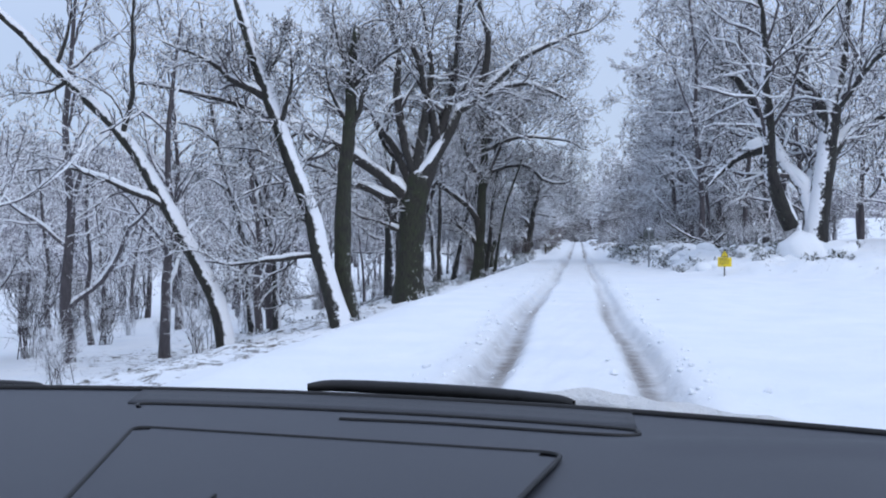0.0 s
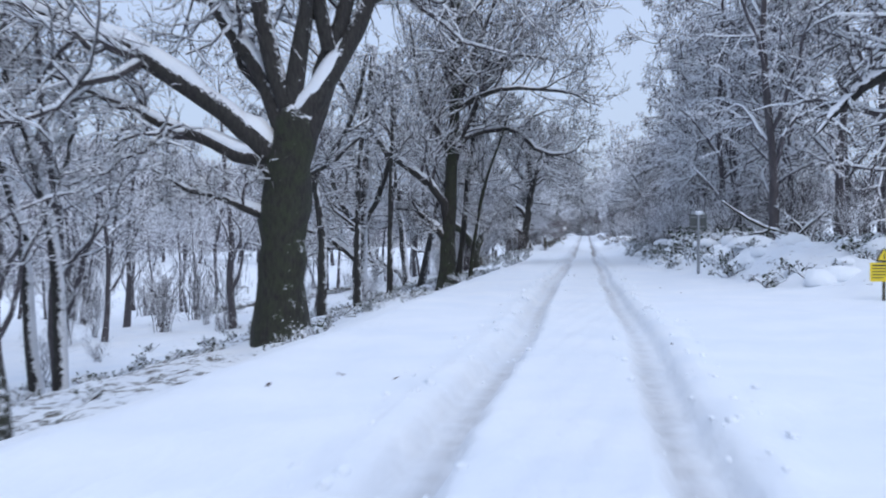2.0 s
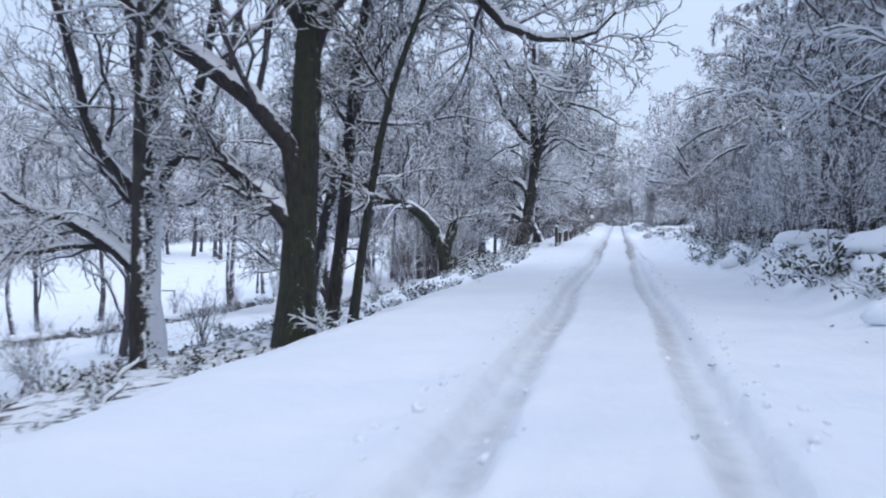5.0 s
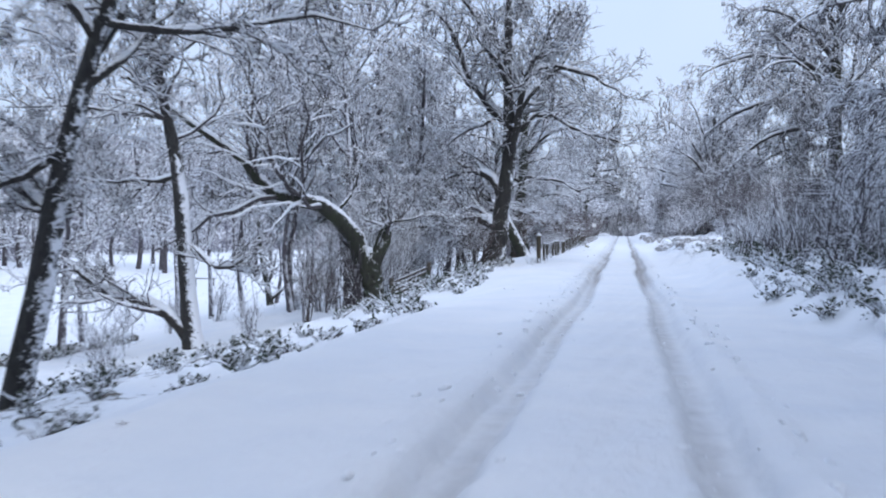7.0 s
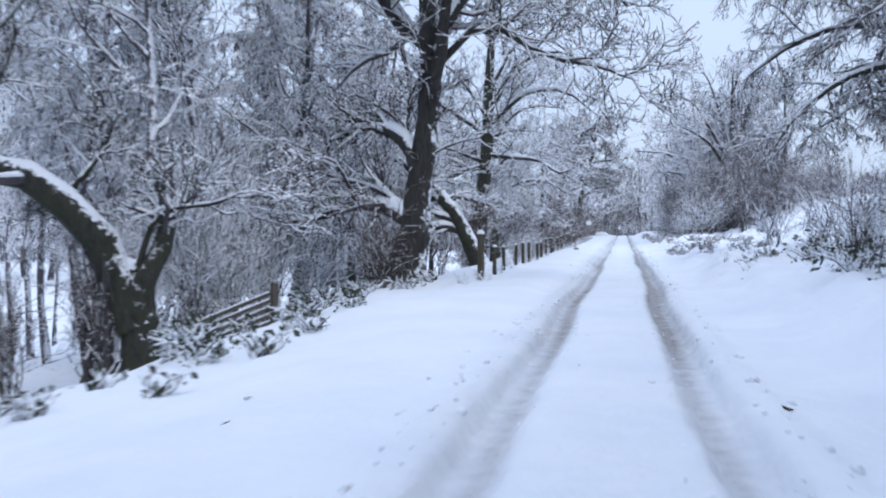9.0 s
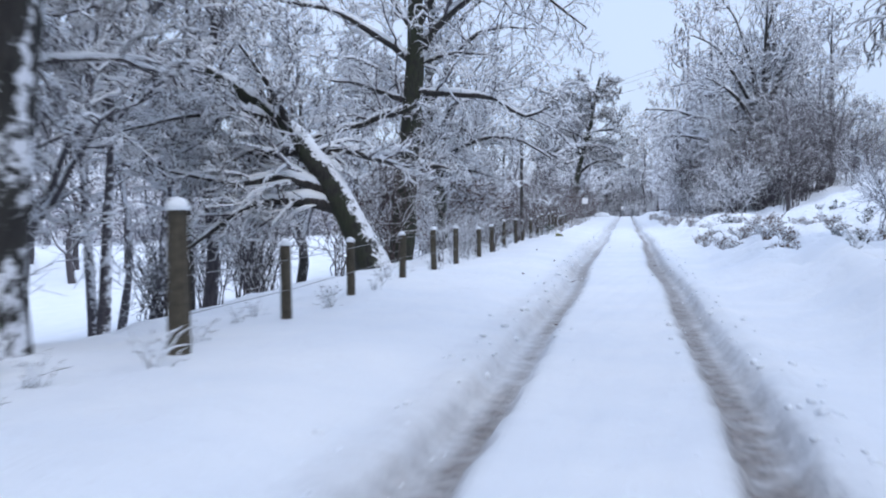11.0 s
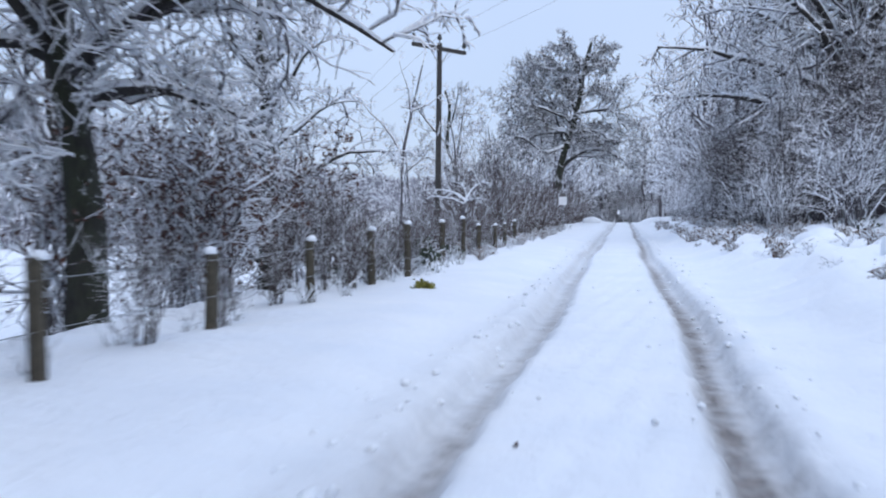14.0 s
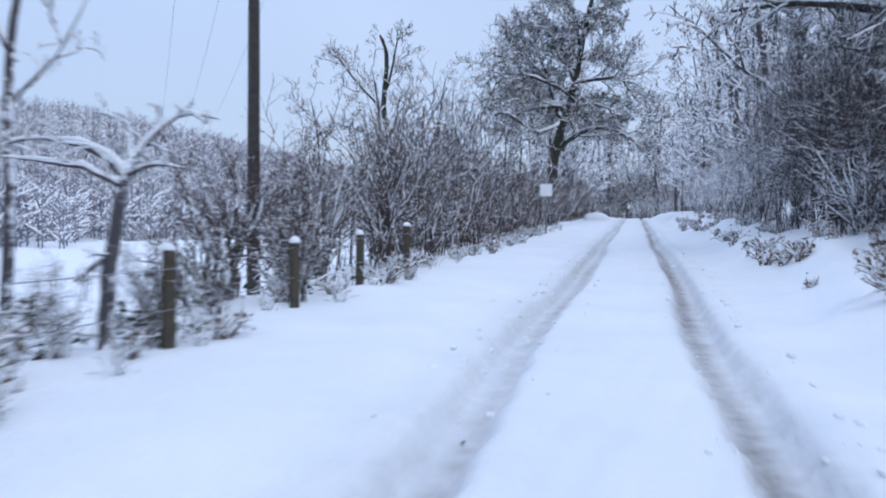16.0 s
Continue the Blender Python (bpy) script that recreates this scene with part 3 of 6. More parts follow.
t = sapling((-8.24, 48.80), [0.68, 0.66, 0.65, 0.63, 0.58], [(0.00, 0.00, -0.25), (0.02, 0.00, 1.74), (0.06, 0.00, 3.41), (0.29, 0.00, 5.09), (0.35, 0.00, 6.02)])
limb(t, 0.370, (-0.04, -0.00, 4.91), (-0.71, -0.21, 5.66), (-2.25, -0.59, 6.71), (-4.61, -1.13, 7.99), (-6.82, -1.62, 8.99), (-9.47, -2.20, 10.03), (-13.03, -2.90, 10.53))
limb(t, 0.250, (-0.30, -0.10, 4.75), (-1.45, -0.35, 5.20), (-2.90, -0.60, 5.80), (-4.50, -0.80, 6.50), (-6.40, -1.00, 7.30))
limb(t, 0.300, (0.06, 0.00, 5.65), (-0.80, 0.19, 7.53), (-1.86, 0.38, 9.24), (-3.03, 0.56, 10.78), (-4.01, 0.81, 13.27))
limb(t, 0.300, (0.38, -0.00, 5.46), (0.48, -0.07, 7.69), (0.92, -0.14, 9.72), (1.01, -0.21, 12.12), (0.26, -0.32, 15.50))
limb(t, 0.300, (0.73, 0.00, 5.64), (1.39, 0.64, 7.67), (1.58, 1.19, 9.51), (2.52, 1.63, 10.77), (4.00, 2.55, 13.47))
limb(t, 0.150, (-0.23, -0.00, 3.32), (-1.09, -0.46, 3.71), (-2.06, -1.01, 3.99), (-3.04, -1.59, 4.56))
limb(t, 0.300, (1.01, 0.00, 6.56), (2.14, 0.60, 8.94), (3.26, 0.94, 10.01), (5.47, 1.41, 10.85), (7.82, 1.72, 9.87))
limb(t, 0.300, (0.25, -0.00, 6.21), (-0.51, -0.48, 9.58), (-0.51, -0.94, 12.93), (-1.66, -1.43, 16.35))
limb(t, 0.280, (0.60, 0.00, 5.30), (1.40, 0.30, 7.90), (2.10, 0.60, 11.00), (2.40, 0.80, 15.00), (2.2, 1.0, 18.0))
limb(t, 0.220, (1.30, 0.20, 7.90), (0.70, -0.60, 11.00), (-0.40, -1.20, 14.50), (-1.0, -1.5, 17.5))
limb(t, 0.200, (3.20, 0.90, 10.00), (3.80, 0.60, 12.60), (3.20, 0.40, 15.60), (3.4, 0.3, 18.0))
limb(t, 0.200, (3.4, 0.9, 10.1), (5.2, 1.6, 12.0), (7.5, 2.2, 13.2), (9.0, 2.6, 13.8))
limb(t, 0.230, (0.10, 0.00, 5.40), (-0.90, 0.90, 7.10), (-2.60, 1.60, 9.90), (-4.4, 2.3, 13.4), (-5.4, 2.8, 16.6))
finish(t, seed=23, label='massive old oak with thick snow on spreading limbs', name='oak_tree', foot=0.35, counts=(11, 11, 6), snow=1.6, twig=0.012, limb_lo=0.46, wobble=0.36, up=0.08)
t = sapling((-7.98, 79.00), [0.42, 0.368, 0.316, 0.264, 0.212, 0.16], [(0.00, 0.00, -0.25), (0.30, 0.00, 4.24), (0.46, 0.00, 7.66), (0.64, 0.00, 10.39), (0.54, 0.00, 13.57), (0.91, 0.00, 16.73)])
limb(t, 0.255, (0.26, -0.00, 4.01), (-0.43, -0.79, 5.62), (-2.31, -1.87, 7.27), (-3.97, -3.00, 9.16), (-5.39, -4.32, 11.76), (-7.33, -5.62, 13.94))
limb(t, 0.214, (0.63, 0.00, 7.66), (1.33, 0.38, 9.69), (2.03, 0.72, 11.47), (3.30, 1.13, 13.45), (4.44, 1.70, 16.52))
limb(t, 0.209, (0.70, 0.00, 8.11), (1.67, 0.62, 8.99), (3.96, 1.64, 9.27), (5.30, 2.18, 7.99), (6.86, 2.92, 7.95), (7.96, 3.46, 8.81))
limb(t, 0.212, (0.23, -0.00, 7.90), (-0.64, -0.66, 9.75), (-1.33, -1.36, 11.83), (-1.55, -2.37, 15.04))
limb(t, 0.179, (0.60, 0.00, 10.85), (2.15, 0.36, 12.82), (4.42, 0.66, 13.39), (6.65, 0.91, 12.85))
limb(t, 0.270, (0.13, -0.00, 2.64), (-0.45, -0.24, 3.56), (-1.62, -0.57, 4.49), (-2.56, -0.74, 4.62))
limb(t, 0.216, (0.35, 0.00, 7.52), (2.26, 1.23, 11.75), (4.91, 2.39, 15.26), (7.76, 3.24, 17.20))
limb(t, 0.201, (0.25, 0.00, 8.86), (1.58, 1.24, 13.76), (3.35, 2.35, 17.96), (5.33, 3.07, 20.35))
limb(t, 0.186, (0.47, -0.00, 10.20), (3.82, -1.09, 11.28), (6.91, -2.00, 10.80), (8.88, -2.60, 9.90))
limb(t, 0.171, (0.25, 0.00, 11.55), (-0.44, 1.49, 15.58), (-0.01, 3.09, 20.05))
limb(t, 0.156, (0.24, 0.00, 12.89), (2.46, 0.79, 16.87), (6.90, 1.16, 13.68))
finish(t, seed=24, label='tall dark oak on the verge, limbs over the lane', name='oak_tree', foot=0.35, counts=(13, 11, 6), snow=1.1, auto=3)
t = sapling((-6.18, 121.00), [0.43, 0.377, 0.323, 0.27, 0.217, 0.163], [(0.00, 0.00, -0.25), (0.39, 0.00, 2.14), (0.77, 0.00, 4.94), (0.81, 0.00, 7.09), (0.70, 0.00, 10.31), (0.80, 0.00, 13.31)])
limb(t, 0.270, (0.77, 0.00, 6.66), (-0.28, 0.31, 7.76), (-1.38, 0.69, 9.31), (-2.05, 1.09, 11.30), (-3.85, 1.60, 13.13))
limb(t, 0.209, (0.92, 0.00, 6.87), (1.89, 0.62, 8.34), (3.17, 1.30, 9.78), (4.22, 2.10, 11.86))
limb(t, 0.120, (0.86, -0.00, 5.92), (2.32, -0.18, 7.21), (4.23, -0.29, 6.25), (5.69, -0.39, 5.91), (6.52, -0.45, 5.47))
limb(t, 0.254, (0.34, 0.00, 3.65), (-0.49, 0.32, 4.42), (-1.48, 0.57, 4.50), (-2.49, 0.82, 4.12))
limb(t, 0.190, (0.77, 0.00, 8.16), (2.53, 0.95, 9.60), (4.85, 1.74, 9.09), (6.31, 2.31, 8.20))
limb(t, 0.165, (0.72, -0.00, 9.88), (-0.72, -1.01, 11.67), (-2.50, -2.26, 13.93))
limb(t, 0.282, (0.28, 0.00, 1.71), (-1.15, 0.60, 2.37), (-2.71, 1.15, 1.94), (-4.74, 1.93, 1.72))
finish(t, seed=25, label='tall oak at the fence end, knotted snowy foot', name='oak_tree', foot=0.6, counts=(14, 11, 5), trunk_twigs=24, auto=5, mats=(M_LEANING, M_LIMB, M_TWIG))
t = sapling((-7.87, 147.00), [0.43, 0.40, 0.37, 0.34, 0.30, 0.24, 0.16], [(0.00, 0.00, -0.25), (0.20, 0.00, 1.69), (0.33, 0.00, 4.00), (0.53, 0.00, 5.61), (0.60, 0.00, 7.45), (0.73, 0.00, 10.2), (0.9, 0.00, 13.2)])
limb(t, 0.170, (0.62, 0.0, 7.4), (2.3, 0.3, 9.4), (4.6, 0.5, 9.7), (6.6, 0.6, 8.4))
limb(t, 0.160, (0.65, 0.0, 8.4), (2.0, -0.4, 10.7), (4.0, -0.8, 11.6), (6.2, -1.0, 11.0))
limb(t, 0.150, (0.70, 0.0, 9.4), (1.9, 0.5, 12.0), (3.6, 0.9, 13.4))
limb(t, 0.160, (0.62, 0.0, 8.4), (-1.0, 0.5, 10.6), (-2.9, 0.8, 12.4))
limb(t, 0.150, (0.60, 0.0, 7.2), (-1.2, -0.5, 8.6), (-3.4, -0.9, 9.4), (-5.4, -1.2, 9.0))
limb(t, 0.160, (0.25, -0.00, 5.62), (-0.39, -0.08, 5.53), (-1.52, -0.21, 5.10), (-2.79, -0.37, 4.78), (-4.49, -0.57, 4.47))
limb(t, 0.156, (0.41, -0.00, 5.85), (-0.39, -0.02, 6.22), (-1.38, -0.04, 6.61), (-2.64, -0.07, 6.79))
limb(t, 0.149, (0.59, -0.00, 6.30), (1.79, -0.47, 6.14), (3.43, -1.12, 5.85), (4.57, -1.61, 5.13), (5.47, -1.93, 5.44))
limb(t, 0.137, (0.59, 0.00, 6.99), (1.80, 0.30, 7.61), (3.43, 0.63, 7.52))
limb(t, 0.198, (0.33, -0.00, 3.42), (1.30, -0.23, 3.64), (2.49, -0.49, 3.50))
limb(t, 0.214, (0.26, 0.00, 2.50), (-0.66, 0.38, 2.62), (-1.92, 0.89, 2.28))
finish(t, seed=26, label='dark oak rising from the hedge, snowy crown', name='oak_tree', foot=0.25, counts=(11, 9, 5), trunk_twigs=18, droop=0.18, up=0.06, mats=(M_OAK, M_LIMB, M_FAR))
t = sapling((-8.01, 156.30), [0.28, 0.25, 0.22, 0.19, 0.15, 0.09], [(0.00, 0.00, -0.25), (-0.09, 0.00, 2.55), (-0.47, 0.00, 4.59), (-0.57, 0.00, 6.29), (-0.56, 0.00, 8.60), (-0.30, 0.00, 11.6)])
limb(t, 0.150, (-0.40, 0.0, 4.0), (1.2, -0.3, 5.0), (3.2, -0.6, 5.1), (5.0, -0.8, 4.1))
limb(t, 0.150, (-0.50, 0.0, 5.4), (1.0, 0.6, 7.1), (3.0, 1.1, 7.7), (5.1, 1.4, 7.1))
limb(t, 0.140, (-0.55, 0.0, 6.6), (0.8, -0.8, 8.8), (2.6, -1.4, 9.8), (4.6, -1.8, 9.4))
limb(t, 0.130, (-0.55, 0.0, 8.0), (0.7, 0.5, 10.4), (2.3, 0.9, 11.8), (3.9, 1.2, 12.2))
limb(t, 0.130, (-0.52, 0.0, 5.9), (-1.6, -1.4, 7.4), (-2.9, -2.8, 8.3), (-4.0, -4.0, 8.2))
limb(t, 0.120, (-0.50, 0.0, 4.9), (0.6, -1.5, 6.2), (1.6, -3.2, 6.7), (2.4, -4.6, 6.1))
limb(t, 0.120, (-0.50, 0.0, 4.4), (-0.9, -1.4, 5.6), (-0.8, -3.0, 6.4), (-0.4, -4.4, 6.2))
limb(t, 0.120, (-0.55, 0.0, 5.6), (-1.9, -0.6, 6.4), (-3.4, -1.0, 6.3), (-4.8, -1.3, 5.6))
limb(t, 0.136, (-0.21, -0.00, 3.46), (0.62, -0.22, 3.78), (1.68, -0.47, 3.66), (2.82, -0.75, 3.31))
limb(t, 0.125, (-0.39, 0.00, 4.25), (-1.42, 0.07, 4.61), (-2.53, 0.15, 4.52), (-3.66, 0.23, 4.78))
limb(t, 0.112, (-0.47, -0.00, 5.16), (0.62, -0.13, 5.57), (1.91, -0.26, 5.42), (3.05, -0.39, 4.95))
limb(t, 0.102, (-0.51, 0.00, 5.83), (-1.54, 0.16, 6.55), (-2.65, 0.31, 7.05))
limb(t, 0.096, (-0.57, -0.00, 6.29), (0.74, -0.48, 6.91), (2.13, -0.92, 6.85), (3.61, -1.40, 5.92))
finish(t, seed=27, label='slim oak in the hedge with snowy branches', name='oak_tree', foot=0.25, counts=(11, 9, 5), trunk_twigs=18, snow=1.5, droop=0.12, mats=(M_OAK, M_LIMB, M_FAR))
t = sapling((-9.81, 112.20), [0.4, 0.37, 0.34], [(0.00, 0.00, -0.25), (0.02, 0.00, 0.87), (-0.00, 0.00, 1.86)])
limb(t, 0.360, (-0.25, -0.00, 1.89), (-0.88, -0.42, 2.92), (-1.42, -0.81, 3.87), (-2.15, -1.05, 4.21), (-3.07, -1.31, 4.31), (-4.00, -1.68, 4.84), (-4.56, -1.99, 5.55), (-5.13, -2.26, 6.08), (-6.85, -3.01, 7.35), (-8.60, -3.78, 8.65))
limb(t, 0.240, (0.19, 0.00, 1.98), (0.51, 0.23, 2.75), (0.46, 0.40, 3.43), (0.19, 0.58, 4.11), (-0.26, 0.65, 4.32))
limb(t, 0.070, (-1.42, 0.00, 3.87), (-1.06, 0.17, 4.38), (-0.79, 0.35, 4.98), (-0.53, 0.69, 6.17))
limb(t, 0.060, (-4.00, 0.00, 4.58), (-4.94, 0.07, 4.41), (-5.89, 0.14, 4.45), (-7.42, 0.25, 4.34))
limb(t, 0.060, (0.46, 0.00, 3.26), (1.43, 0.46, 3.51), (2.12, 0.80, 3.68), (3.16, 1.27, 3.72))
limb(t, 0.120, (-1.24, -0.00, 3.52), (-1.79, -0.18, 3.56), (-2.24, -0.33, 3.40))
limb(t, 0.130, (-0.88, 0.00, 2.40), (-1.33, 0.22, 2.75), (-1.61, 0.43, 3.26))
limb(t, 0.060, (-3.44, -0.00, 4.49), (-3.07, -0.40, 5.52), (-2.16, -0.94, 6.72), (-1.79, -1.44, 8.09))
limb(t, 0.060, (-4.75, 0.00, 5.69), (-4.84, 0.56, 6.78), (-4.19, 1.38, 8.33))
finish(t, seed=28, label='broken old pollard with one long crooked limb', name='pollard_tree', foot=0.3, counts=(11, 9, 5), snow=0.75, mats=(M_OAK, M_OAK, M_TWIG))
t = sapling((-26.01, 145.00), [0.26, 0.22, 0.179, 0.139, 0.099], [(0.00, 0.00, -0.25), (-0.19, 0.00, 1.21), (-0.56, 0.00, 2.98), (-0.83, 0.00, 4.67), (-1.02, 0.00, 6.58)])
limb(t, 0.159, (-0.19, 0.00, 1.50), (0.20, 0.18, 2.78), (0.41, 0.36, 4.05))
limb(t, 0.181, (-0.00, 0.00, 0.24), (0.96, 0.16, 1.22), (2.28, 0.35, 2.09))
limb(t, 0.111, (-0.74, 0.00, 4.25), (-1.73, 0.83, 5.52), (-2.63, 1.24, 5.73))
finish(t, seed=47, label='forked grey dead tree standing in the field', name='tree', foot=0.25, counts=(5, 5, 3))
t = sapling((-6.12, 137.00), [0.40, 0.36, 0.33, 0.30, 0.26, 0.22, 0.16, 0.10], [(0.00, 0.00, -0.25), (-0.34, 0.00, 0.53), (-0.80, 0.00, 1.45), (-1.45, 0.00, 2.48), (-2.00, 0.00, 3.20), (-2.70, 0.00, 3.90), (-3.90, 0.00, 4.75), (-5.40, 0.00, 5.60)])
limb(t, 0.190, (-1.90, 0.00, 3.00), (-2.93, 0.28, 2.93), (-3.95, 0.55, 3.00), (-5.48, 0.96, 3.47))
limb(t, 0.180, (-1.84, 0.00, 2.85), (-1.09, 0.27, 3.04), (-0.22, 0.62, 2.78), (0.72, 0.92, 2.54))
limb(t, 0.144, (-2.67, -0.00, 3.78), (-3.36, -0.30, 3.94), (-4.63, -0.87, 3.85), (-6.06, -1.57, 3.43))
limb(t, 0.220, (-0.75, -0.00, 1.43), (-1.96, -0.18, 1.69), (-3.20, -0.35, 1.59), (-4.75, -0.59, 0.52))
limb(t, 0.170, (-1.10, -0.00, 1.90), (-2.30, -0.30, 2.25), (-3.60, -0.60, 2.15), (-5.20, -0.90, 2.45))
limb(t, 0.160, (-2.18, -0.00, 3.30), (-2.49, -0.48, 4.34), (-3.17, -1.05, 5.52))
limb(t, 0.130, (-2.90, 0.00, 4.10), (-2.40, 0.40, 5.00), (-2.30, 0.80, 6.20))
finish(t, seed=29, label='half-fallen leaning ash with thick snow on its trunk', name='leaning_tree', foot=0.2, counts=(11, 9, 5), snow=1.5, trunk_snow=0.8, droop=0.08, up=0.04, mats=(M_OAK, M_LIMB, M_FAR))
t = sapling((-15.21, 107.40), [0.33, 0.296, 0.262, 0.228, 0.194, 0.16, 0.125], [(0.00, 0.00, -0.25), (-0.28, 0.00, 2.05), (-0.48, 0.00, 4.75), (-0.74, 0.00, 6.70), (-1.15, 0.00, 8.66), (-1.74, 0.00, 10.63), (-1.98, 0.00, 12.28)])
limb(t, 0.200, (-0.68, -0.00, 6.85), (-0.90, -0.76, 9.10), (-0.91, -1.52, 11.35), (-0.69, -2.12, 13.13))
limb(t, 0.110, (-1.30, -0.00, 8.29), (-2.47, -0.37, 8.42), (-4.46, -1.00, 8.58), (-6.50, -1.64, 8.47))
limb(t, 0.100, (-0.89, 0.00, 6.03), (-2.46, 0.62, 6.01), (-4.45, 1.41, 6.06), (-6.15, 2.08, 6.29))
limb(t, 0.200, (-0.21, -0.00, 0.25), (-1.12, -0.61, 1.43), (-2.77, -1.26, 1.94), (-3.78, -1.83, 2.92), (-4.76, -2.30, 3.53))
limb(t, 0.110, (-0.11, -0.00, 3.55), (0.82, -0.25, 2.96), (1.46, -0.39, 2.81), (2.07, -0.49, 3.20), (2.87, -0.67, 3.27))
limb(t, 0.080, (-1.93, -0.00, 1.65), (-3.44, -0.01, 2.13), (-5.10, -0.03, 2.29))
limb(t, 0.100, (-1.15, 0.00, 8.66), (-2.47, 0.88, 10.52), (-3.48, 1.40, 11.45))
limb(t, 0.080, (-0.91, 0.00, 10.46), (0.46, 0.90, 11.58), (1.41, 1.56, 12.43))
finish(t, seed=30, label='upright tree plastered with snow in the wood', name='tree', foot=0.25, mats=(M_PLASTERED, M_LIMB, M_TWIG), counts=(11, 9, 5), snow=1.4)
t = sapling((-11.36, 90.60), [0.26, 0.228, 0.196, 0.163, 0.131, 0.099], [(0.00, 0.00, -0.25), (0.69, 0.00, 2.99), (1.14, 0.00, 5.10), (1.48, 0.00, 6.36), (1.92, 0.00, 7.60), (2.37, 0.00, 8.83)])
limb(t, 0.089, (1.81, 0.00, 7.39), (3.16, 0.31, 7.25), (4.46, 0.61, 7.41), (5.53, 0.85, 7.57), (6.78, 1.14, 7.32))
limb(t, 0.119, (1.14, -0.00, 5.10), (0.33, -0.32, 4.47), (-0.73, -0.66, 4.16))
limb(t, 0.138, (0.92, 0.00, 3.62), (0.22, 0.05, 4.26), (-0.61, 0.10, 5.01))
limb(t, 0.086, (1.92, 0.00, 7.60), (1.12, 0.24, 8.26), (0.42, 0.52, 9.35))
finish(t, seed=31, label='leaning tree plastered with snow on the bank', name='tree', foot=0.25, mats=(M_PLASTERED, M_LIMB, M_TWIG), auto=5, auto_lo=0.45, counts=(11, 9, 5))
t = sapling((-12.43, 68.60), [0.2, 0.179, 0.159, 0.138, 0.117, 0.097, 0.076], [(0.00, 0.00, -0.25), (0.04, 0.00, 4.00), (-0.31, 0.00, 6.46), (0.07, 0.00, 7.32), (1.09, 0.00, 8.69), (1.83, 0.00, 10.56), (2.21, 0.00, 12.44)])
limb(t, 0.097, (-0.31, -0.00, 6.46), (-1.49, -1.20, 8.59), (-2.04, -2.11, 10.36), (-2.96, -3.10, 12.16))
limb(t, 0.081, (1.09, 0.00, 8.69), (2.54, 0.37, 9.85), (3.63, 0.80, 11.86))
finish(t, seed=32, label='dark crooked stem at the edge of the wood', name='tree', foot=0.25, mats=(M_LEANING, M_LIMB, M_TWIG), trunk_twigs=16)
t = sapling((-10.88, 69.50), [0.17, 0.144, 0.117, 0.091, 0.065], [(0.00, 0.00, -0.25), (-0.01, 0.00, 3.55), (0.12, 0.00, 7.11), (0.51, 0.00, 9.94), (0.71, 0.00, 12.06)])
limb(t, 0.098, (-0.01, -0.00, 3.73), (-1.22, -0.24, 4.81), (-1.77, -0.45, 6.26))
limb(t, 0.079, (0.11, 0.00, 6.76), (-1.20, 0.13, 6.79), (-2.13, 0.26, 8.07))
limb(t, 0.066, (0.32, 0.00, 8.89), (1.43, 0.33, 10.26), (2.18, 0.67, 11.99))
finish(t, seed=33, label='thin upright stem at the edge of the wood', name='tree', foot=0.25, mats=(M_LEANING, M_LIMB, M_TWIG), trunk_twigs=16)
t = sapling((-10.89, 57.30), [0.28, 0.237, 0.193, 0.15, 0.106], [(0.00, 0.00, -0.25), (-0.03, 0.00, 3.27), (-0.12, 0.00, 5.49), (0.14, 0.00, 7.03), (0.33, 0.00, 8.55)])
limb(t, 0.139, (-0.02, 0.00, 4.16), (0.53, 0.21, 5.14), (1.60, 0.44, 5.88), (2.76, 0.73, 6.93), (3.34, 0.89, 7.55))
limb(t, 0.128, (-0.13, 0.00, 4.94), (-0.78, 0.03, 5.73), (-1.51, 0.05, 6.08))
limb(t, 0.106, (-0.23, 0.00, 6.49), (-0.64, 0.04, 7.05), (-0.99, 0.10, 7.95))
finish(t, seed=34, label='forked dark tree at the edge of the wood', name='tree', foot=0.25, mats=(M_LEANING, M_LIMB, M_TWIG), trunk_twigs=10)
t = sapling((-13.75, 83.00), [0.44, 0.40, 0.34, 0.24, 0.16], [(0.00, 0.00, -0.25), (-0.10, 0.00, 3.22), (0.23, 0.00, 6.55), (0.55, 0.00, 10.85), (0.84, 0.00, 15.90)])
limb(t, 0.240, (-0.10, -0.00, 4.47), (-1.28, -0.87, 6.80), (-1.72, -1.80, 9.86), (-2.23, -2.84, 12.95))
limb(t, 0.220, (0.32, -0.00, 5.27), (1.68, -0.02, 8.28), (2.22, -0.03, 12.31), (2.6, 0.2, 15.0))
limb(t, 0.200, (-0.24, -0.00, 2.75), (-2.11, -0.80, 4.17), (-3.73, -1.54, 5.06), (-6.15, -2.33, 7.66))
limb(t, 0.170, (0.0, 0.0, 4.1), (-1.5, 0.7, 5.7), (-3.2, 1.2, 8.6), (-3.9, 1.5, 12.5))
limb(t, 0.150, (-0.2, 0.0, 3.2), (-1.9, -0.4, 3.5), (-4.4, -0.9, 3.3), (-7.2, -1.4, 3.9))
limb(t, 0.120, (0.3, 0.0, 4.9), (1.4, -0.4, 4.7), (2.6, -0.8, 5.4))
limb(t, 0.170, (0.2, 0.0, 6.4), (-0.7, 0.2, 9.4), (-0.9, 0.3, 13.4))
finish(t, seed=35, label='thick many-limbed tree above the stone wall, snow-plastered foot', name='tree', foot=0.35, mats=(M_PLASTERED, M_LIMB, M_TWIG), trunk_twigs=10, snow=1.35)
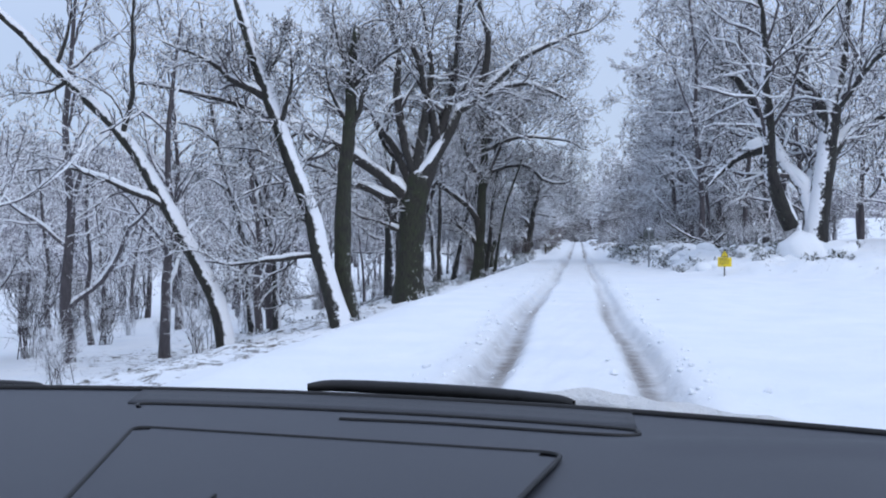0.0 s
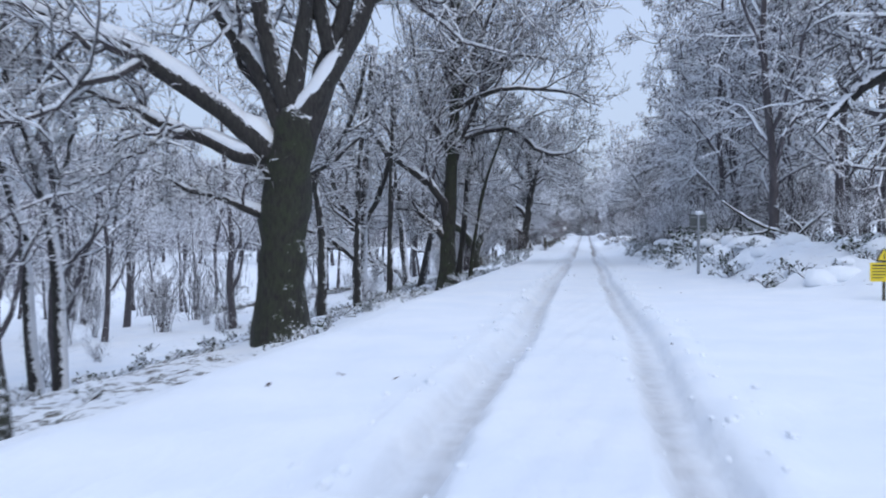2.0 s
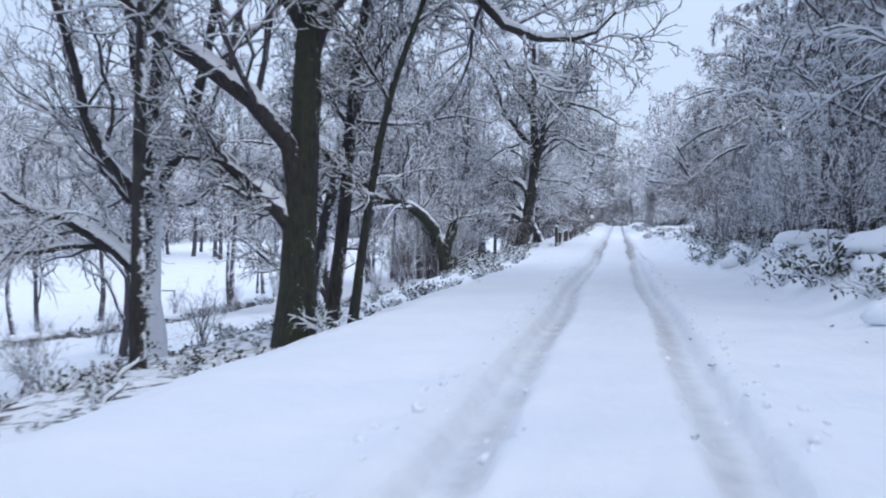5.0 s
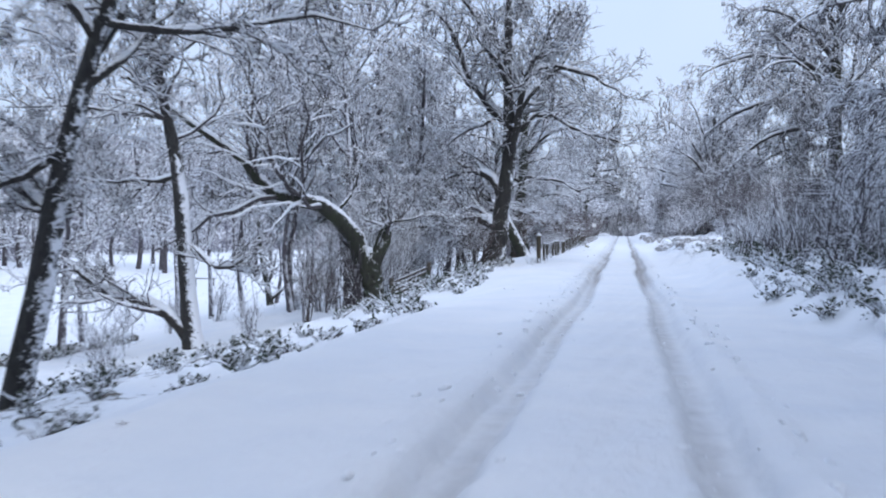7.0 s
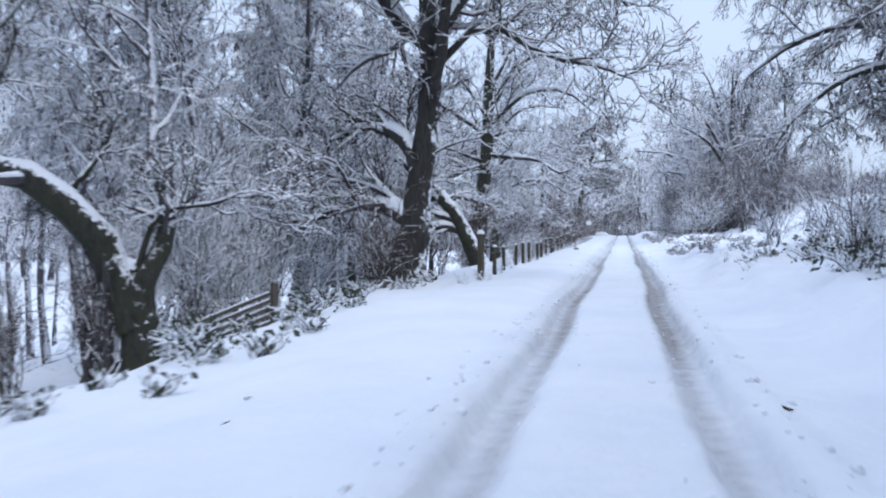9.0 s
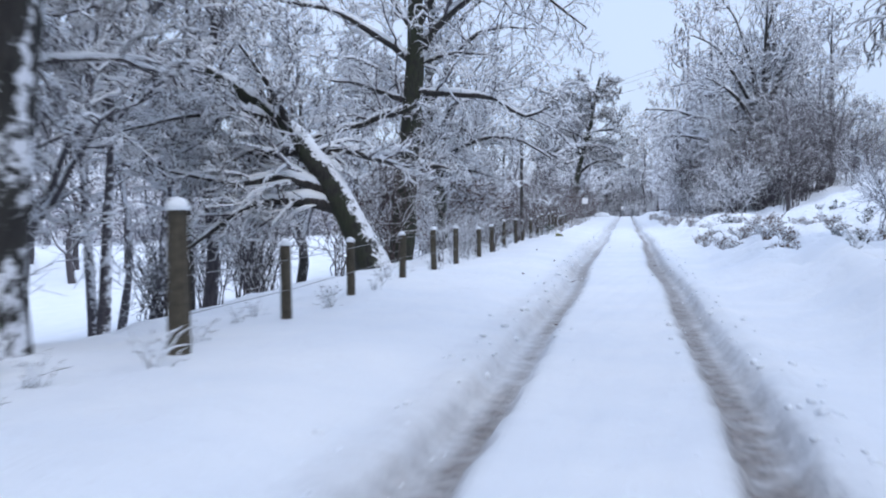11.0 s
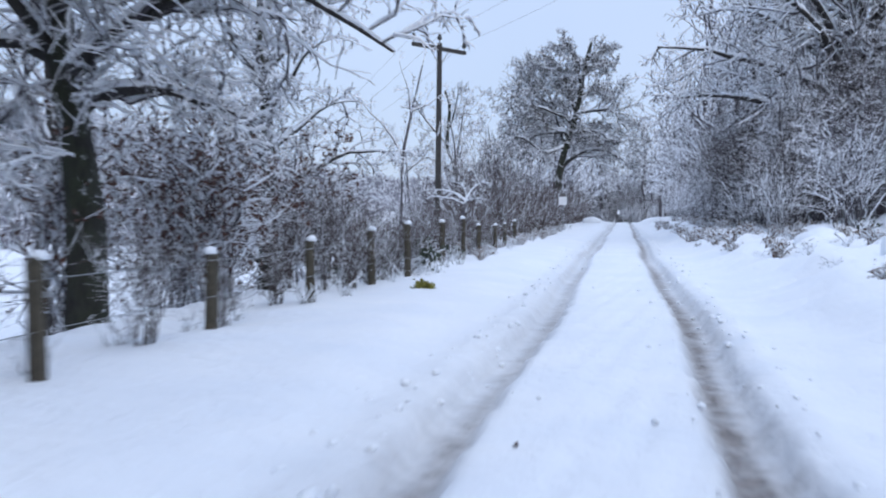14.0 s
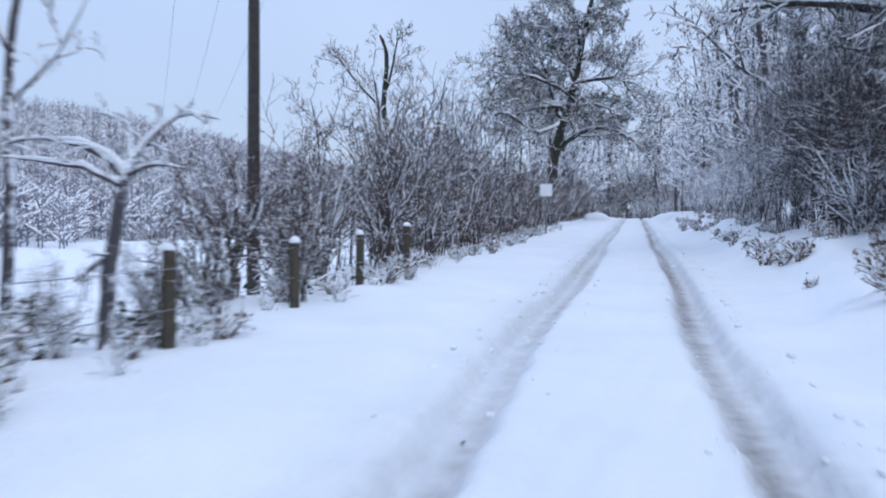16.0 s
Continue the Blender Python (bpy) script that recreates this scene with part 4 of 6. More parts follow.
t = sapling((-10.60, 76.00), [0.17, 0.135, 0.1, 0.065], [(0.00, 0.00, -0.25), (0.08, 0.00, 5.59), (0.18, 0.00, 9.87), (0.03, 0.00, 13.28)])
limb(t, 0.077, (0.12, -0.00, 7.73), (1.32, -0.04, 9.19), (1.99, -0.10, 11.92))
limb(t, 0.071, (0.15, 0.00, 8.80), (-0.88, 0.09, 10.76), (-1.98, 0.17, 12.52))
finish(t, seed=36, label='straight thin stem behind the verge', name='tree', foot=0.25, mats=(M_LEANING, M_LIMB, M_TWIG), trunk_twigs=16)
t = sapling((-7.49, 80.60), [0.19, 0.161, 0.131, 0.102, 0.072], [(0.00, 0.00, -0.25), (0.46, 0.00, 3.79), (0.64, 0.00, 6.43), (1.00, 0.00, 8.88), (1.09, 0.00, 10.97)])
limb(t, 0.089, (0.64, 0.00, 6.08), (1.54, 0.59, 7.81), (2.60, 1.02, 8.82))
limb(t, 0.104, (0.46, -0.00, 4.15), (-0.63, -0.19, 5.39), (-1.37, -0.27, 5.58))
finish(t, seed=37, label='slightly leaning stem behind the verge', name='tree', foot=0.25, mats=(M_LEANING, M_LIMB, M_TWIG), trunk_twigs=16)
t = sapling((-6.72, 80.00), [0.12, 0.101, 0.083, 0.064, 0.046], [(0.00, 0.00, -0.25), (0.44, 0.00, 2.93), (0.97, 0.00, 5.68), (1.93, 0.00, 8.39), (2.44, 0.00, 10.06)])
limb(t, 0.056, (0.97, -0.00, 5.68), (0.18, -0.92, 7.24), (-0.52, -1.67, 8.47))
limb(t, 0.046, (1.58, 0.00, 7.55), (2.62, 0.04, 8.36), (3.64, 0.07, 8.50))
finish(t, seed=38, label='thin stem leaning towards the lane', name='leaning_tree', foot=0.2, trunk_twigs=14)
t = sapling((11.22, 52.00), [0.62, 0.543, 0.466, 0.389, 0.312, 0.236], [(0.00, 0.00, -0.25), (0.54, 0.00, 1.27), (0.98, 0.00, 4.65), (1.32, 0.00, 7.46), (1.72, 0.00, 10.26), (1.97, 0.00, 14.18)])
limb(t, 0.417, (-0.69, -0.00, 1.27), (-1.51, -0.61, 2.97), (-2.07, -1.54, 5.81), (-2.35, -2.45, 8.65), (-2.64, -3.19, 10.93), (-3.48, -4.34, 14.37))
limb(t, 0.417, (0.40, 0.00, 1.27), (-0.15, 0.62, 3.53), (-1.80, 1.47, 6.38), (-3.18, 2.32, 9.24), (-3.75, 3.22, 12.67))
limb(t, 0.341, (1.06, -0.00, 5.21), (0.38, -0.32, 7.76), (-0.71, -0.53, 9.19), (0.64, -0.76, 11.41), (1.98, -0.97, 13.06))
limb(t, 0.309, (1.19, -0.00, 6.90), (2.79, -0.36, 9.11), (4.65, -0.68, 10.75), (6.75, -1.02, 12.36))
limb(t, 0.363, (0.93, 0.00, 4.09), (2.00, 0.90, 5.76), (3.60, 1.73, 6.86), (5.72, 2.49, 6.83))
limb(t, 0.341, (-2.20, -0.00, 5.25), (-3.44, -0.16, 4.69), (-4.82, -0.39, 3.27))
limb(t, 0.308, (-2.07, -0.00, 6.95), (-3.46, -0.37, 8.68), (-4.57, -0.57, 9.27))
finish(t, seed=39, label='broad oak plastered with snow beside the lay-by', name='oak_tree', foot=0.4, mats=(M_LANE_OAK, M_LANE_OAK, M_TWIG), counts=(10, 9, 5), snow=1.3)
t = sapling((8.77, 63.00), [0.1, 0.088, 0.075, 0.063, 0.05, 0.038], [(0.00, 0.00, -0.25), (-0.40, 0.00, 0.33), (-1.12, 0.00, 0.51), (-2.03, 0.00, 0.85), (-2.77, 0.00, 1.30), (-3.41, 0.00, 1.76)])
limb(t, 0.069, (-0.13, -0.00, 0.09), (-0.58, -0.15, 0.84), (-1.49, -0.33, 1.51))
limb(t, 0.056, (-1.67, -0.00, 0.60), (-2.40, -0.02, 0.48), (-3.14, -0.03, 0.57))
limb(t, 0.061, (-0.58, -0.00, 0.41), (0.14, -0.45, 1.12), (0.50, -0.67, 1.46))
finish(t, seed=46, label='fallen branch with snow lying along it on the bank', name='fallen_branch', foot=0.2, counts=(6, 5, 4), snow=1.5, limb_lo=0.2)
t = sapling((12.24, 88.50), [0.24, 0.203, 0.166, 0.128, 0.091], [(0.00, 0.00, -0.25), (-0.38, 0.00, 2.28), (-0.76, 0.00, 6.25), (-1.27, 0.00, 9.43), (-1.77, 0.00, 13.15)])
limb(t, 0.146, (-0.38, 0.00, 3.07), (-2.28, 0.13, 4.69), (-4.59, 0.24, 5.01))
limb(t, 0.121, (-0.76, 0.00, 6.25), (-2.79, 1.21, 7.90), (-4.84, 2.05, 7.96))
limb(t, 0.095, (-1.27, 0.00, 9.43), (0.74, 0.17, 10.93), (2.72, 0.31, 11.63))
limb(t, 0.108, (-0.58, 0.00, 7.84), (-3.30, 0.85, 10.04), (-5.10, 1.56, 11.98))
finish(t, seed=40, label='dark oak leaning its snowy limbs out over the hedge', name='oak_tree', foot=0.3, counts=(11, 9, 5), snow=1.2, droop=0.15, up=0.06)
t = sapling((11.60, 131.00), [0.46, 0.42, 0.36, 0.28, 0.18], [(0.00, 0.00, -0.25), (-0.15, 0.00, 3.4), (-0.30, 0.00, 7.0), (-0.20, 0.00, 10.2), (0.10, 0.00, 14.0)])
limb(t, 0.190, (-0.28, 0.0, 5.6), (-1.4, -0.2, 6.3), (-3.4, -0.5, 5.9), (-5.0, -0.6, 4.9), (-6.3, -0.7, 3.3))
limb(t, 0.200, (-0.25, 0.0, 6.6), (-1.8, 0.4, 7.7), (-3.8, 0.6, 7.8), (-5.6, 0.7, 7.2), (-7.0, 0.8, 6.2))
limb(t, 0.210, (-0.25, 0.0, 8.2), (-1.6, -0.5, 9.6), (-3.6, -0.9, 10.2), (-5.4, -1.2, 10.0), (-7.4, -1.4, 9.2))
limb(t, 0.190, (-0.2, 0.0, 9.6), (-1.5, 0.5, 11.6), (-3.3, 0.9, 12.9), (-5.4, 1.2, 13.2))
limb(t, 0.170, (-0.1, 0.0, 10.6), (-0.9, -0.4, 13.0), (-1.9, -0.8, 15.2))
limb(t, 0.170, (-0.2, 0.0, 7.8), (1.6, 0.6, 9.8), (3.6, 1.0, 11.6))
limb(t, 0.150, (-0.25, 0.0, 6.2), (-1.5, -1.4, 7.4), (-2.6, -3.0, 7.9), (-4.2, -4.2, 7.1))
limb(t, 0.160, (-0.20, 0.0, 9.0), (-1.2, 1.6, 10.8), (-2.6, 3.0, 11.8), (-4.4, 4.0, 11.6))
limb(t, 0.150, (-0.25, 0.0, 7.2), (-1.6, -1.8, 8.8), (-3.2, -3.6, 9.4), (-5.0, -5.0, 8.6))
limb(t, 0.150, (-0.20, 0.0, 5.0), (-1.2, 1.0, 5.4), (-2.8, 1.8, 5.2), (-4.4, 2.4, 4.2))
limb(t, 0.140, (-0.10, 0.0, 11.0), (-1.4, -1.2, 13.2), (-3.0, -2.2, 14.6), (-4.8, -3.0, 14.8))
finish(t, seed=51, label='roadside oak with dark limbs drooping over the snowy bank', name='oak_tree', foot=0.35, counts=(15, 11, 7), snow=1.1, droop=0.55, up=0.04, lens=((0.3, 0.5), (0.38, 0.65), (0.4, 0.7)), mats=(M_OAK, M_LIMB, M_THICKET))
rng = np.random.default_rng(61)
t = sapling((9.60, 187.00), [0.55, 0.50, 0.44, 0.36], [(0.00, 0.00, -0.25), (0.05, 0.00, 2.2), (-0.10, 0.00, 4.6), (-0.15, 0.00, 6.4)])
for k in range(19):
    a = 2.4 * k + rng.uniform(-0.3, 0.3)
    f = k / 18
    reach = (7.6 - 5.6 * f ** 1.6) * (1.15 if math.cos(a) < 0 else 0.62)
    top = 4.6 + 10.6 * f + rng.uniform(-0.6, 0.6)
    z0 = 4.0 + 2.2 * f
    c, d = math.cos(a), math.sin(a) * 0.75
    limb(t, 0.26 - 0.09 * f, (-0.1, 0.0, z0), (c * reach * 0.30, d * reach * 0.30, z0 + (top - z0) * 0.46), (c * reach * 0.66, d * reach * 0.66, z0 + (top - z0) * 0.86), (c * reach, d * reach, top))
finish(t, seed=52, label='great rounded tree by the lane, crown thick with snow', name='oak_tree', foot=0.3, counts=(11, 8, 5), snow=1.5, twig=0.022, q=(6, 4, 2), up=0.06, lens=((0.34, 0.55), (0.4, 0.65), (0.4, 0.7)), limb_lo=0.2, mats=(M_OAK, M_LIMB, M_FAR))
t = sapling((-6.41, 241.00), [0.38, 0.341, 0.301, 0.262, 0.223, 0.184, 0.144], [(0.00, 0.00, -0.25), (0.17, 0.00, 5.13), (0.77, 0.00, 7.60), (1.60, 0.00, 10.28), (2.11, 0.00, 12.77), (2.62, 0.00, 15.60), (3.22, 0.00, 18.02)])
limb(t, 0.171, (1.20, 0.00, 10.72), (-0.26, 0.83, 11.55), (-1.95, 1.88, 12.88), (-3.84, 2.89, 13.74), (-5.32, 3.39, 12.98))
limb(t, 0.190, (0.59, 0.00, 8.67), (-0.03, 0.82, 10.75), (-1.11, 1.92, 13.48), (-2.36, 2.68, 15.15), (-3.39, 2.95, 15.41))
limb(t, 0.169, (1.90, 0.00, 10.88), (0.75, 0.85, 13.82), (-0.28, 1.47, 15.92), (-1.12, 1.93, 17.41))
limb(t, 0.135, (2.19, 0.00, 14.61), (3.23, 0.60, 16.01), (3.83, 1.06, 17.21), (5.03, 1.40, 17.51))
limb(t, 0.137, (2.19, 0.00, 14.39), (3.62, 0.81, 16.17), (5.43, 1.26, 15.93))
limb(t, 0.198, (0.77, -0.00, 7.82), (-1.31, -0.59, 7.24), (-3.37, -1.15, 8.74), (-5.31, -1.65, 8.33))
limb(t, 0.189, (1.21, -0.00, 8.83), (2.65, -0.03, 9.42), (4.09, -0.06, 9.21), (5.09, -0.08, 8.14))
limb(t, 0.215, (0.61, -0.00, 5.97), (2.23, -0.35, 7.18), (3.88, -0.63, 7.55), (6.09, -0.96, 6.69), (7.34, -1.18, 5.06))
limb(t, 0.167, (1.81, -0.00, 11.11), (3.86, -0.54, 11.27), (5.29, -0.91, 11.24), (6.29, -1.22, 9.78), (7.71, -1.71, 8.31))
limb(t, 0.185, (1.21, 0.00, 9.27), (-1.94, 0.25, 9.96), (-4.86, 0.48, 10.02))
limb(t, 0.175, (1.42, -0.00, 10.28), (-1.50, -0.64, 11.59), (-4.23, -1.18, 11.88))
limb(t, 0.152, (2.11, 0.00, 12.77), (3.63, 0.21, 13.33), (5.06, 0.39, 12.46))
limb(t, 0.158, (1.81, 0.00, 12.12), (0.13, 0.28, 14.67), (-1.96, 0.50, 16.20))
limb(t, 0.143, (2.19, -0.00, 13.77), (1.79, -1.09, 16.24), (0.95, -1.97, 18.11))
limb(t, 0.185, (1.21, -0.00, 9.27), (-2.34, -0.23, 8.90), (-4.22, -0.37, 7.28))
limb(t, 0.198, (0.77, -0.00, 7.82), (2.83, -0.26, 8.40), (4.71, -0.48, 7.14))
finish(t, seed=41, label='rounded oak on the crest with a snowy crown', name='oak_tree', foot=0.3, counts=(15, 11, 6), q=(6, 4, 2), twig=0.024, up=0.02, snow=1.6, lens=((0.34, 0.6), (0.4, 0.65), (0.4, 0.7)))
t = sapling((-10.79, 207.00), [0.18, 0.152, 0.124, 0.096, 0.068], [(0.00, 0.00, -0.25), (-0.00, 0.00, 5.17), (-0.60, 0.00, 7.18), (-0.46, 0.00, 9.76), (-0.75, 0.00, 10.77)])
limb(t, 0.090, (-0.00, 0.00, 5.17), (-1.63, 0.46, 6.33), (-3.43, 0.88, 6.94))
limb(t, 0.075, (-0.60, -0.00, 7.18), (-1.94, -1.00, 8.93), (-2.53, -1.48, 9.81))
limb(t, 0.067, (-0.45, -0.00, 8.33), (0.13, -0.66, 10.03), (0.27, -0.92, 10.74))
finish(t, seed=42, label='bare young tree above the hedge', name='tree', foot=0.2, counts=(9, 8, 5), twig=0.012)
t = sapling((-4.55, 170.00), [0.075, 0.066, 0.056, 0.045], [(0.00, 0.00, -0.2), (0.02, 0.00, 0.55), (0.10, 0.00, 1.10), (0.20, 0.00, 1.58)])
limb(t, 0.042, (0.18, 0.0, 1.52), (-0.05, 0.05, 1.74), (-0.42, 0.1, 1.86), (-0.85, 0.1, 1.88), (-1.25, 0.15, 1.80))
limb(t, 0.036, (0.16, 0.0, 1.45), (-0.10, -0.1, 1.60), (-0.45, -0.2, 1.66), (-0.80, -0.3, 1.70))
limb(t, 0.038, (0.20, 0.0, 1.58), (0.34, 0.1, 1.85), (0.62, 0.2, 2.08), (0.95, 0.25, 2.05))
limb(t, 0.034, (0.20, 0.0, 1.55), (0.50, -0.1, 1.63), (0.82, -0.2, 1.60))
limb(t, 0.030, (0.05, 0.0, 0.85), (-0.20, 0.1, 0.72), (-0.42, 0.2, 0.60))
limb(t, 0.030, (0.22, 0.0, 1.60), (0.10, 0.2, 2.00), (-0.25, 0.3, 2.15))
finish(t, seed=43, label='small bent pale tree arching over the fence, snow along its boughs', name='small_tree', foot=0.2, counts=(4, 4, 3), mats=(M_FAR, M_FAR, M_FAR), snow=1.5, twig=0.006, lens=((0.25, 0.5), (0.35, 0.6), (0.35, 0.6)))
t = sapling((-6.60, 171.50), [0.065, 0.055, 0.044, 0.03, 0.015], [(0.00, 0.00, -0.25), (0.10, 0.00, 1.6), (0.12, 0.00, 3.2), (0.42, 0.00, 4.6), (0.78, 0.00, 6.2)])
limb(t, 0.038, (0.12, 0.0, 3.1), (-0.35, 0.1, 3.9), (-0.95, 0.2, 4.5), (-1.5, 0.2, 5.2))
limb(t, 0.030, (0.35, 0.0, 4.3), (0.30, -0.2, 5.1), (0.05, -0.3, 5.9))
limb(t, 0.026, (0.42, 0.0, 4.5), (0.90, 0.2, 4.7), (1.45, 0.3, 5.2))
limb(t, 0.026, (0.12, 0.0, 2.6), (0.75, -0.1, 3.1), (1.25, -0.2, 3.8))
finish(t, seed=53, label='tall thin bare sapling behind the fence', name='sapling', foot=0.2, counts=(4, 4, 3), mats=(M_FAR, M_FAR, M_FAR), snow=0.6, twig=0.007)
t = sapling((-9.70, 168.60), [0.24, 0.21, 0.17, 0.11, 0.06], [(0.00, 0.00, -0.25), (0.10, 0.00, 2.3), (0.05, 0.00, 4.8), (-0.15, 0.00, 7.2), (-0.2, 0.00, 9.2)])
for k in range(15):
    a = 2.4 * k + 0.5
    f = k / 14
    reach = 4.5 - 2.6 * f
    z0 = 0.9 + 6.2 * f
    c, d = math.cos(a), math.sin(a)
    limb(t, 0.12 - 0.06 * f, (0.05, 0.0, z0), (c * reach * 0.35, d * reach * 0.35, z0 + 0.75), (c * reach * 0.7, d * reach * 0.7, z0 + 1.0 + 0.8 * f), (c * reach, d * reach, z0 + 0.7 + 1.6 * f))
finish(t, seed=54, label='low-branched tree behind the fence, twigs heavy with snow', name='tree', foot=0.3, counts=(9, 8, 5), snow=1.5, twig=0.013, droop=0.1, up=0.05, limb_lo=0.15, mats=(M_OAK, M_LIMB, M_FAR))


# ---------------------------------------------------------------- trees of the woods, a few kinds planted many times
def wood_tree(seed, height, r, lean=0.0, **how):
    rng = np.random.default_rng(seed)
    k = 5
    pts = [(lean * height * (j / k) ** 1.5 + rng.normal(0, 0.012) * height * (j > 0), rng.normal(0, 0.012) * height * (j > 0), height * j / k - 0.3) for j in range(k + 1)]
    rad = [r * (1 - 0.8 * j / k) for j in range(k + 1)]
    return tree_parts("tree", seed, (pts, rad), [], how.pop("mats", BARK), split_limbs=False, **how)


# woodland trunks take the paler thicket bark, lifted in tone for haze
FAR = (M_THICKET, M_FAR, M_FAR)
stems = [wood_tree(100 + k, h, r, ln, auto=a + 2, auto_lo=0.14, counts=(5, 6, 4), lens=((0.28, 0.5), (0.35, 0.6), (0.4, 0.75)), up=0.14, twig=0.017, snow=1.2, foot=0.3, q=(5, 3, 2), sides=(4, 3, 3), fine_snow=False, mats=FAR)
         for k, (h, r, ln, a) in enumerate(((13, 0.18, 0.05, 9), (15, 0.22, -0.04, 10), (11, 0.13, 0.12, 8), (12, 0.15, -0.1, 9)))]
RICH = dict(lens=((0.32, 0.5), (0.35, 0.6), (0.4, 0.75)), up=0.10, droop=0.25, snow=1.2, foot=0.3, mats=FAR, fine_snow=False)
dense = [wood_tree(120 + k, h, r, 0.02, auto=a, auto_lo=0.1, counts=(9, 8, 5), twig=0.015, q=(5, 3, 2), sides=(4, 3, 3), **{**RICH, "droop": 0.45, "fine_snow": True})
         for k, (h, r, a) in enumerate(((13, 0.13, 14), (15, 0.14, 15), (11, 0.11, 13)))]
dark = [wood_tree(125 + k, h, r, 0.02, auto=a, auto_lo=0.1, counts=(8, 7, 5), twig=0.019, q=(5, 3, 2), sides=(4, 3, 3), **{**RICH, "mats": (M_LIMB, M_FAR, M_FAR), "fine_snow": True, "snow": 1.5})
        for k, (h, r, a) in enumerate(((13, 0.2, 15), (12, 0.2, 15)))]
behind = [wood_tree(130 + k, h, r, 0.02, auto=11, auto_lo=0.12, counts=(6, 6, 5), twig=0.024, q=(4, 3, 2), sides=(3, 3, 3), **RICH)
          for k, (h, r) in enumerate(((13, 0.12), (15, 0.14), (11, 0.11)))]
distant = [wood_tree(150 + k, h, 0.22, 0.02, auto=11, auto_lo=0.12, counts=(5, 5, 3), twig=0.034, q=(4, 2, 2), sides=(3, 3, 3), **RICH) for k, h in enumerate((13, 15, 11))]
rng = np.random.default_rng(11)


def scatter(kinds, spots, label, group, name="tree", sizes=(0.85, 1.2), category="tree", sink=0.0):
    first = {}
    for x, y in spots:
        k = int(rng.integers(len(kinds)))
        s = rng.uniform(*sizes)
        turn = rng.uniform(0, 360)
        z = gz(x, y) - sink
        if k not in first:
            first[k] = plant(name, kinds[k], (x, y, z), label, category, turn, s, group)
        else:
            c = copy_thing(first[k], pose(x, y, z, 0, 0, turn))
            c.scale = (s, s, s)


def strewn(n, x0, x1, y0, y1, apart=2.5):
    pts = []
    for _ in range(n * 30):
        p = (rng.uniform(x0, x1), rng.uniform(y0, y1))
        if all((p[0] - a) ** 2 + (p[1] - b) ** 2 > apart ** 2 for a, b in pts):
            pts.append(p)
            if len(pts) == n:
                break
    return pts


scatter(stems, strewn(30, -36, -14, 8, 70, 2.7) + [p for p in strewn(26, -50, -17, 70, 132, 3.2) if p[1] < 95 or p[0] < -36], "bare snow-laden woodland tree with a dark stem", "woodland trees")
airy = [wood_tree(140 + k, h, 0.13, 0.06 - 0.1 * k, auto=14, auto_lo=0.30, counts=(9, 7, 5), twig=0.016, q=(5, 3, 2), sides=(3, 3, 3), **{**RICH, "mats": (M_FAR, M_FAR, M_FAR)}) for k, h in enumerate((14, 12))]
scatter(airy, [(-13.5, 123), (-17, 130), (-27, 149), (-18.5, 147), (-15, 139), (-36, 152), (-12.6, 118.5), (-16.5, 122), (-21, 127), (-20, 136), (-25.5, 133), (-31, 140), (-12.2, 134.5), (-27, 107), (-31, 118), (-24.5, 116), (-37, 112), (-33, 104), (-22, 110)], "tall grey tree with a fine snowy crown", "trees behind the hedge", sizes=(0.95, 1.3))
scatter(behind, strewn(10, 9.5, 15, 64, 103, 3.0) + strewn(10, 14, 30, 62, 112, 3.6), "dense drooping woodland tree covered in snow", "trees of the roadside wood", sizes=(1.2, 1.55))
weeping = [wood_tree(160 + k, h, 0.2, 0.03, auto=22, auto_lo=0.16, counts=(11, 10, 7), twig=0.012, q=(6, 4, 2), sides=(4, 3, 3), **{**RICH, "droop": 1.3, "up": 0.06, "fine_snow": True, "lens": ((0.27, 0.42), (0.35, 0.6), (0.4, 0.8))}) for k, h in enumerate((13, 15))]
scatter(weeping, [(8.8, 104.5), (12.0, 110.5), (10.6, 97.5), (8.2, 92.0)], "weeping tree with long hanging twigs, grey with snow", "trees of the roadside wood", sizes=(0.95, 1.15))
scatter(weeping, [(-11.0, 126.0), (-14.5, 132.5), (-17.5, 125.0), (-11.6, 139.0)], "grey tree with fine hanging twigs behind the verge oak", "trees behind the hedge", sizes=(0.85, 1.05))
scatter(dense, [(7.9 + 1.0 * math.sin(k * 2.2), 66 + 5.0 * k) for k in range(6)] + [(16.5, 117), (18, 128)], "dense drooping tree beside the lane, covered in snow", "trees of the roadside wood", sizes=(1.15, 1.5))
scatter(dark, [(15, 143), (14.6, 190), (6.9, 198), (9.5, 203), (14, 197)], "broad snow-covered tree beside the lane", "trees of the roadside wood", sizes=(0.95, 1.15))
scatter(dense, [(5.6, 180.5), (7.4, 194), (12.4, 181), (5.8, 200), (12.0, 194)], "low drooping tree in the scrub, twigs dusted with snow", "trees of the roadside wood", sizes=(0.5, 0.68))
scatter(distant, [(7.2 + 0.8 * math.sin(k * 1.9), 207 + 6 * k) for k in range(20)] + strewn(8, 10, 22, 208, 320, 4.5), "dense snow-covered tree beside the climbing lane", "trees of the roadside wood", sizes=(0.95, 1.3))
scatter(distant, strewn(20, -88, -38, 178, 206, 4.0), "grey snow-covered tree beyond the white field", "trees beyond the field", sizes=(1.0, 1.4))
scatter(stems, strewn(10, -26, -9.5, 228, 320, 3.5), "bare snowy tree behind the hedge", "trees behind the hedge")
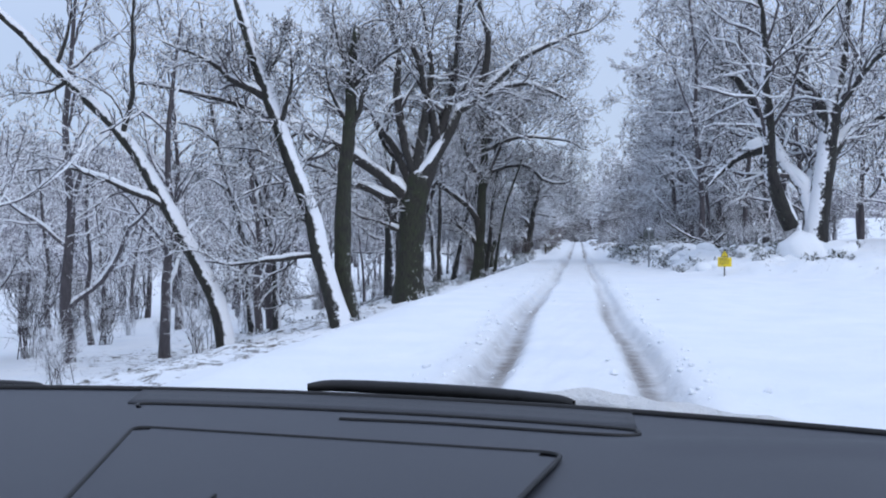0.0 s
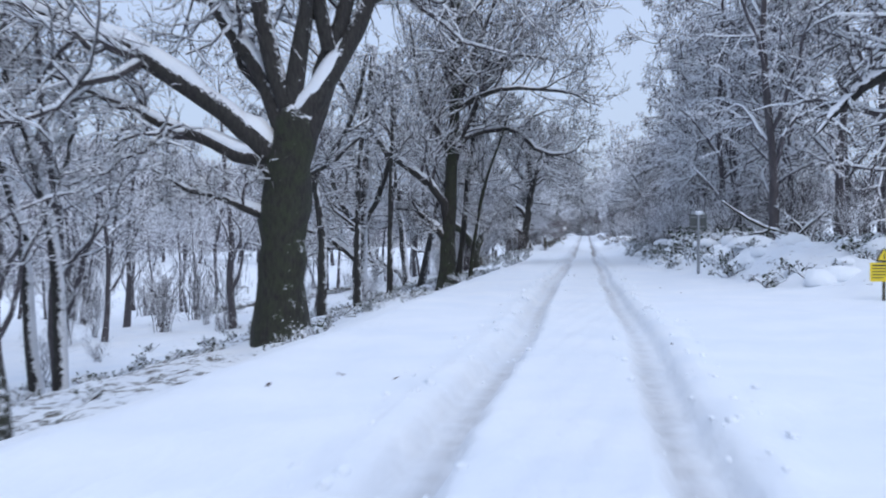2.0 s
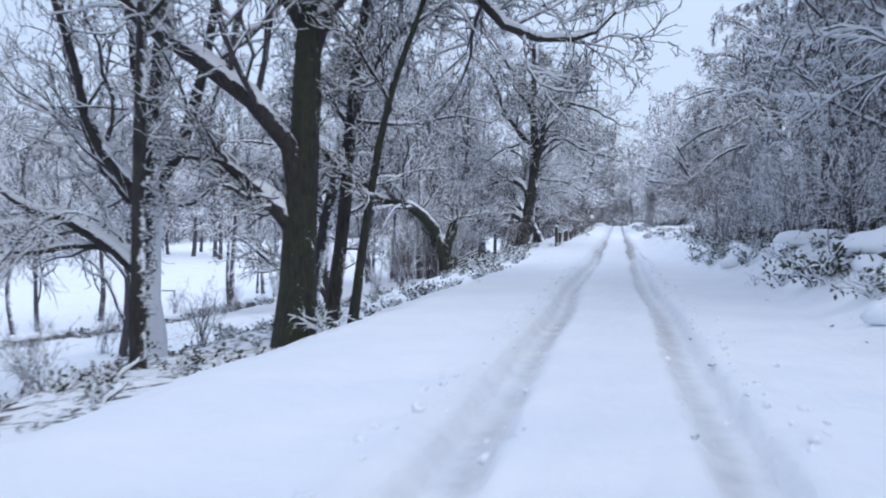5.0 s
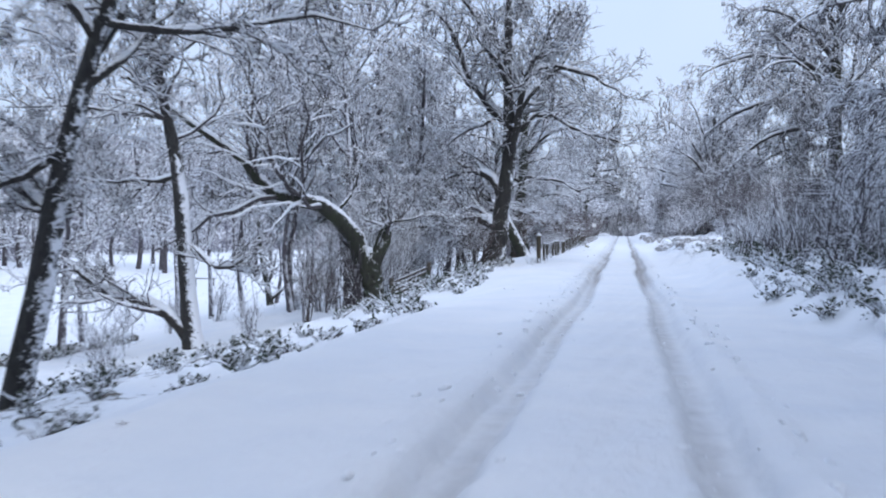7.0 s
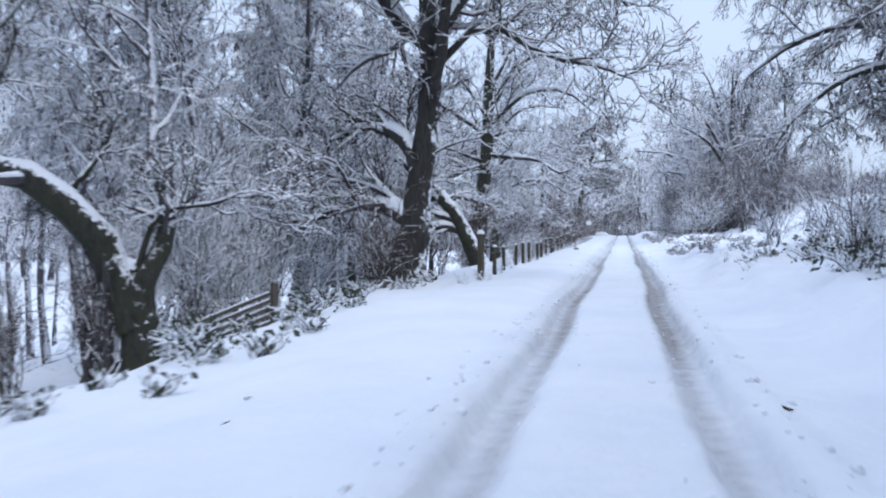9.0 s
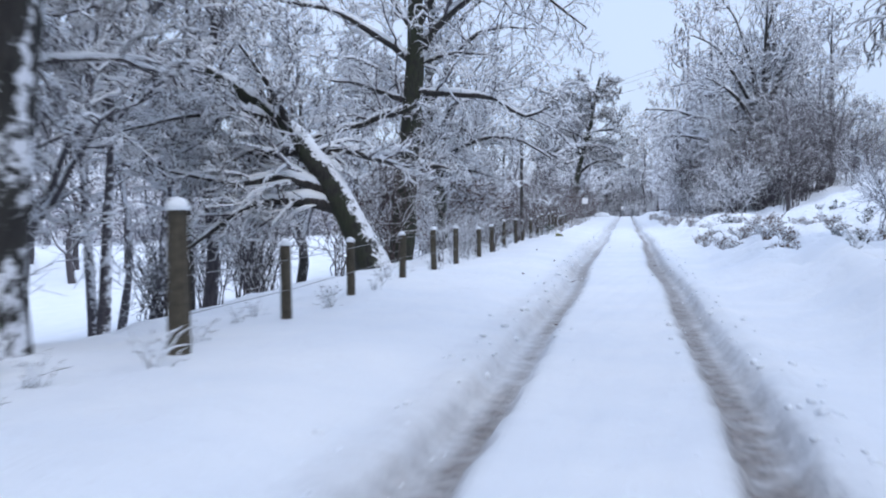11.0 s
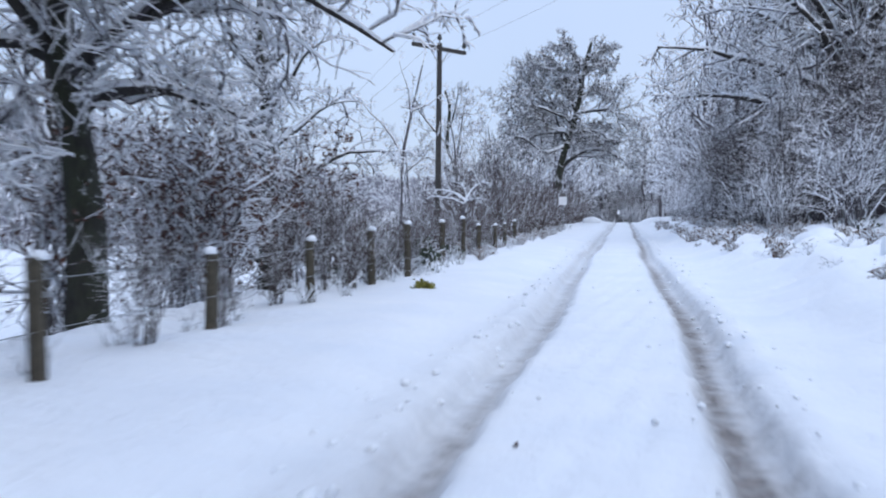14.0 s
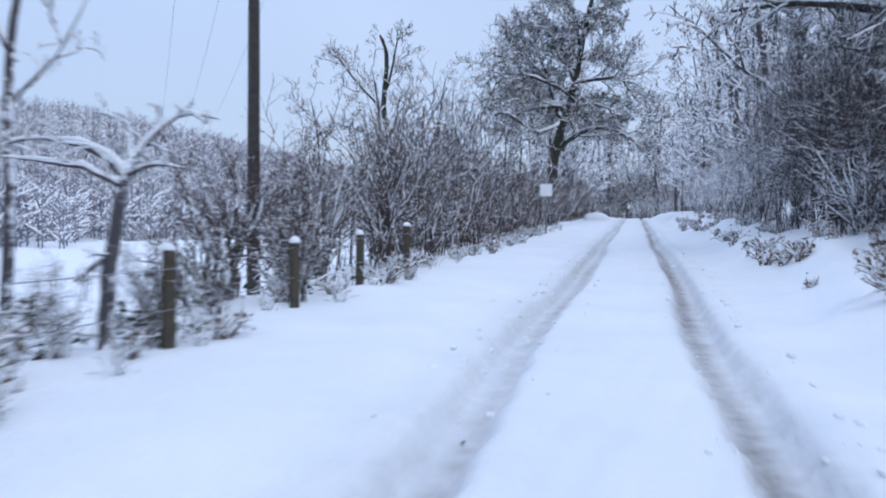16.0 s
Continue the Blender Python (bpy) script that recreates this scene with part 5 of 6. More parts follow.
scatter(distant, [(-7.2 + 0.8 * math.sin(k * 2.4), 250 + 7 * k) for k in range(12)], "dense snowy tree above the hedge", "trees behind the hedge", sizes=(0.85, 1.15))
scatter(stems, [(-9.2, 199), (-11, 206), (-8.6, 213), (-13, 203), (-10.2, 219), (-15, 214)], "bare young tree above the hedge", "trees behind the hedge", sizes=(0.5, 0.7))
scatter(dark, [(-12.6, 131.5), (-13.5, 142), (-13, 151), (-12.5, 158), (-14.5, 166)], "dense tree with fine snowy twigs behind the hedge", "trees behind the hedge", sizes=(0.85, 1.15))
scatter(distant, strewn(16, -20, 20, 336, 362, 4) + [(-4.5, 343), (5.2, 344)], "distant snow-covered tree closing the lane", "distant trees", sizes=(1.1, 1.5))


# ---------------------------------------------------------------- bushes, hedges, undergrowth
def bush_parts(seed, height, stems_n, spread, twig, counts=(6, 5), mat=M_TWIG, snow=1.0, leaf=None, leaves=0, upright=0.9, lens=((0.3, 0.6), (0.3, 0.6))):
    """A shrub of many thin stems out of one root, with twigs, snow and perhaps leaves."""
    r = np.random.default_rng(seed)
    q = 6
    a = r.uniform(0, 2 * np.pi, stems_n)
    out = r.uniform(0.15, 1.0, stems_n) * spread
    top = height * r.uniform(0.6, 1.05, stems_n)
    f = np.linspace(0, 1, q)[None]
    foot = r.normal(0, 0.12 * spread, (stems_n, 2))
    P = np.stack([foot[:, :1] + np.cos(a)[:, None] * out[:, None] * f ** 1.4, foot[:, 1:] + np.sin(a)[:, None] * out[:, None] * f ** 1.4,
                  top[:, None] * f ** upright - 0.12], -1)
    P[:, 1:] += r.normal(scale=0.03 * height, size=(stems_n, q - 1, 3))
    R = np.linspace(2.2, 0.8, q)[None] * twig * r.uniform(0.8, 1.3, (stems_n, 1))
    P1, R1 = grow(r, P, R, counts[0], 0.2, 1.0, (20, 70), lens[0], 4, 0.1, 0.34, 0.8, 0.6, twig)
    P2, R2 = grow(r, P1, R1, counts[1], 0.1, 1.0, (25, 75), lens[1], 2, 0.05, 0.2, 0.8, 0.6, twig * 0.8)
    made = [("stem_clump", raw_mesh("stem_clump", *tube(P, R, 4), mat, False)),
            ("brush", raw_mesh("brush", *joined([tube(P1, R1, 3), tube(P2, R2, 3)]), mat, False))]
    if snow:
        made.append(("snow_dusting", raw_mesh("snow_dusting", *joined([snow_ridge(r, P, R * (1.6 if snow < 0.6 or snow > 0.8 else 1.15), snow, 4)] + ([snow_ridge(r, P1, R1 * 1.7, snow, 3)] if snow > 0.6 else [])), M_SNOW, True)))
    if leaves:
        tips = np.concatenate([P1[:, -1], P2[:, -1], P2[:, 0]])
        c = tips[r.integers(len(tips), size=leaves)] + r.normal(scale=0.04, size=(leaves, 3))
        u = r.normal(size=(leaves, 3))
        v = r.normal(size=(leaves, 3))
        u /= np.linalg.norm(u, axis=1, keepdims=True)
        v -= (v * u).sum(1, keepdims=True) * u
        v /= np.linalg.norm(v, axis=1, keepdims=True)
        s = r.uniform(0.035, 0.075, (leaves, 1))
        w = np.cross(u, v) * s * 0.35
        V = np.stack([c - u * s, c + v * s * 0.55 + w, c + u * s, c - v * s * 0.55 + w], 1).reshape(-1, 3)
        made.append(("foliage", raw_mesh("foliage", V, np.arange(leaves * 4).reshape(-1, 4), leaf)))
    return made


shrubs = [bush_parts(200 + k, h, 16, sp, 0.008, (5, 5), M_FAR, 0.5) for k, (h, sp) in enumerate(((2.6, 1.3), (2.1, 1.5), (3.2, 1.3)))]
thicket = [bush_parts(270 + k, h, 22, 1.6, 0.012, (5, 4), M_THICKET, 0.45) for k, h in enumerate((4.2, 5.4, 3.4))]
hedge = [bush_parts(210 + k, h, 18, 1.0, 0.008, (5, 5), M_HEDGE, 0.55) for k, h in enumerate((2.2, 2.7, 1.8))]
frosted = [bush_parts(215 + k, h, 16, 1.0, 0.008, (5, 5), M_FAR, 0.5) for k, h in enumerate((2.2, 2.7))]
beech = [bush_parts(220 + k, 3.0 + k, 16, 1.3, 0.010, (6, 5), M_FAR, 1.1, M_LEAF, 1150) for k in range(2)]
hazel = [bush_parts(230 + k, 4.2, 14, 1.5, 0.010, (6, 5), M_HEDGE, 0.4) for k in range(2)]
bramble = [bush_parts(240 + k, 0.55, 8, 0.75, 0.007, (3, 2), M_FAR, 2.2, M_EVERGREEN, 95, 0.6) for k in range(2)]
heather = [bush_parts(250 + k, 0.38, 9, 0.42, 0.008, (2, 2), M_THICKET, 1.8, M_EVERGREEN, 24, 0.7) for k in range(2)]
grass = [bush_parts(260 + k, 0.45, 10, 0.3, 0.004, (1, 1), M_POST, 0.8, None, 0, 0.8) for k in range(2)]
bracken = [bush_parts(280 + k, 0.62, 12, 0.5, 0.009, (3, 2), M_BRACKEN, 1.3, M_BRACKEN, 40, 0.55) for k in range(2)]
scrub = [bush_parts(290 + k, h, 16, 2.1, 0.009, (8, 6), M_SCRUB, 0, None, 0, 0.8, ((0.4, 0.75), (0.35, 0.65))) for k, h in enumerate((4.4, 5.4))]
brushwood = [bush_parts(295 + k, h, 16, 1.5, 0.009, (7, 5), M_FAR, 0.7, None, 0, 0.9, ((0.35, 0.65), (0.35, 0.65))) for k, h in enumerate((4.6, 5.8))]
wands = [bush_parts(286 + k, 2.5, 9, 0.9, 0.007, (4, 3), M_SCRUB, 0.3, None, 0, 1.0, ((0.2, 0.45), (0.25, 0.45))) for k in range(2)]
tangle = [bush_parts(297 + k, h, 18, 1.7, 0.009, (8, 5), M_SCRUB, 0, None, 0, 0.9, ((0.3, 0.55), (0.35, 0.6))) for k, h in enumerate((4.2, 5.2))]
shoots = [bush_parts(285, 3.4, 26, 0.55, 0.016, (2, 2), M_THICKET, 0.5, None, 0, 1.0, ((0.1, 0.25), (0.2, 0.4)))]

scatter(bracken, strewn(30, -4.5, -3.4, 166, 204, 0.8), "pinkish dead bracken against the fence stakes, crusted with snow", "bracken clumps", "bracken", (0.5, 0.95), "bracken", 0.05)
scatter(bracken, strewn(26, 3.1, 6.2, 134, 158, 0.8) + strewn(16, 2.3, 3.4, 138, 150, 1.2) + strewn(46, 2.5, 5.6, 163, 186, 0.7) + strewn(40, 2.2, 5.0, 186, 225, 0.8), "rusty dead bracken bent under clotted snow", "bracken clumps", "bracken", (0.45, 0.95), "bracken", 0.05)
scatter(shoots, [(-10.75, 112.0), (-10.4, 111.9)], "clump of straight shoots beside the old pollard", "pollard shoots", "shoot_clump", (0.85, 1.0), "shoots", 0.05)
scatter(shrubs, [(6.0 + 1.2 * math.sin(k * 1.7), 70 + 2.6 * k) for k in range(13)] + strewn(7, 5.5, 9, 104, 140, 3.0), "snowy shrub at the foot of the roadside wood", "roadside shrubs", "shrub", (0.8, 1.25), "shrub")
scatter(shrubs, [(5.8 + 0.8 * math.sin(k * 2.1), 170 + 3.2 * k) for k in range(28)], "snowy shrub under the trees by the lane", "roadside shrubs", "shrub", (0.9, 1.5), "shrub")
scatter(scrub, strewn(16, -9, 9, 336, 346, 1.7), "dark tangled scrub where the lane bends away", "far scrub", "scrub_bush", (1.0, 1.6), "bush")
scatter(shrubs, strewn(12, -9, 9, 333, 345, 1.6), "dark snowy shrub where the lane bends away", "roadside shrubs", "shrub", (1.3, 1.9), "shrub")
scatter(scrub, strewn(16, 8, 18, 166, 206, 2.2), "dark tangled scrub under the trees by the lane", "roadside scrub", "scrub_bush", (0.55, 0.95), "bush")
scatter(frosted, [(-4.7 + 0.4 * math.sin(k * 1.9), 137.6 + 1.9 * k) for k in range(7)], "thin snowy hedge bush behind the fence", "hedge bushes", "hedge_bush", (0.4, 0.65), "bush")
scatter(hedge, [(-4.25 + 0.22 * math.sin(k * 1.9), 141.0 + 2.3 * k) for k in range(10)], "low brown hedge bush grown through the fence stakes", "hedge bushes", "hedge_bush", (0.30, 0.48), "bush")
scatter(hedge, [(-4.5 + 0.4 * math.sin(k * 1.9), 157.0 + 1.2 * k) for k in range(16)], "low brown hedge bush grown round the fence", "hedge bushes", "hedge_bush", (0.34, 0.52), "bush")
scatter(hedge, [(-6.2 + 0.3 * math.sin(k * 2.1), 160.5 + 1.5 * k) for k in range(4)], "tall brown hedge bush behind the fence", "hedge bushes", "hedge_bush", (0.6, 0.85), "bush")
scatter(hedge, [(-5.25 + 0.4 * math.sin(k * 1.9), 174 + 1.7 * k) for k in range(22)], "thin snowy hedge bush grown through the fence", "hedge bushes", "hedge_bush", (0.8, 1.25), "bush")
scatter(thicket, strewn(16, -10.5, -6.2, 190, 228, 2.0), "tall grey leafless growth in the hedgerow", "hedgerow growth", "thicket", (0.85, 1.3), "bush")
scatter(tangle, strewn(20, 6.6, 13, 168, 216, 2.0), "tall grey leafless growth under the trees", "roadside growth", "tangled_bush", (0.8, 1.3), "bush")
scatter(hedge, [(-5.7 + 0.5 * math.sin(k * 1.3), 212 + 2.6 * k) for k in range(26)], "snowy hedge bush along the climbing lane", "hedge bushes", "hedge_bush", (1.2, 1.7), "bush")
scatter(hazel, [(-7.2, 143), (-9.4, 145), (-8.4, 186), (-7.6, 193), (-9.5, 199), (-7.8, 206), (-8.8, 214)],
        "tall hazel thicket dusted with snow", "hazel thickets", "hazel_bush", (0.8, 1.15), "bush")
scatter(beech, [(-6.9, 158.6), (-7.0, 163.8), (-8.4, 160.0), (-9.0, 157.2), (-8.8, 150.5), (-9.6, 163.5), (-10.6, 166.5)], "bush with withered red-brown leaves and snow", "brown-leaved bushes", "beech_bush", (0.9, 1.15), "bush")
scatter(shrubs, strewn(12, -34, -17, 104, 142, 3.5), "leafless shrub at the edge of the snowy field", "undergrowth shrubs", "shrub", (0.45, 0.85), "shrub")
scatter(shrubs, strewn(24, -30, -10.5, 14, 108, 4.0), "leafless undergrowth shrub in the snowy wood", "undergrowth shrubs", "shrub", (0.55, 1.0), "shrub")
scatter(hazel, [(-12.4, 111.6), (-13, 116), (-7.6, 123), (-6.4, 119.0), (-12, 121)], "thicket of straight thin shoots in the snow", "hazel thickets", "hazel_bush", (0.5, 0.8), "bush")
scatter(thicket, [p for p in strewn(38, -44, -19, 8, 112, 2.6) if p[1] < 92 or p[0] < -36], "grey leafless thicket of thin stems in the wood", "woodland thickets", "thicket", (0.8, 1.25), "bush")
scatter(scrub, strewn(26, 4.6, 12.5, 177, 197, 1.3), "dark tangled scrub under the great roadside tree", "roadside scrub", "scrub_bush", (0.75, 1.2), "bush")
scatter(brushwood, strewn(9, -14.5, -9.2, 117.5, 127, 1.7), "fine pale brushwood dusted with snow behind the verge", "verge brushwood", "brushwood", (0.8, 1.25), "bush")
scatter(thicket, strewn(6, -17, -12.5, 140, 156, 2.0), "grey leafless thicket of thin stems behind the hedge", "woodland thickets", "thicket", (0.8, 1.25), "bush")
scatter(shrubs, strewn(14, 8, 13, 62, 92, 1.8), "snowy shrub on the heathery bank", "roadside shrubs", "shrub", (0.6, 1.1), "shrub")
scatter(thicket, strewn(14, 8.5, 17, 62, 100, 2.0) + strewn(20, 7.0, 16, 102, 128, 1.8), "grey leafless thicket under the roadside wood", "woodland thickets", "thicket", (0.6, 1.0), "bush")
scatter(wands, strewn(22, 3.9, 8.5, 88, 127, 1.2) + strewn(22, 4.3, 7.6, 100, 116, 0.8), "thin bare wands standing on the snowy bank", "bank shoots", "shoot_clump", (0.6, 1.15), "shoots", 0.05)
scatter(bramble, strewn(26, 3.5, 6.4, 60, 79, 0.6), "bramble mound with dark leaves, heaped with snow", "bramble clumps", "bramble", (0.9, 1.6), "bramble", 0.06)
scatter(bramble, strewn(16, 2.75, 4.3, 86, 101, 0.6), "low bramble with a few dark leaves, thick with snow", "bramble clumps", "bramble", (0.45, 0.8), "bramble", 0.04)
scatter(bramble, strewn(4, 3.0, 4.4, 66, 86, 0.8) + strewn(20, 3.4, 6.0, 86, 128, 0.8) + strewn(14, 4.2, 8.0, 50, 84, 1.0) + strewn(9, -7.8, -5.0, 94, 121, 1.5) + strewn(8, -15.5, -10.5, 90, 108, 1.0) + strewn(10, -9.5, -6.6, 30, 118, 2.5) + strewn(8, 8, 13, 45, 56, 1.6) + strewn(9, -5.4, -4.3, 157, 176, 1.2), "bramble clump with dark leaves under snow", "bramble clumps", "bramble", (0.7, 1.3), "bramble", 0.05)
scatter(heather, strewn(44, 3.7, 9.0, 74, 170, 1.3) + strewn(66, 4.4, 11.0, 50, 78, 0.7) + strewn(40, -8.2, -4.7, 92, 121, 0.7) + strewn(14, 8, 14, 45, 60, 1.2) + strewn(70, -17, -6.6, 30, 104, 1.1) + strewn(26, -16.4, -12.5, 58, 100, 1.0) + strewn(95, -20, -9, 48, 104, 0.8), "low heather tuft weighed down by snow", "heather tufts", "heather", (0.7, 1.4), "heather", 0.04)
scatter(grass, strewn(26, 2.9, 4.6, 66, 166, 2.0) + strewn(30, -4.6, -3.7, 118, 156, 0.9) + strewn(48, -4.3, -3.5, 156, 214, 0.7), "withered grass tuft poking through the snow", "grass tufts", "grass_tuft", (0.6, 1.1), "grass", 0.03)


# ---------------------------------------------------------------- far woods on the hillsides
def build_far_woods():
    r = np.random.default_rng(77)
    n = 10500
    x = -84 - 300 * r.uniform(0, 1, n) ** 1.6
    y = r.uniform(-30, 760, n)
    x = x - 16 * waves(0.07 * y, 0.05 * y) - 12 * r.uniform(0, 1, n) ** 3 * np.sin(0.11 * y)
    keep = (x > -250) | (r.uniform(0, 1, n) < 0.25 + 0.25 * (np.sin(0.05 * y) > 0))
    x, y = x[keep], y[keep]
    m = 600
    x = np.concatenate([x, r.uniform(46, 260, m), r.uniform(-140, 140, 700)])
    y = np.concatenate([y, r.uniform(30, 620, m), r.uniform(368, 640, 700)])
    z = ground_z(x, y)
    h = r.uniform(6.5, 11, len(x))
    k = 10
    root = np.stack([x, y, z], -1)
    base = np.repeat(root, k, axis=0)
    hh = np.repeat(h, k)
    lift = r.uniform(0.02, 0.9, len(hh))
    a = r.uniform(0, 2 * np.pi, len(hh))
    reach = hh * r.uniform(0.15, 0.46, len(hh))
    p0 = base + np.stack([np.zeros(len(hh)), np.zeros(len(hh)), hh * lift * 0.85], -1)
    p1 = p0 + np.stack([np.cos(a) * reach, np.sin(a) * reach, hh * r.uniform(0.02, 0.3, len(hh))], -1)
    P = np.stack([p0, p1], 1)
    R = np.stack([np.full(len(hh), 0.16), np.full(len(hh), 0.07)], 1) * r.uniform(0.7, 1.4, (len(hh), 1))
    S = np.stack([root - [0, 0, 0.4], root + np.stack([0 * h, 0 * h, h * 0.95], -1)], 1)
    T = np.stack([np.full(len(h), 0.12), np.full(len(h), 0.04)], 1)
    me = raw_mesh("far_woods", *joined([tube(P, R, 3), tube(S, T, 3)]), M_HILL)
    tagged(new("far_woods", me), "far snowy woods on the hillsides beyond the fields, coloured pale for haze", "woods", kind="stuff")


build_far_woods()


# ---------------------------------------------------------------- fence, gate and wall
def fence_post(x, y, h, r, seed, label):
    """A round stake with a weathered split top and a cap of snow."""
    rr = random.Random(seed)
    z = gz(x, y)
    post = thing("fence_post", label, "fence post", (x, y, z), rr.uniform(0, 360), "fence posts by the lane")
    bm = bmesh.new()
    rod(bm, (0, 0, -0.3), (rr.uniform(-0.03, 0.03), rr.uniform(-0.03, 0.03), h), r * 1.05, r * 0.95, 9)
    for v in bm.verts:
        v.co.x += rr.uniform(-1, 1) * r * 0.08
        v.co.y += rr.uniform(-1, 1) * r * 0.08
        if v.co.z > h - 0.1:
            v.co.z += rr.uniform(-0.02, 0.02)
    part("stake", bm, M_POST, post)
    bm = bmesh.new()
    bmesh.ops.create_icosphere(bm, subdivisions=2, radius=1.0)
    for v in bm.verts:
        v.co = Vector((v.co.x * r * 1.15, v.co.y * r * 1.15, h + 0.005 + max(v.co.z, -0.15) * r * rr.uniform(1.0, 1.2)))
    part("snow_cap", bm, M_SNOW, post, "small cap of snow", True)
    return post


for k in range(20):
    y = 120.75 + 3.08 * k + (0.3 if k == 0 else 0)
    big = k == 0
    fence_post(-3.95 + 0.05 * math.sin(k * 2.3), y, 1.30 if big else 0.80 + 0.06 * math.sin(k * 1.7) + (0.2 if 13 <= k <= 15 else 0), 0.10 if big else 0.062, 300 + k,
               "stout round strainer post capped with snow" if big else "round wooden fence stake capped with snow")


def wire_line(name, a, b, r, sag, mat, label, category, group):
    pts = np.array([[a[j] + (b[j] - a[j]) * f - (sag * 4 * f * (1 - f) if j == 2 else 0) for j in range(3)] for f in np.linspace(0, 1, 17)])
    me = raw_mesh(name, *tube(pts[None], np.full((1, 17), r), 5), mat, True)
    return tagged(new(name, me), label, category, group)


for zz in (0.35, 0.7):
    ys = np.array([121.05 + 3.08 * k for k in range(20)])
    pts = np.stack([np.full(20, -3.89), ys, ground_z(np.full(20, -3.95), ys) + zz], -1)
    me = raw_mesh("fence_wire", *tube(pts[None], np.full((1, 20), 0.004), 4), M_STEEL, True)
    tagged(new("fence_wire", me), "thin galvanised wire strung along the fence stakes", "wire", "fence wires")


def rail_gate(a, b, h):
    """A low field gate of five rails between two posts."""
    a, b = Vector((*a, gz(*a))), Vector((*b, gz(*b)))
    g = thing("field_gate", "weathered grey timber field gate with snow on its rails", "gate", a, math.degrees(math.atan2(b.y - a.y, b.x - a.x)))
    ln = (b - a).length
    dz = b.z - a.z
    for x in (0, ln):
        bm = bmesh.new()
        box(bm, x, 0, h / 2 - 0.1 + dz * x / ln, 0.15, 0.15, h + 0.5, None, 0.012)
        part("gate_post", bm, M_WOOD, g)
    tilt = Matrix.Rotation(-math.atan2(dz, ln), 4, "Y")
    for k in range(5):
        bm = bmesh.new()
        z = 0.18 + k * (h - 0.25) / 4
        box(bm, ln / 2, 0, z + dz / 2, ln - 0.16, 0.04, 0.09, tilt, 0.006)
        part("rail", bm, M_WOOD, g)
        bm = bmesh.new()
        box(bm, ln / 2, 0, z + dz / 2 + 0.06, ln - 0.2, 0.05, 0.03, tilt, 0.012)
        part("snow_strip", bm, M_SNOW, g, "line of snow on the rail")
    for f in (0.5,):
        bm = bmesh.new()
        box(bm, ln * f, 0.05, h / 2 + dz * f, 0.09, 0.04, h - 0.05, None, 0.006)
        part("upright", bm, M_WOOD, g)


def trestle(x, y, turn):
    """A low rail on two legs, standing in the field."""
    z = gz(x, y)
    t = thing("wooden_trestle", "low grey wooden rail on two legs in the snowy field", "trestle", (x, y, z), turn)
    for lx in (-0.95, 0.95):
        bm = bmesh.new()
        box(bm, lx, 0, 0.30, 0.12, 0.12, 0.95, None, 0.01)
        part("leg", bm, M_WOOD, t)
    bm = bmesh.new()
    box(bm, 0, 0, 0.82, 2.2, 0.16, 0.10, None, 0.012)
    part("rail", bm, M_WOOD, t)
    bm = bmesh.new()
    box(bm, 0, 0, 0.90, 2.1, 0.15, 0.05, None, 0.02)
    part("snow_strip", bm, M_SNOW, t, "line of snow on the rail")


trestle(-43.0, 172.0, 8)
trestle(-46.0, 152.0, 12)
rail_gate((-9.6, 114.6), (-8.4, 116.2), 0.95)

M_STONE = plain_material("field_stone", (0.10, 0.095, 0.09), (0.26, 0.25, 0.235), 0.9, 5, 0, 0.5)


# ---------------------------------------------------------------- signs and pole
def yellow_sign(x, y):
    s = thing("warning_sign", "small yellow warning sign on a wooden stake in the snow", "sign", (x, y, gz(x, y)), 0)
    bm = bmesh.new()
    box(bm, 0, 0.03, 0.30, 0.06, 0.045, 1.1, None, 0.006)
    part("stake", bm, M_POST, s)
    bm = bmesh.new()
    box(bm, 0, 0, 0.62, 0.58, 0.012, 0.40, None, 0.004)
    plate = part("plate", bm, M_YELLOW, s, "yellow rectangular plate")
    for k, w in enumerate((0.36, 0.44, 0.40, 0.42, 0.22)):
        bm = bmesh.new()
        box(bm, -0.24 + w / 2, -0.009, 0.76 - 0.065 * k, w, 0.004, 0.032 if k == 0 else 0.02)
        part("print_line", bm, M_BLACK, plate)
    for nm, size, mat, dy in (("triangle_border", 0.36, M_BLACK, 0.0), ("triangle_face", 0.27, M_YELLOW, -0.008)):
        bm = bmesh.new()
        h = size * 0.866
        c = 0.93 + 0.02
        vs = [bm.verts.new((sx * size / 2, yy, c + sz)) for yy in (dy - 0.006, dy + 0.006) for sx, sz in ((-1, -h / 3), (1, -h / 3), (0, 2 * h / 3))]
        bm.faces.new(vs[:3])
        bm.faces.new(vs[5:2:-1])
        for k in range(3):
            bm.faces.new((vs[k], vs[k + 3], vs[(k + 1) % 3 + 3], vs[(k + 1) % 3]))
        part(nm, bm, mat, s)
    bm = bmesh.new()
    box(bm, 0, -0.017, 0.955, 0.02, 0.004, 0.11)
    part("triangle_mark", bm, M_BLACK, s)
    bm = bmesh.new()
    box(bm, 0, 0.02, 0.955, 0.30, 0.012, 0.28, None, 0.004)
    part("backing", bm, M_STEEL, s)


yellow_sign(6.27, 44.6)


def snow_lump(r, squash, seed, sub=2):
    bm = bmesh.new()
    bmesh.ops.create_icosphere(bm, subdivisions=sub, radius=1.0)
    for v in bm.verts:
        k = 1 + 0.22 * noise.noise(v.co * 1.7 + Vector((seed, 0, 0)))
        v.co = Vector((v.co.x * r * k, v.co.y * r * k, v.co.z * r * squash * k))
    return bm


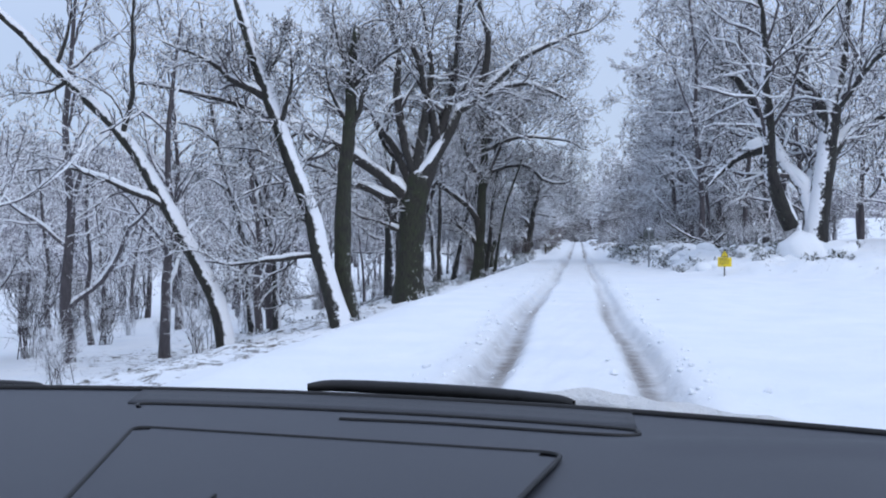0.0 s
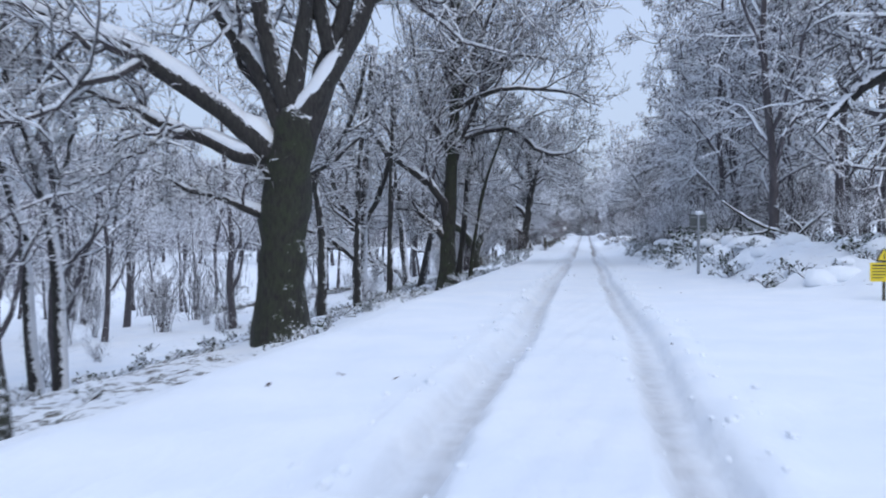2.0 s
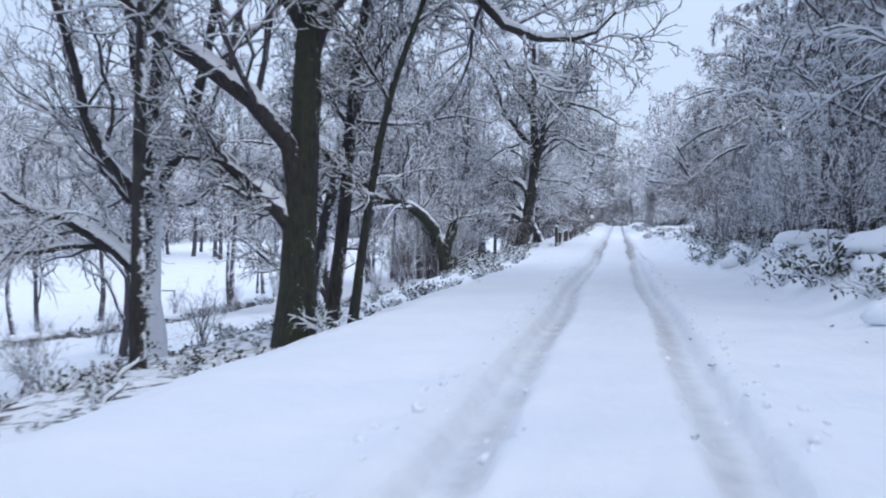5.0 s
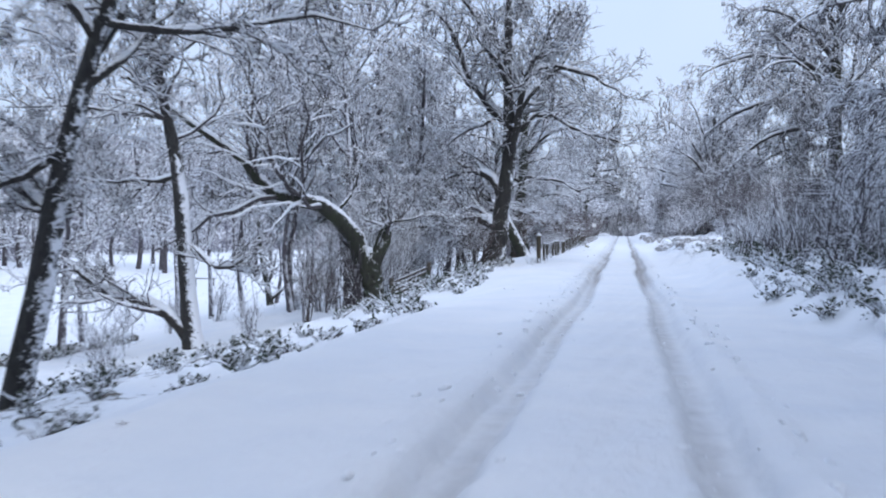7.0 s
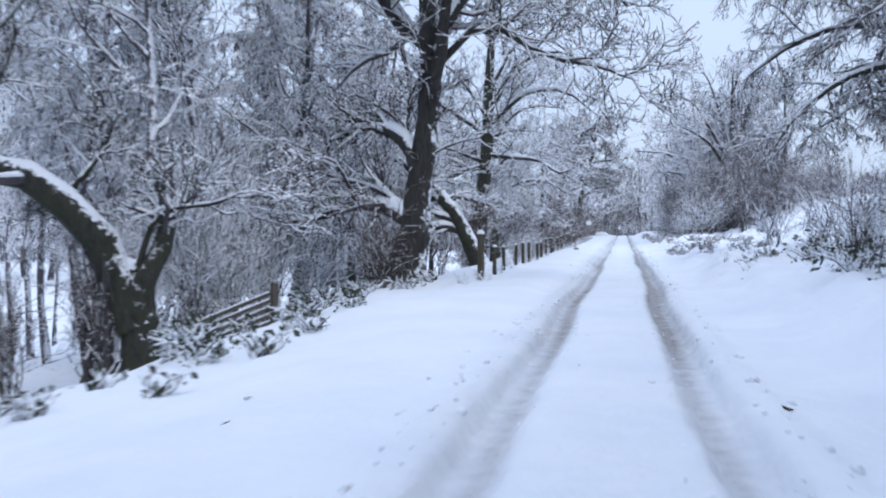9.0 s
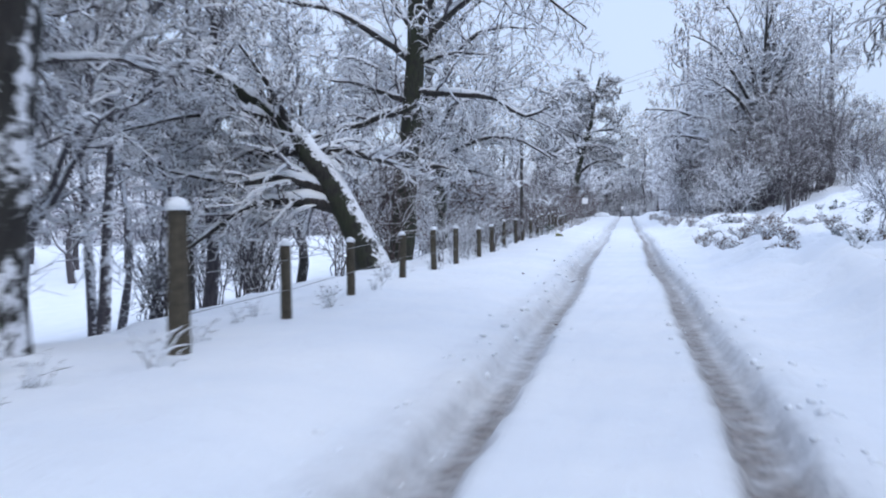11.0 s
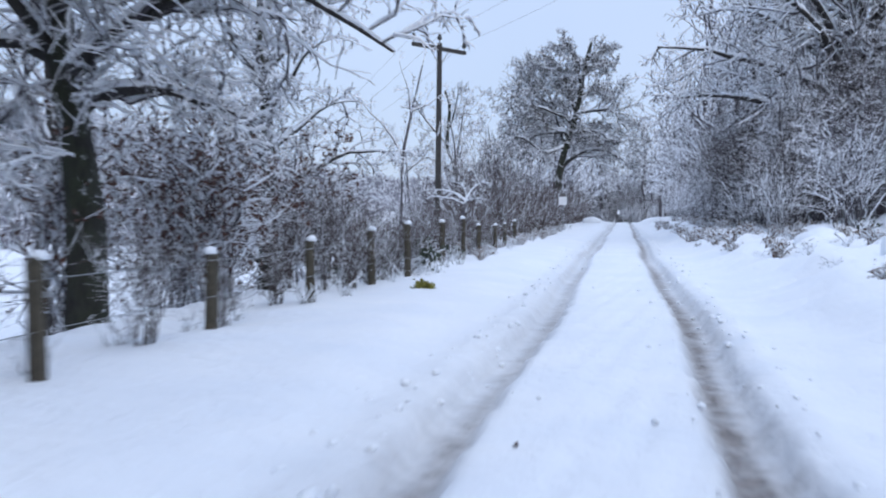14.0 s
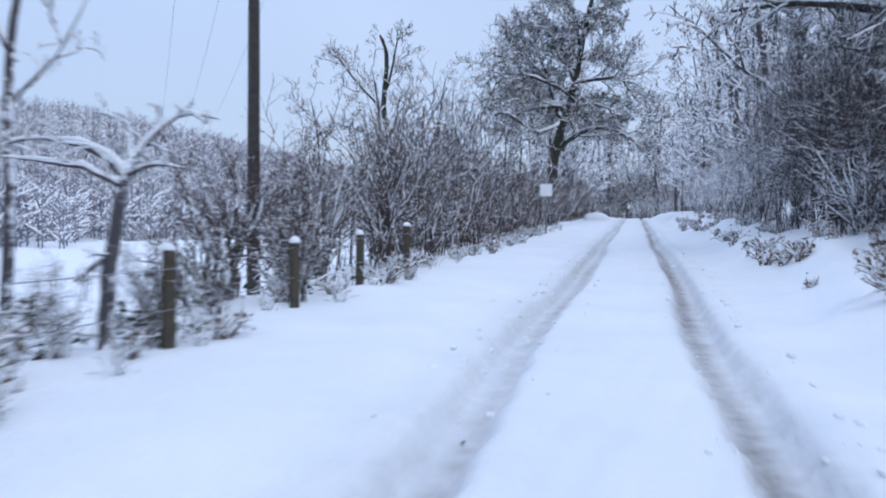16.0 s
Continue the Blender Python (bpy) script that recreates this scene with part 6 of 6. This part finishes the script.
def grey_sign(x, y):
    s = thing("road_sign", "grey back of a road sign on a snow-capped post", "sign", (x, y, gz(x, y) - 0.2), 8)
    bm = bmesh.new()
    rod(bm, (0, 0, -0.3), (0, 0, 2.42), 0.055, None, 14)
    part("post", bm, M_STEEL, s)
    for k, (cx, w) in enumerate(((-0.16, 0.30), (0.17, 0.32))):
        bm = bmesh.new()
        box(bm, cx, 0.08 + 0.012 * k, 2.10, w, 0.02, 0.55, None, 0.006)
        part("plate", bm, M_SIGN_BACK, s, "dull grey-green back of the plate")
    for zz in (1.93, 2.28):
        bm = bmesh.new()
        box(bm, 0, 0.055, zz, 0.52, 0.03, 0.04, None, 0.004)
        part("bracket", bm, M_STEEL, s)
    bm = snow_lump(0.16, 0.55, 3.0)
    bmesh.ops.translate(bm, vec=(0.02, 0.04, 2.43), verts=bm.verts)
    part("snow_cap", bm, M_SNOW, s, "lump of snow on the post", True)


grey_sign(4.1, 60.0)


def white_sign(x, y, w, h, top, label, cut=0.0):
    s = thing("road_sign", label, "sign", (x, y, gz(x, y)), 0)
    bm = bmesh.new()
    rod(bm, (0, 0.05, -0.3), (0, 0.05, top - 0.02), 0.04, None, 12)
    part("post", bm, M_STEEL, s)
    bm = bmesh.new()
    box(bm, 0, 0, top - h / 2, w, 0.02, h, None, 0.006)
    if cut:
        for v in bm.verts:
            if v.co.z > top - h * 0.4:
                v.co.x *= cut
    part("plate", bm, M_WHITE, s, "plain white reflective face")
    bm = bmesh.new()
    box(bm, 0, 0.025, top - h / 2, w * 0.9, 0.02, 0.04)
    part("bracket", bm, M_STEEL, s)


white_sign(-3.75, 205.4, 0.52, 0.52, 2.17, "square white road sign facing down the lane")
white_sign(-0.9, 331, 0.5, 0.75, 2.9, "narrow white sign at the end of the straight", 0.5)


def utility_pole(x, y):
    p = thing("utility_pole", "dark wooden power pole with crossarm and three insulators", "pole", (x, y, gz(x, y)), 0)
    top = 9.1 - gz(x, y)
    bm = bmesh.new()
    rod(bm, (0, 0, -0.5), (0.05, 0, top + 0.15), 0.125, 0.095, 14)
    part("shaft", bm, M_POLE, p)
    turn = Matrix.Rotation(math.atan2(2.3, 1.6), 4, "Z")
    bm = bmesh.new()
    box(bm, 0.05, 0, top - 0.05, 2.8, 0.11, 0.14, turn, 0.01)
    arm = part("crossarm", bm, M_POLE, p)
    d = Vector((1.6, 2.3, 0)).normalized()
    tips = []
    for f in (-1.33, 0.0, 1.33):
        c = Vector((0.05, 0, top + (0.02 if f else 0.16))) + d * f
        bm = bmesh.new()
        rod(bm, c, c + Vector((0, 0, 0.16)), 0.018, None, 8)
        rod(bm, c + Vector((0, 0, 0.12)), c + Vector((0, 0, 0.22)), 0.09, 0.075, 10)
        rod(bm, c + Vector((0, 0, 0.23)), c + Vector((0, 0, 0.32)), 0.075, 0.05, 10)
        part("insulator", bm, M_BLACK, arm, "dark porcelain insulator")
        tips.append(c + Vector((x, y, gz(x, y) + 0.3)))
    for f in (-0.5, 0.5):
        bm = bmesh.new()
        rod(bm, Vector((0.05, 0, top - 0.7)), Vector((0.05, 0, top - 0.1)) + d * f, 0.018, None, 6)
        part("brace", bm, M_STEEL, p)
    across = Vector((0.46, -0.89, 0))
    for c in tips:
        wire_line("power_line", c, c + across * 62 + Vector((0, 0, 3)), 0.0045, 1.4, M_BLACK, "dark overhead power line crossing the lane", "power line", "power lines")
        wire_line("power_line", c, c - across * 62 + Vector((0, 0, -1)), 0.0045, 1.4, M_BLACK, "dark overhead power line running to the valley", "power line", "power lines")


utility_pole(-6.9, 179.4)


# ---------------------------------------------------------------- snow heaps, clods and litter on the road
def build_clods():
    r = np.random.default_rng(5)
    bm = bmesh.new()
    bmesh.ops.create_icosphere(bm, subdivisions=1, radius=1.0)
    ico = np.array([v.co[:] for v in bm.verts])
    tri = np.array([[v.index for v in f.verts] for f in bm.faces])
    bm.free()
    n = 3400
    y = r.uniform(2, 190, n)
    side = r.choice([-1, 1], n)
    x = -0.13 + side * (0.82 + r.choice([-0.24, 0.30, 0.42, 0.58], n) + r.normal(0, 0.12, n))
    s = (r.gamma(1.6, 0.010, n) * np.where(np.abs(x) > 1.0, 1.35, 0.9)).clip(0.006, 0.05)
    z = ground_z(x, y) + s * 0.25
    V = (ico[None] * s[:, None, None] * r.uniform(0.6, 1.25, (n, len(ico), 1)) * np.array([1, 1.2, 0.7]) + np.stack([x, y, z], -1)[:, None]).reshape(-1, 3)
    F = (tri[None] + (np.arange(n) * len(ico))[:, None, None]).reshape(-1, 3)
    tagged(new("snow_clods", raw_mesh("snow_clods", V, F, M_SNOW, True)), "loose clods of snow thrown up beside the ruts", "snow", kind="stuff")


build_clods()


# ---------------------------------------------------------------- snow mounds by the verge
def mound(x, y, r, squash, seed, label="rounded mound of drifted snow on the bank", fine=3):
    bm = snow_lump(r, squash, seed, fine)
    for v in bm.verts:
        v.co.z = max(v.co.z, -0.25 * r * squash)
    me = bpy.data.meshes.new("snow_mound")
    bm.to_mesh(me)
    bm.free()
    me.materials.append(M_SNOW)
    for p in me.polygons:
        p.use_smooth = True
    ob = new("snow_mound", me)
    ob.matrix_basis = pose(x, y, gz(x, y), 0, 0, seed * 37)
    tagged(ob, label, "snow mound", "snow mounds")


for k, (x, y, r, q) in enumerate(((10.7, 50.4, 1.1, 0.95), (11.0, 51.2, 1.3, 0.75), (12.6, 50.8, 0.9, 0.7), (8.6, 52.5, 0.8, 0.5), (5.6, 66.5, 1.2, 0.5), (5.2, 70.5, 0.8, 0.55), (4.9, 74.0, 0.9, 0.4),
                                  (6.4, 62.5, 1.0, 0.5), (4.6, 82, 0.7, 0.4), (4.7, 128, 0.6, 0.4), (4.9, 153, 0.5, 0.4), (-3.4, 252, 1.1, 0.55), (-2.9, 253, 0.7, 0.6),
                                  (5.2, 160.5, 0.9, 0.5), (4.4, 166.0, 0.6, 0.6), (5.3, 170.0, 0.8, 0.6))):
    mound(x, y, r, q, k + 1.0)
rm = random.Random(33)
for k in range(70):                                        # pillows of snow on the heathery bank
    y = rm.uniform(47, 92)
    mound(float(bank_edge(y)) + rm.uniform(0.5, 4.2), y, rm.uniform(0.22, 0.6), rm.uniform(0.45, 0.8), 20.0 + k, "small pillow of snow on the heathery bank", 2)


# ---------------------------------------------------------------- green clump and fallen leaves
def leaf_clump(x, y):
    m = plain_material("yellow_green_leaves", (0.14, 0.15, 0.02), (0.30, 0.27, 0.05), 0.6, 9)
    made = bush_parts(401, 0.20, 11, 0.22, 0.004, (3, 2), M_TWIG, 0.2, m, 240, 0.6)
    plant("evergreen_sprig", made, (x, y, gz(x, y) - 0.03), "broken yellow-green sprig lying on the snow", "sprig", size=0.8)


leaf_clump(-2.95, 157.0)
for k in range(34):
    rr = random.Random(500 + k)
    x, y = rr.choice((-1, 1)) * rr.uniform(0.4, 3.4), rr.uniform(8, 170)
    bm = bmesh.new()
    s = rr.uniform(0.025, 0.05)
    vs = [bm.verts.new((s * math.cos(a) * w, s * math.sin(a) * 0.6 * w, 0.012 * math.cos(2 * a))) for a, w in ((0, 1.2), (0.9, 1), (2.2, 1), (3.14, 1.3), (4.1, 0.9), (5.4, 1))]
    bm.faces.new(vs)
    bmesh.ops.solidify(bm, geom=bm.faces[:], thickness=0.002)
    me = bpy.data.meshes.new("fallen_leaf")
    bm.to_mesh(me)
    bm.free()
    me.materials.append(M_LEAF)
    ob = new("fallen_leaf", me)
    ob.matrix_basis = pose(x, y, gz(x, y) + 0.015, rr.uniform(-20, 20), rr.uniform(-20, 20), rr.uniform(0, 360))
    tagged(ob, "curled brown leaf fallen on the snow", "leaf", "fallen leaves")


# ---------------------------------------------------------------- dry-stone wall below the bank
def stone_wall():
    wall = thing("stone_wall", "low dry-stone field wall capped with snow", "wall", (0, 0, 0))
    rr = random.Random(9)
    stones = []
    for k in range(5):
        bm = bmesh.new()
        box(bm, 0, 0, 0, 0.5, 0.36, 0.24, None, 0.05)
        for v in bm.verts:
            v.co += Vector((rr.uniform(-1, 1), rr.uniform(-1, 1), rr.uniform(-1, 1))) * 0.03
        me = bpy.data.meshes.new("stone")
        bm.to_mesh(me)
        bm.free()
        me.materials.append(M_STONE)
        stones.append(me)
    line = lambda f: (-29.0 + 7.5 * f + 0.4 * math.sin(9 * f), 95.0 + 19.0 * f)
    for j in range(46):
        x, y = line(j / 45)
        z = gz(x, y)
        for c in range(2):
            if rr.random() < 0.22 + 0.2 * c:
                continue
            ob = new("stone", rr.choice(stones))
            ob.parent = wall
            ob.matrix_basis = pose(x + 0.09 * c + rr.uniform(-0.08, 0.08), y + 0.2 * c, z + 0.04 + 0.2 * c + rr.uniform(-0.06, 0.05), rr.uniform(-14, 14), rr.uniform(-14, 14), 68 + rr.uniform(-25, 25))
    caps = []
    for j in range(34):                                    # snow lies in lumps of unlike length along the top
        f = (j + rr.uniform(-0.3, 0.3)) / 33
        half = rr.uniform(0.010, 0.024)
        g = np.clip(np.linspace(f - half, f + half, 7), 0.0, 1.0)
        xs, ys = np.array([line(v) for v in g]).T
        P = np.stack([xs, ys, ground_z(xs, ys) + rr.uniform(0.22, 0.44)], -1)[None]
        R = (rr.uniform(0.20, 0.34) * np.array([0.15, 0.7, 0.95, 1.0, 0.9, 0.65, 0.1]))[None]
        V, F = tube(P, R, 8)
        mid = np.repeat(P[0], 8, axis=0)
        V[:, 2] = mid[:, 2] + (V[:, 2] - mid[:, 2]) * 0.55
        caps.append((V, F))
    part("snow_cap", raw_mesh("snow_cap", *joined(caps), M_SNOW, True), None, wall, "soft lumps of snow along the wall")
    foot = [(line(f)[0] + rr.uniform(-0.3, 0.9), line(f)[1] - rr.uniform(0.5, 1.6)) for f in (rr.random() for _ in range(34))]
    scatter(heather, foot[:22], "low heather tuft at the foot of the field wall", "heather tufts", "heather", (1.0, 1.8), "heather", 0.04)
    scatter(bramble, foot[22:], "bramble clump against the field wall, under snow", "bramble clumps", "bramble", (0.8, 1.3), "bramble", 0.05)


stone_wall()


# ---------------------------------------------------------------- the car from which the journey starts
M_DASH = plain_material("dark_grey_dashboard_plastic", (0.042, 0.047, 0.060), (0.052, 0.057, 0.071), 0.55, 260, 0, 0.12)
M_DASH_DARK = plain_material("recess_shade_plastic", (0.033, 0.036, 0.045), (0.042, 0.045, 0.054), 0.6, 260, 0, 0.12)
M_TRIM = plain_material("black_trim_plastic", (0.008, 0.008, 0.009), (0.016, 0.016, 0.018), 0.6, 60, 0, 0.1)
M_PAINT = plain_material("dark_grey_car_paint", (0.05, 0.052, 0.058), (0.06, 0.062, 0.068), 0.25, 3, 0.3, 0.01)
M_TYRE = plain_material("tyre_rubber", (0.012, 0.012, 0.012), (0.022, 0.022, 0.022), 0.85, 40, 0, 0.2)
M_LAMP = plain_material("lamp_cover", (0.45, 0.45, 0.47), (0.55, 0.55, 0.57), 0.12, 6, 0, 0.02)


def sheet(fn, nu, nv, thick):
    """A curved sheet with thickness: fn(u, v) gives its top for u and v from 0 to 1."""
    bm = bmesh.new()
    rows = [[bm.verts.new(fn(i / nu, j / nv)) for i in range(nu + 1)] for j in range(nv + 1)]
    for j in range(nv):
        for i in range(nu):
            bm.faces.new((rows[j][i], rows[j][i + 1], rows[j + 1][i + 1], rows[j + 1][i]))
    low = [[bm.verts.new(v.co - Vector((0, 0, thick))) for v in row] for row in rows]
    for j in range(nv):
        for i in range(nu):
            bm.faces.new((low[j][i], low[j + 1][i], low[j + 1][i + 1], low[j][i + 1]))
    edge = [(rows[0][i], low[0][i]) for i in range(nu + 1)] + [(rows[j][nu], low[j][nu]) for j in range(1, nv + 1)] \
        + [(rows[nv][i], low[nv][i]) for i in range(nu - 1, -1, -1)] + [(rows[j][0], low[j][0]) for j in range(nv - 1, 0, -1)]
    for k in range(len(edge)):
        a, b = edge[k], edge[(k + 1) % len(edge)]
        bm.faces.new((a[0], a[1], b[1], b[0]))
    return bm


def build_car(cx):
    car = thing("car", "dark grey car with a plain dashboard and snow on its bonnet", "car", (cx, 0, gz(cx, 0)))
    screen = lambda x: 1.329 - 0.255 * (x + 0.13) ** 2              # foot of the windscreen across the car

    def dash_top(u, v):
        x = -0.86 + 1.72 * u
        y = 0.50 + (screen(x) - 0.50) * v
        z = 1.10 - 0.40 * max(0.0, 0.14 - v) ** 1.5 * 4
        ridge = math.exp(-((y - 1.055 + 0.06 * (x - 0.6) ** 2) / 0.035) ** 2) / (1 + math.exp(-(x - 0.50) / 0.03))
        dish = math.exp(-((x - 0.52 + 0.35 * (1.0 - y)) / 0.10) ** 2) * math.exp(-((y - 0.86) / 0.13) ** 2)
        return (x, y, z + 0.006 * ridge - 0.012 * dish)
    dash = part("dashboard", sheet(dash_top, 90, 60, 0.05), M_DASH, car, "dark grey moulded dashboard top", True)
    # lid of the storage box: a panel in a dark groove
    lid = [(-0.0667, 1.0527), (0.4067, 0.9777), (0.3498, 0.6579), (0.0292, 0.7141)]
    bm = bmesh.new()
    bm.faces.new([bm.verts.new((x, y, 1.1016)) for x, y in lid][::-1])
    bmesh.ops.bevel(bm, geom=list(bm.verts), offset=0.022, segments=5, affect="VERTICES")
    bmesh.ops.solidify(bm, geom=bm.faces[:], thickness=0.0008)
    part("lid", bm, M_DASH, dash)
    rim = []
    for k in range(4):
        c, a, b = (Vector((*lid[j % 4], 1.1014)) for j in (k, k + 3, k + 1))
        a, b = c + (a - c).normalized() * 0.024, c + (b - c).normalized() * 0.024
        rim += [a * (1 - f) ** 2 + c * 2 * f * (1 - f) + b * f ** 2 for f in (0, 0.25, 0.5, 0.75, 1)]
    rim = np.array(rim + rim[:1])
    part("lid_groove", raw_mesh("lid_groove", *tube(rim[None], np.full((1, len(rim)), 0.0026), 6), M_TRIM, True), None, dash, "dark groove round the lid")
    pts = spline([(0.134, 0.766, 1.103), (0.139, 0.744, 1.103), (0.18, 0.731, 1.103), (0.214, 0.723, 1.103), (0.2217, 0.756, 1.103)], 18)
    part("lid_handle", raw_mesh("lid_handle", *tube(pts[None], np.full((1, 18), 0.0018), 6), M_TRIM, True), None, dash, "thin curved finger grip")
    # defroster outlet below the glass: recess shade as a darker sheet, dark seams round it
    seam = spline([(-0.123, 1.187, 1.101), (-0.118, 1.214, 1.101), (0.0565, 1.2066, 1.101), (0.261, 1.179, 1.101), (0.406, 1.144, 1.101), (0.462, 1.1276, 1.101)], 40)

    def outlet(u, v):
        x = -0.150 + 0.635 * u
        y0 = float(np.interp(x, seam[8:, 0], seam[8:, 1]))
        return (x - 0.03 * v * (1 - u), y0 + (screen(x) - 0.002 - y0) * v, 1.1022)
    part("defroster_outlet", sheet(outlet, 40, 3, 0.003), M_DASH_DARK, dash, "flat strip coloured darker for the recess shade below the glass", True)
    low = spline([(0.462, 1.1276, 1.101), (0.484, 1.112, 1.101), (0.460, 1.084, 1.101), (0.2684, 1.1264, 1.101), (0.145, 1.1400, 1.101)], 30)
    for line in (seam, low):
        part("seam", raw_mesh("seam", *tube(line[None], np.full((1, len(line)), 0.0026), 6), M_TRIM, True), None, dash, "thin dark moulded seam")
    part("scuttle", sheet(lambda u, v: (-0.88 + 1.76 * u, screen(-0.88 + 1.76 * u) + 0.004 + 0.16 * v, 1.096 - 0.03 * v), 30, 2, 0.06), M_TRIM, car, "black plastic scuttle panel", True)
    for ends in ([(0.05, 1.345, 1.108), (0.10, 1.352, 1.110), (0.27, 1.324, 1.109), (0.385, 1.290, 1.106), (0.415, 1.278, 1.104)], [(-0.62, 1.30, 1.098), (-0.45, 1.330, 1.101), (-0.355, 1.335, 1.100), (-0.33, 1.335, 1.098)]):
        pts = spline(ends, 20)
        part("wiper", raw_mesh("wiper", *tube(pts[None], 0.003 + 0.0062 * np.sin(np.linspace(0.05, np.pi - 0.05, 20))[None] ** 0.4, 8), M_TRIM, True), None, car, "black wiper blade")
    edge = np.array([(x, screen(x) + 0.004, 1.1015) for x in np.linspace(-0.85, 0.85, 60)])
    part("windscreen_seal", raw_mesh("windscreen_seal", *tube(edge[None], np.full((1, 60), 0.0048), 6), M_TRIM, True), None, car, "black rubber seal along the windscreen foot")

    def hood(u, v):
        x = -0.84 + 1.68 * u
        return (x, screen(x) + 0.10 + (1.20 - 0.25 * (2 * u - 1) ** 2) * v, 0.985 - 0.10 * max(0.0, x - 0.1) ** 2 - 0.02 * v - 0.13 * v ** 2)
    part("bonnet", sheet(hood, 24, 12, 0.03), M_PAINT, car, "dark grey bonnet", True)

    def crust(u, v):
        x, y, z = hood(u, 0.01 + 0.9 * v)
        bare = 0.018 * max(0.0, noise.noise(Vector((x * 14, y * 6, 4)))) if v > 0.04 else 0.0
        heap = 0.108 * smooth_step(0.0, 0.45, x) * max(0.0, 1 - 7 * v)              # snow swept against the scuttle
        return (x, y, z + heap + 0.030 + 0.006 * noise.noise(Vector((x * 22, y * 22, 0))) - bare)
    part("bonnet_snow", sheet(crust, 90, 40, 0.03), M_SNOW, car, "thin crust of snow on the bonnet", True)
    for s in (-1, 1):
        bm = bmesh.new()
        box(bm, s * 0.885, 0.35, 0.62, 0.05, 4.3, 0.56, None, 0.02)
        part("side_panel", bm, M_PAINT, car)
        bm = bmesh.new()
        box(bm, s * 0.885, -0.45, 0.98, 0.05, 2.6, 0.16, None, 0.02)
        part("door_top", bm, M_PAINT, car)
        bm = bmesh.new()
        box(bm, s * 0.87, 0.35, 0.32, 0.09, 3.6, 0.12, None, 0.02)
        part("sill", bm, M_TRIM, car)
        for nm, a, b in (("front_pillar", (0.90, 0.95, 1.0), (0.78, 0.28, 1.62)), ("middle_pillar", (0.90, -0.40, 1.06), (0.78, -0.40, 1.62)), ("rear_pillar", (0.90, -1.70, 1.06), (0.76, -1.35, 1.62))):
            bm = bmesh.new()
            rod(bm, (s * a[0], a[1], a[2]), (s * b[0], b[1], b[2]), 0.045, 0.04, 8)
            part(nm, bm, M_PAINT, car)
        bm = bmesh.new()
        box(bm, s * 0.62, 2.50, 0.80, 0.36, 0.10, 0.15, None, 0.03)
        part("headlight", bm, M_LAMP, car, "clear headlight cover")
        bm = bmesh.new()
        box(bm, s * 1.02, 0.70, 1.04, 0.20, 0.10, 0.14, None, 0.03)
        part("door_mirror", bm, M_PAINT, car)
        for wy in (1.75, -1.0):
            bm = bmesh.new()
            rod(bm, (s * 0.72, wy, 0.29), (s * 0.93, wy, 0.29), 0.33, None, 28)
            wheel = part("tyre", bm, M_TYRE, car, "black tyre")
            bm = bmesh.new()
            rod(bm, (s * 0.92, wy, 0.29), (s * 0.945, wy, 0.29), 0.21, 0.19, 20)
            part("rim", bm, M_STEEL, wheel)
    for nm, y, z, h in (("front_bumper", 2.52, 0.50, 0.45), ("rear_bumper", -1.82, 0.52, 0.45)):
        bm = bmesh.new()
        box(bm, 0, y, z, 1.74, 0.12, h, None, 0.04)
        part(nm, bm, M_PAINT, car)
    bm = bmesh.new()
    box(bm, 0, 2.53, 0.80, 0.80, 0.06, 0.14, None, 0.02)
    part("grille", bm, M_TRIM, car)
    part("roof", sheet(lambda u, v: (-0.80 + 1.6 * u, -1.45 + 1.75 * v, 1.62 + 0.07 * (1 - (2 * u - 1) ** 2) * (1 - 0.5 * (2 * v - 1) ** 2)), 16, 12, 0.03), M_PAINT, car, "", True)
    part("roof_snow", sheet(lambda u, v: (-0.74 + 1.48 * u, -1.38 + 1.6 * v, 1.66 + 0.09 * (1 - (2 * u - 1) ** 2) * (1 - 0.5 * (2 * v - 1) ** 2)), 16, 12, 0.05), M_SNOW, car, "layer of snow on the roof", True)
    bm = bmesh.new()
    box(bm, 0, -0.3, 0.42, 1.66, 2.9, 0.05)
    part("floor_pan", bm, M_TRIM, car)
    bm = bmesh.new()
    box(bm, 0, -1.80, 0.86, 1.70, 0.06, 0.42, None, 0.02)
    part("tailgate", bm, M_PAINT, car)
    for s in (-0.42, 0.42):
        bm = bmesh.new()
        box(bm, s, -0.62, 0.62, 0.5, 0.5, 0.18, None, 0.05)
        seat = part("seat", bm, M_TRIM, car, "dark seat cushion")
        bm = bmesh.new()
        box(bm, s, -0.92, 0.98, 0.5, 0.14, 0.62, Matrix.Rotation(radians(10), 4, "X"), 0.05)
        part("backrest", bm, M_TRIM, seat)


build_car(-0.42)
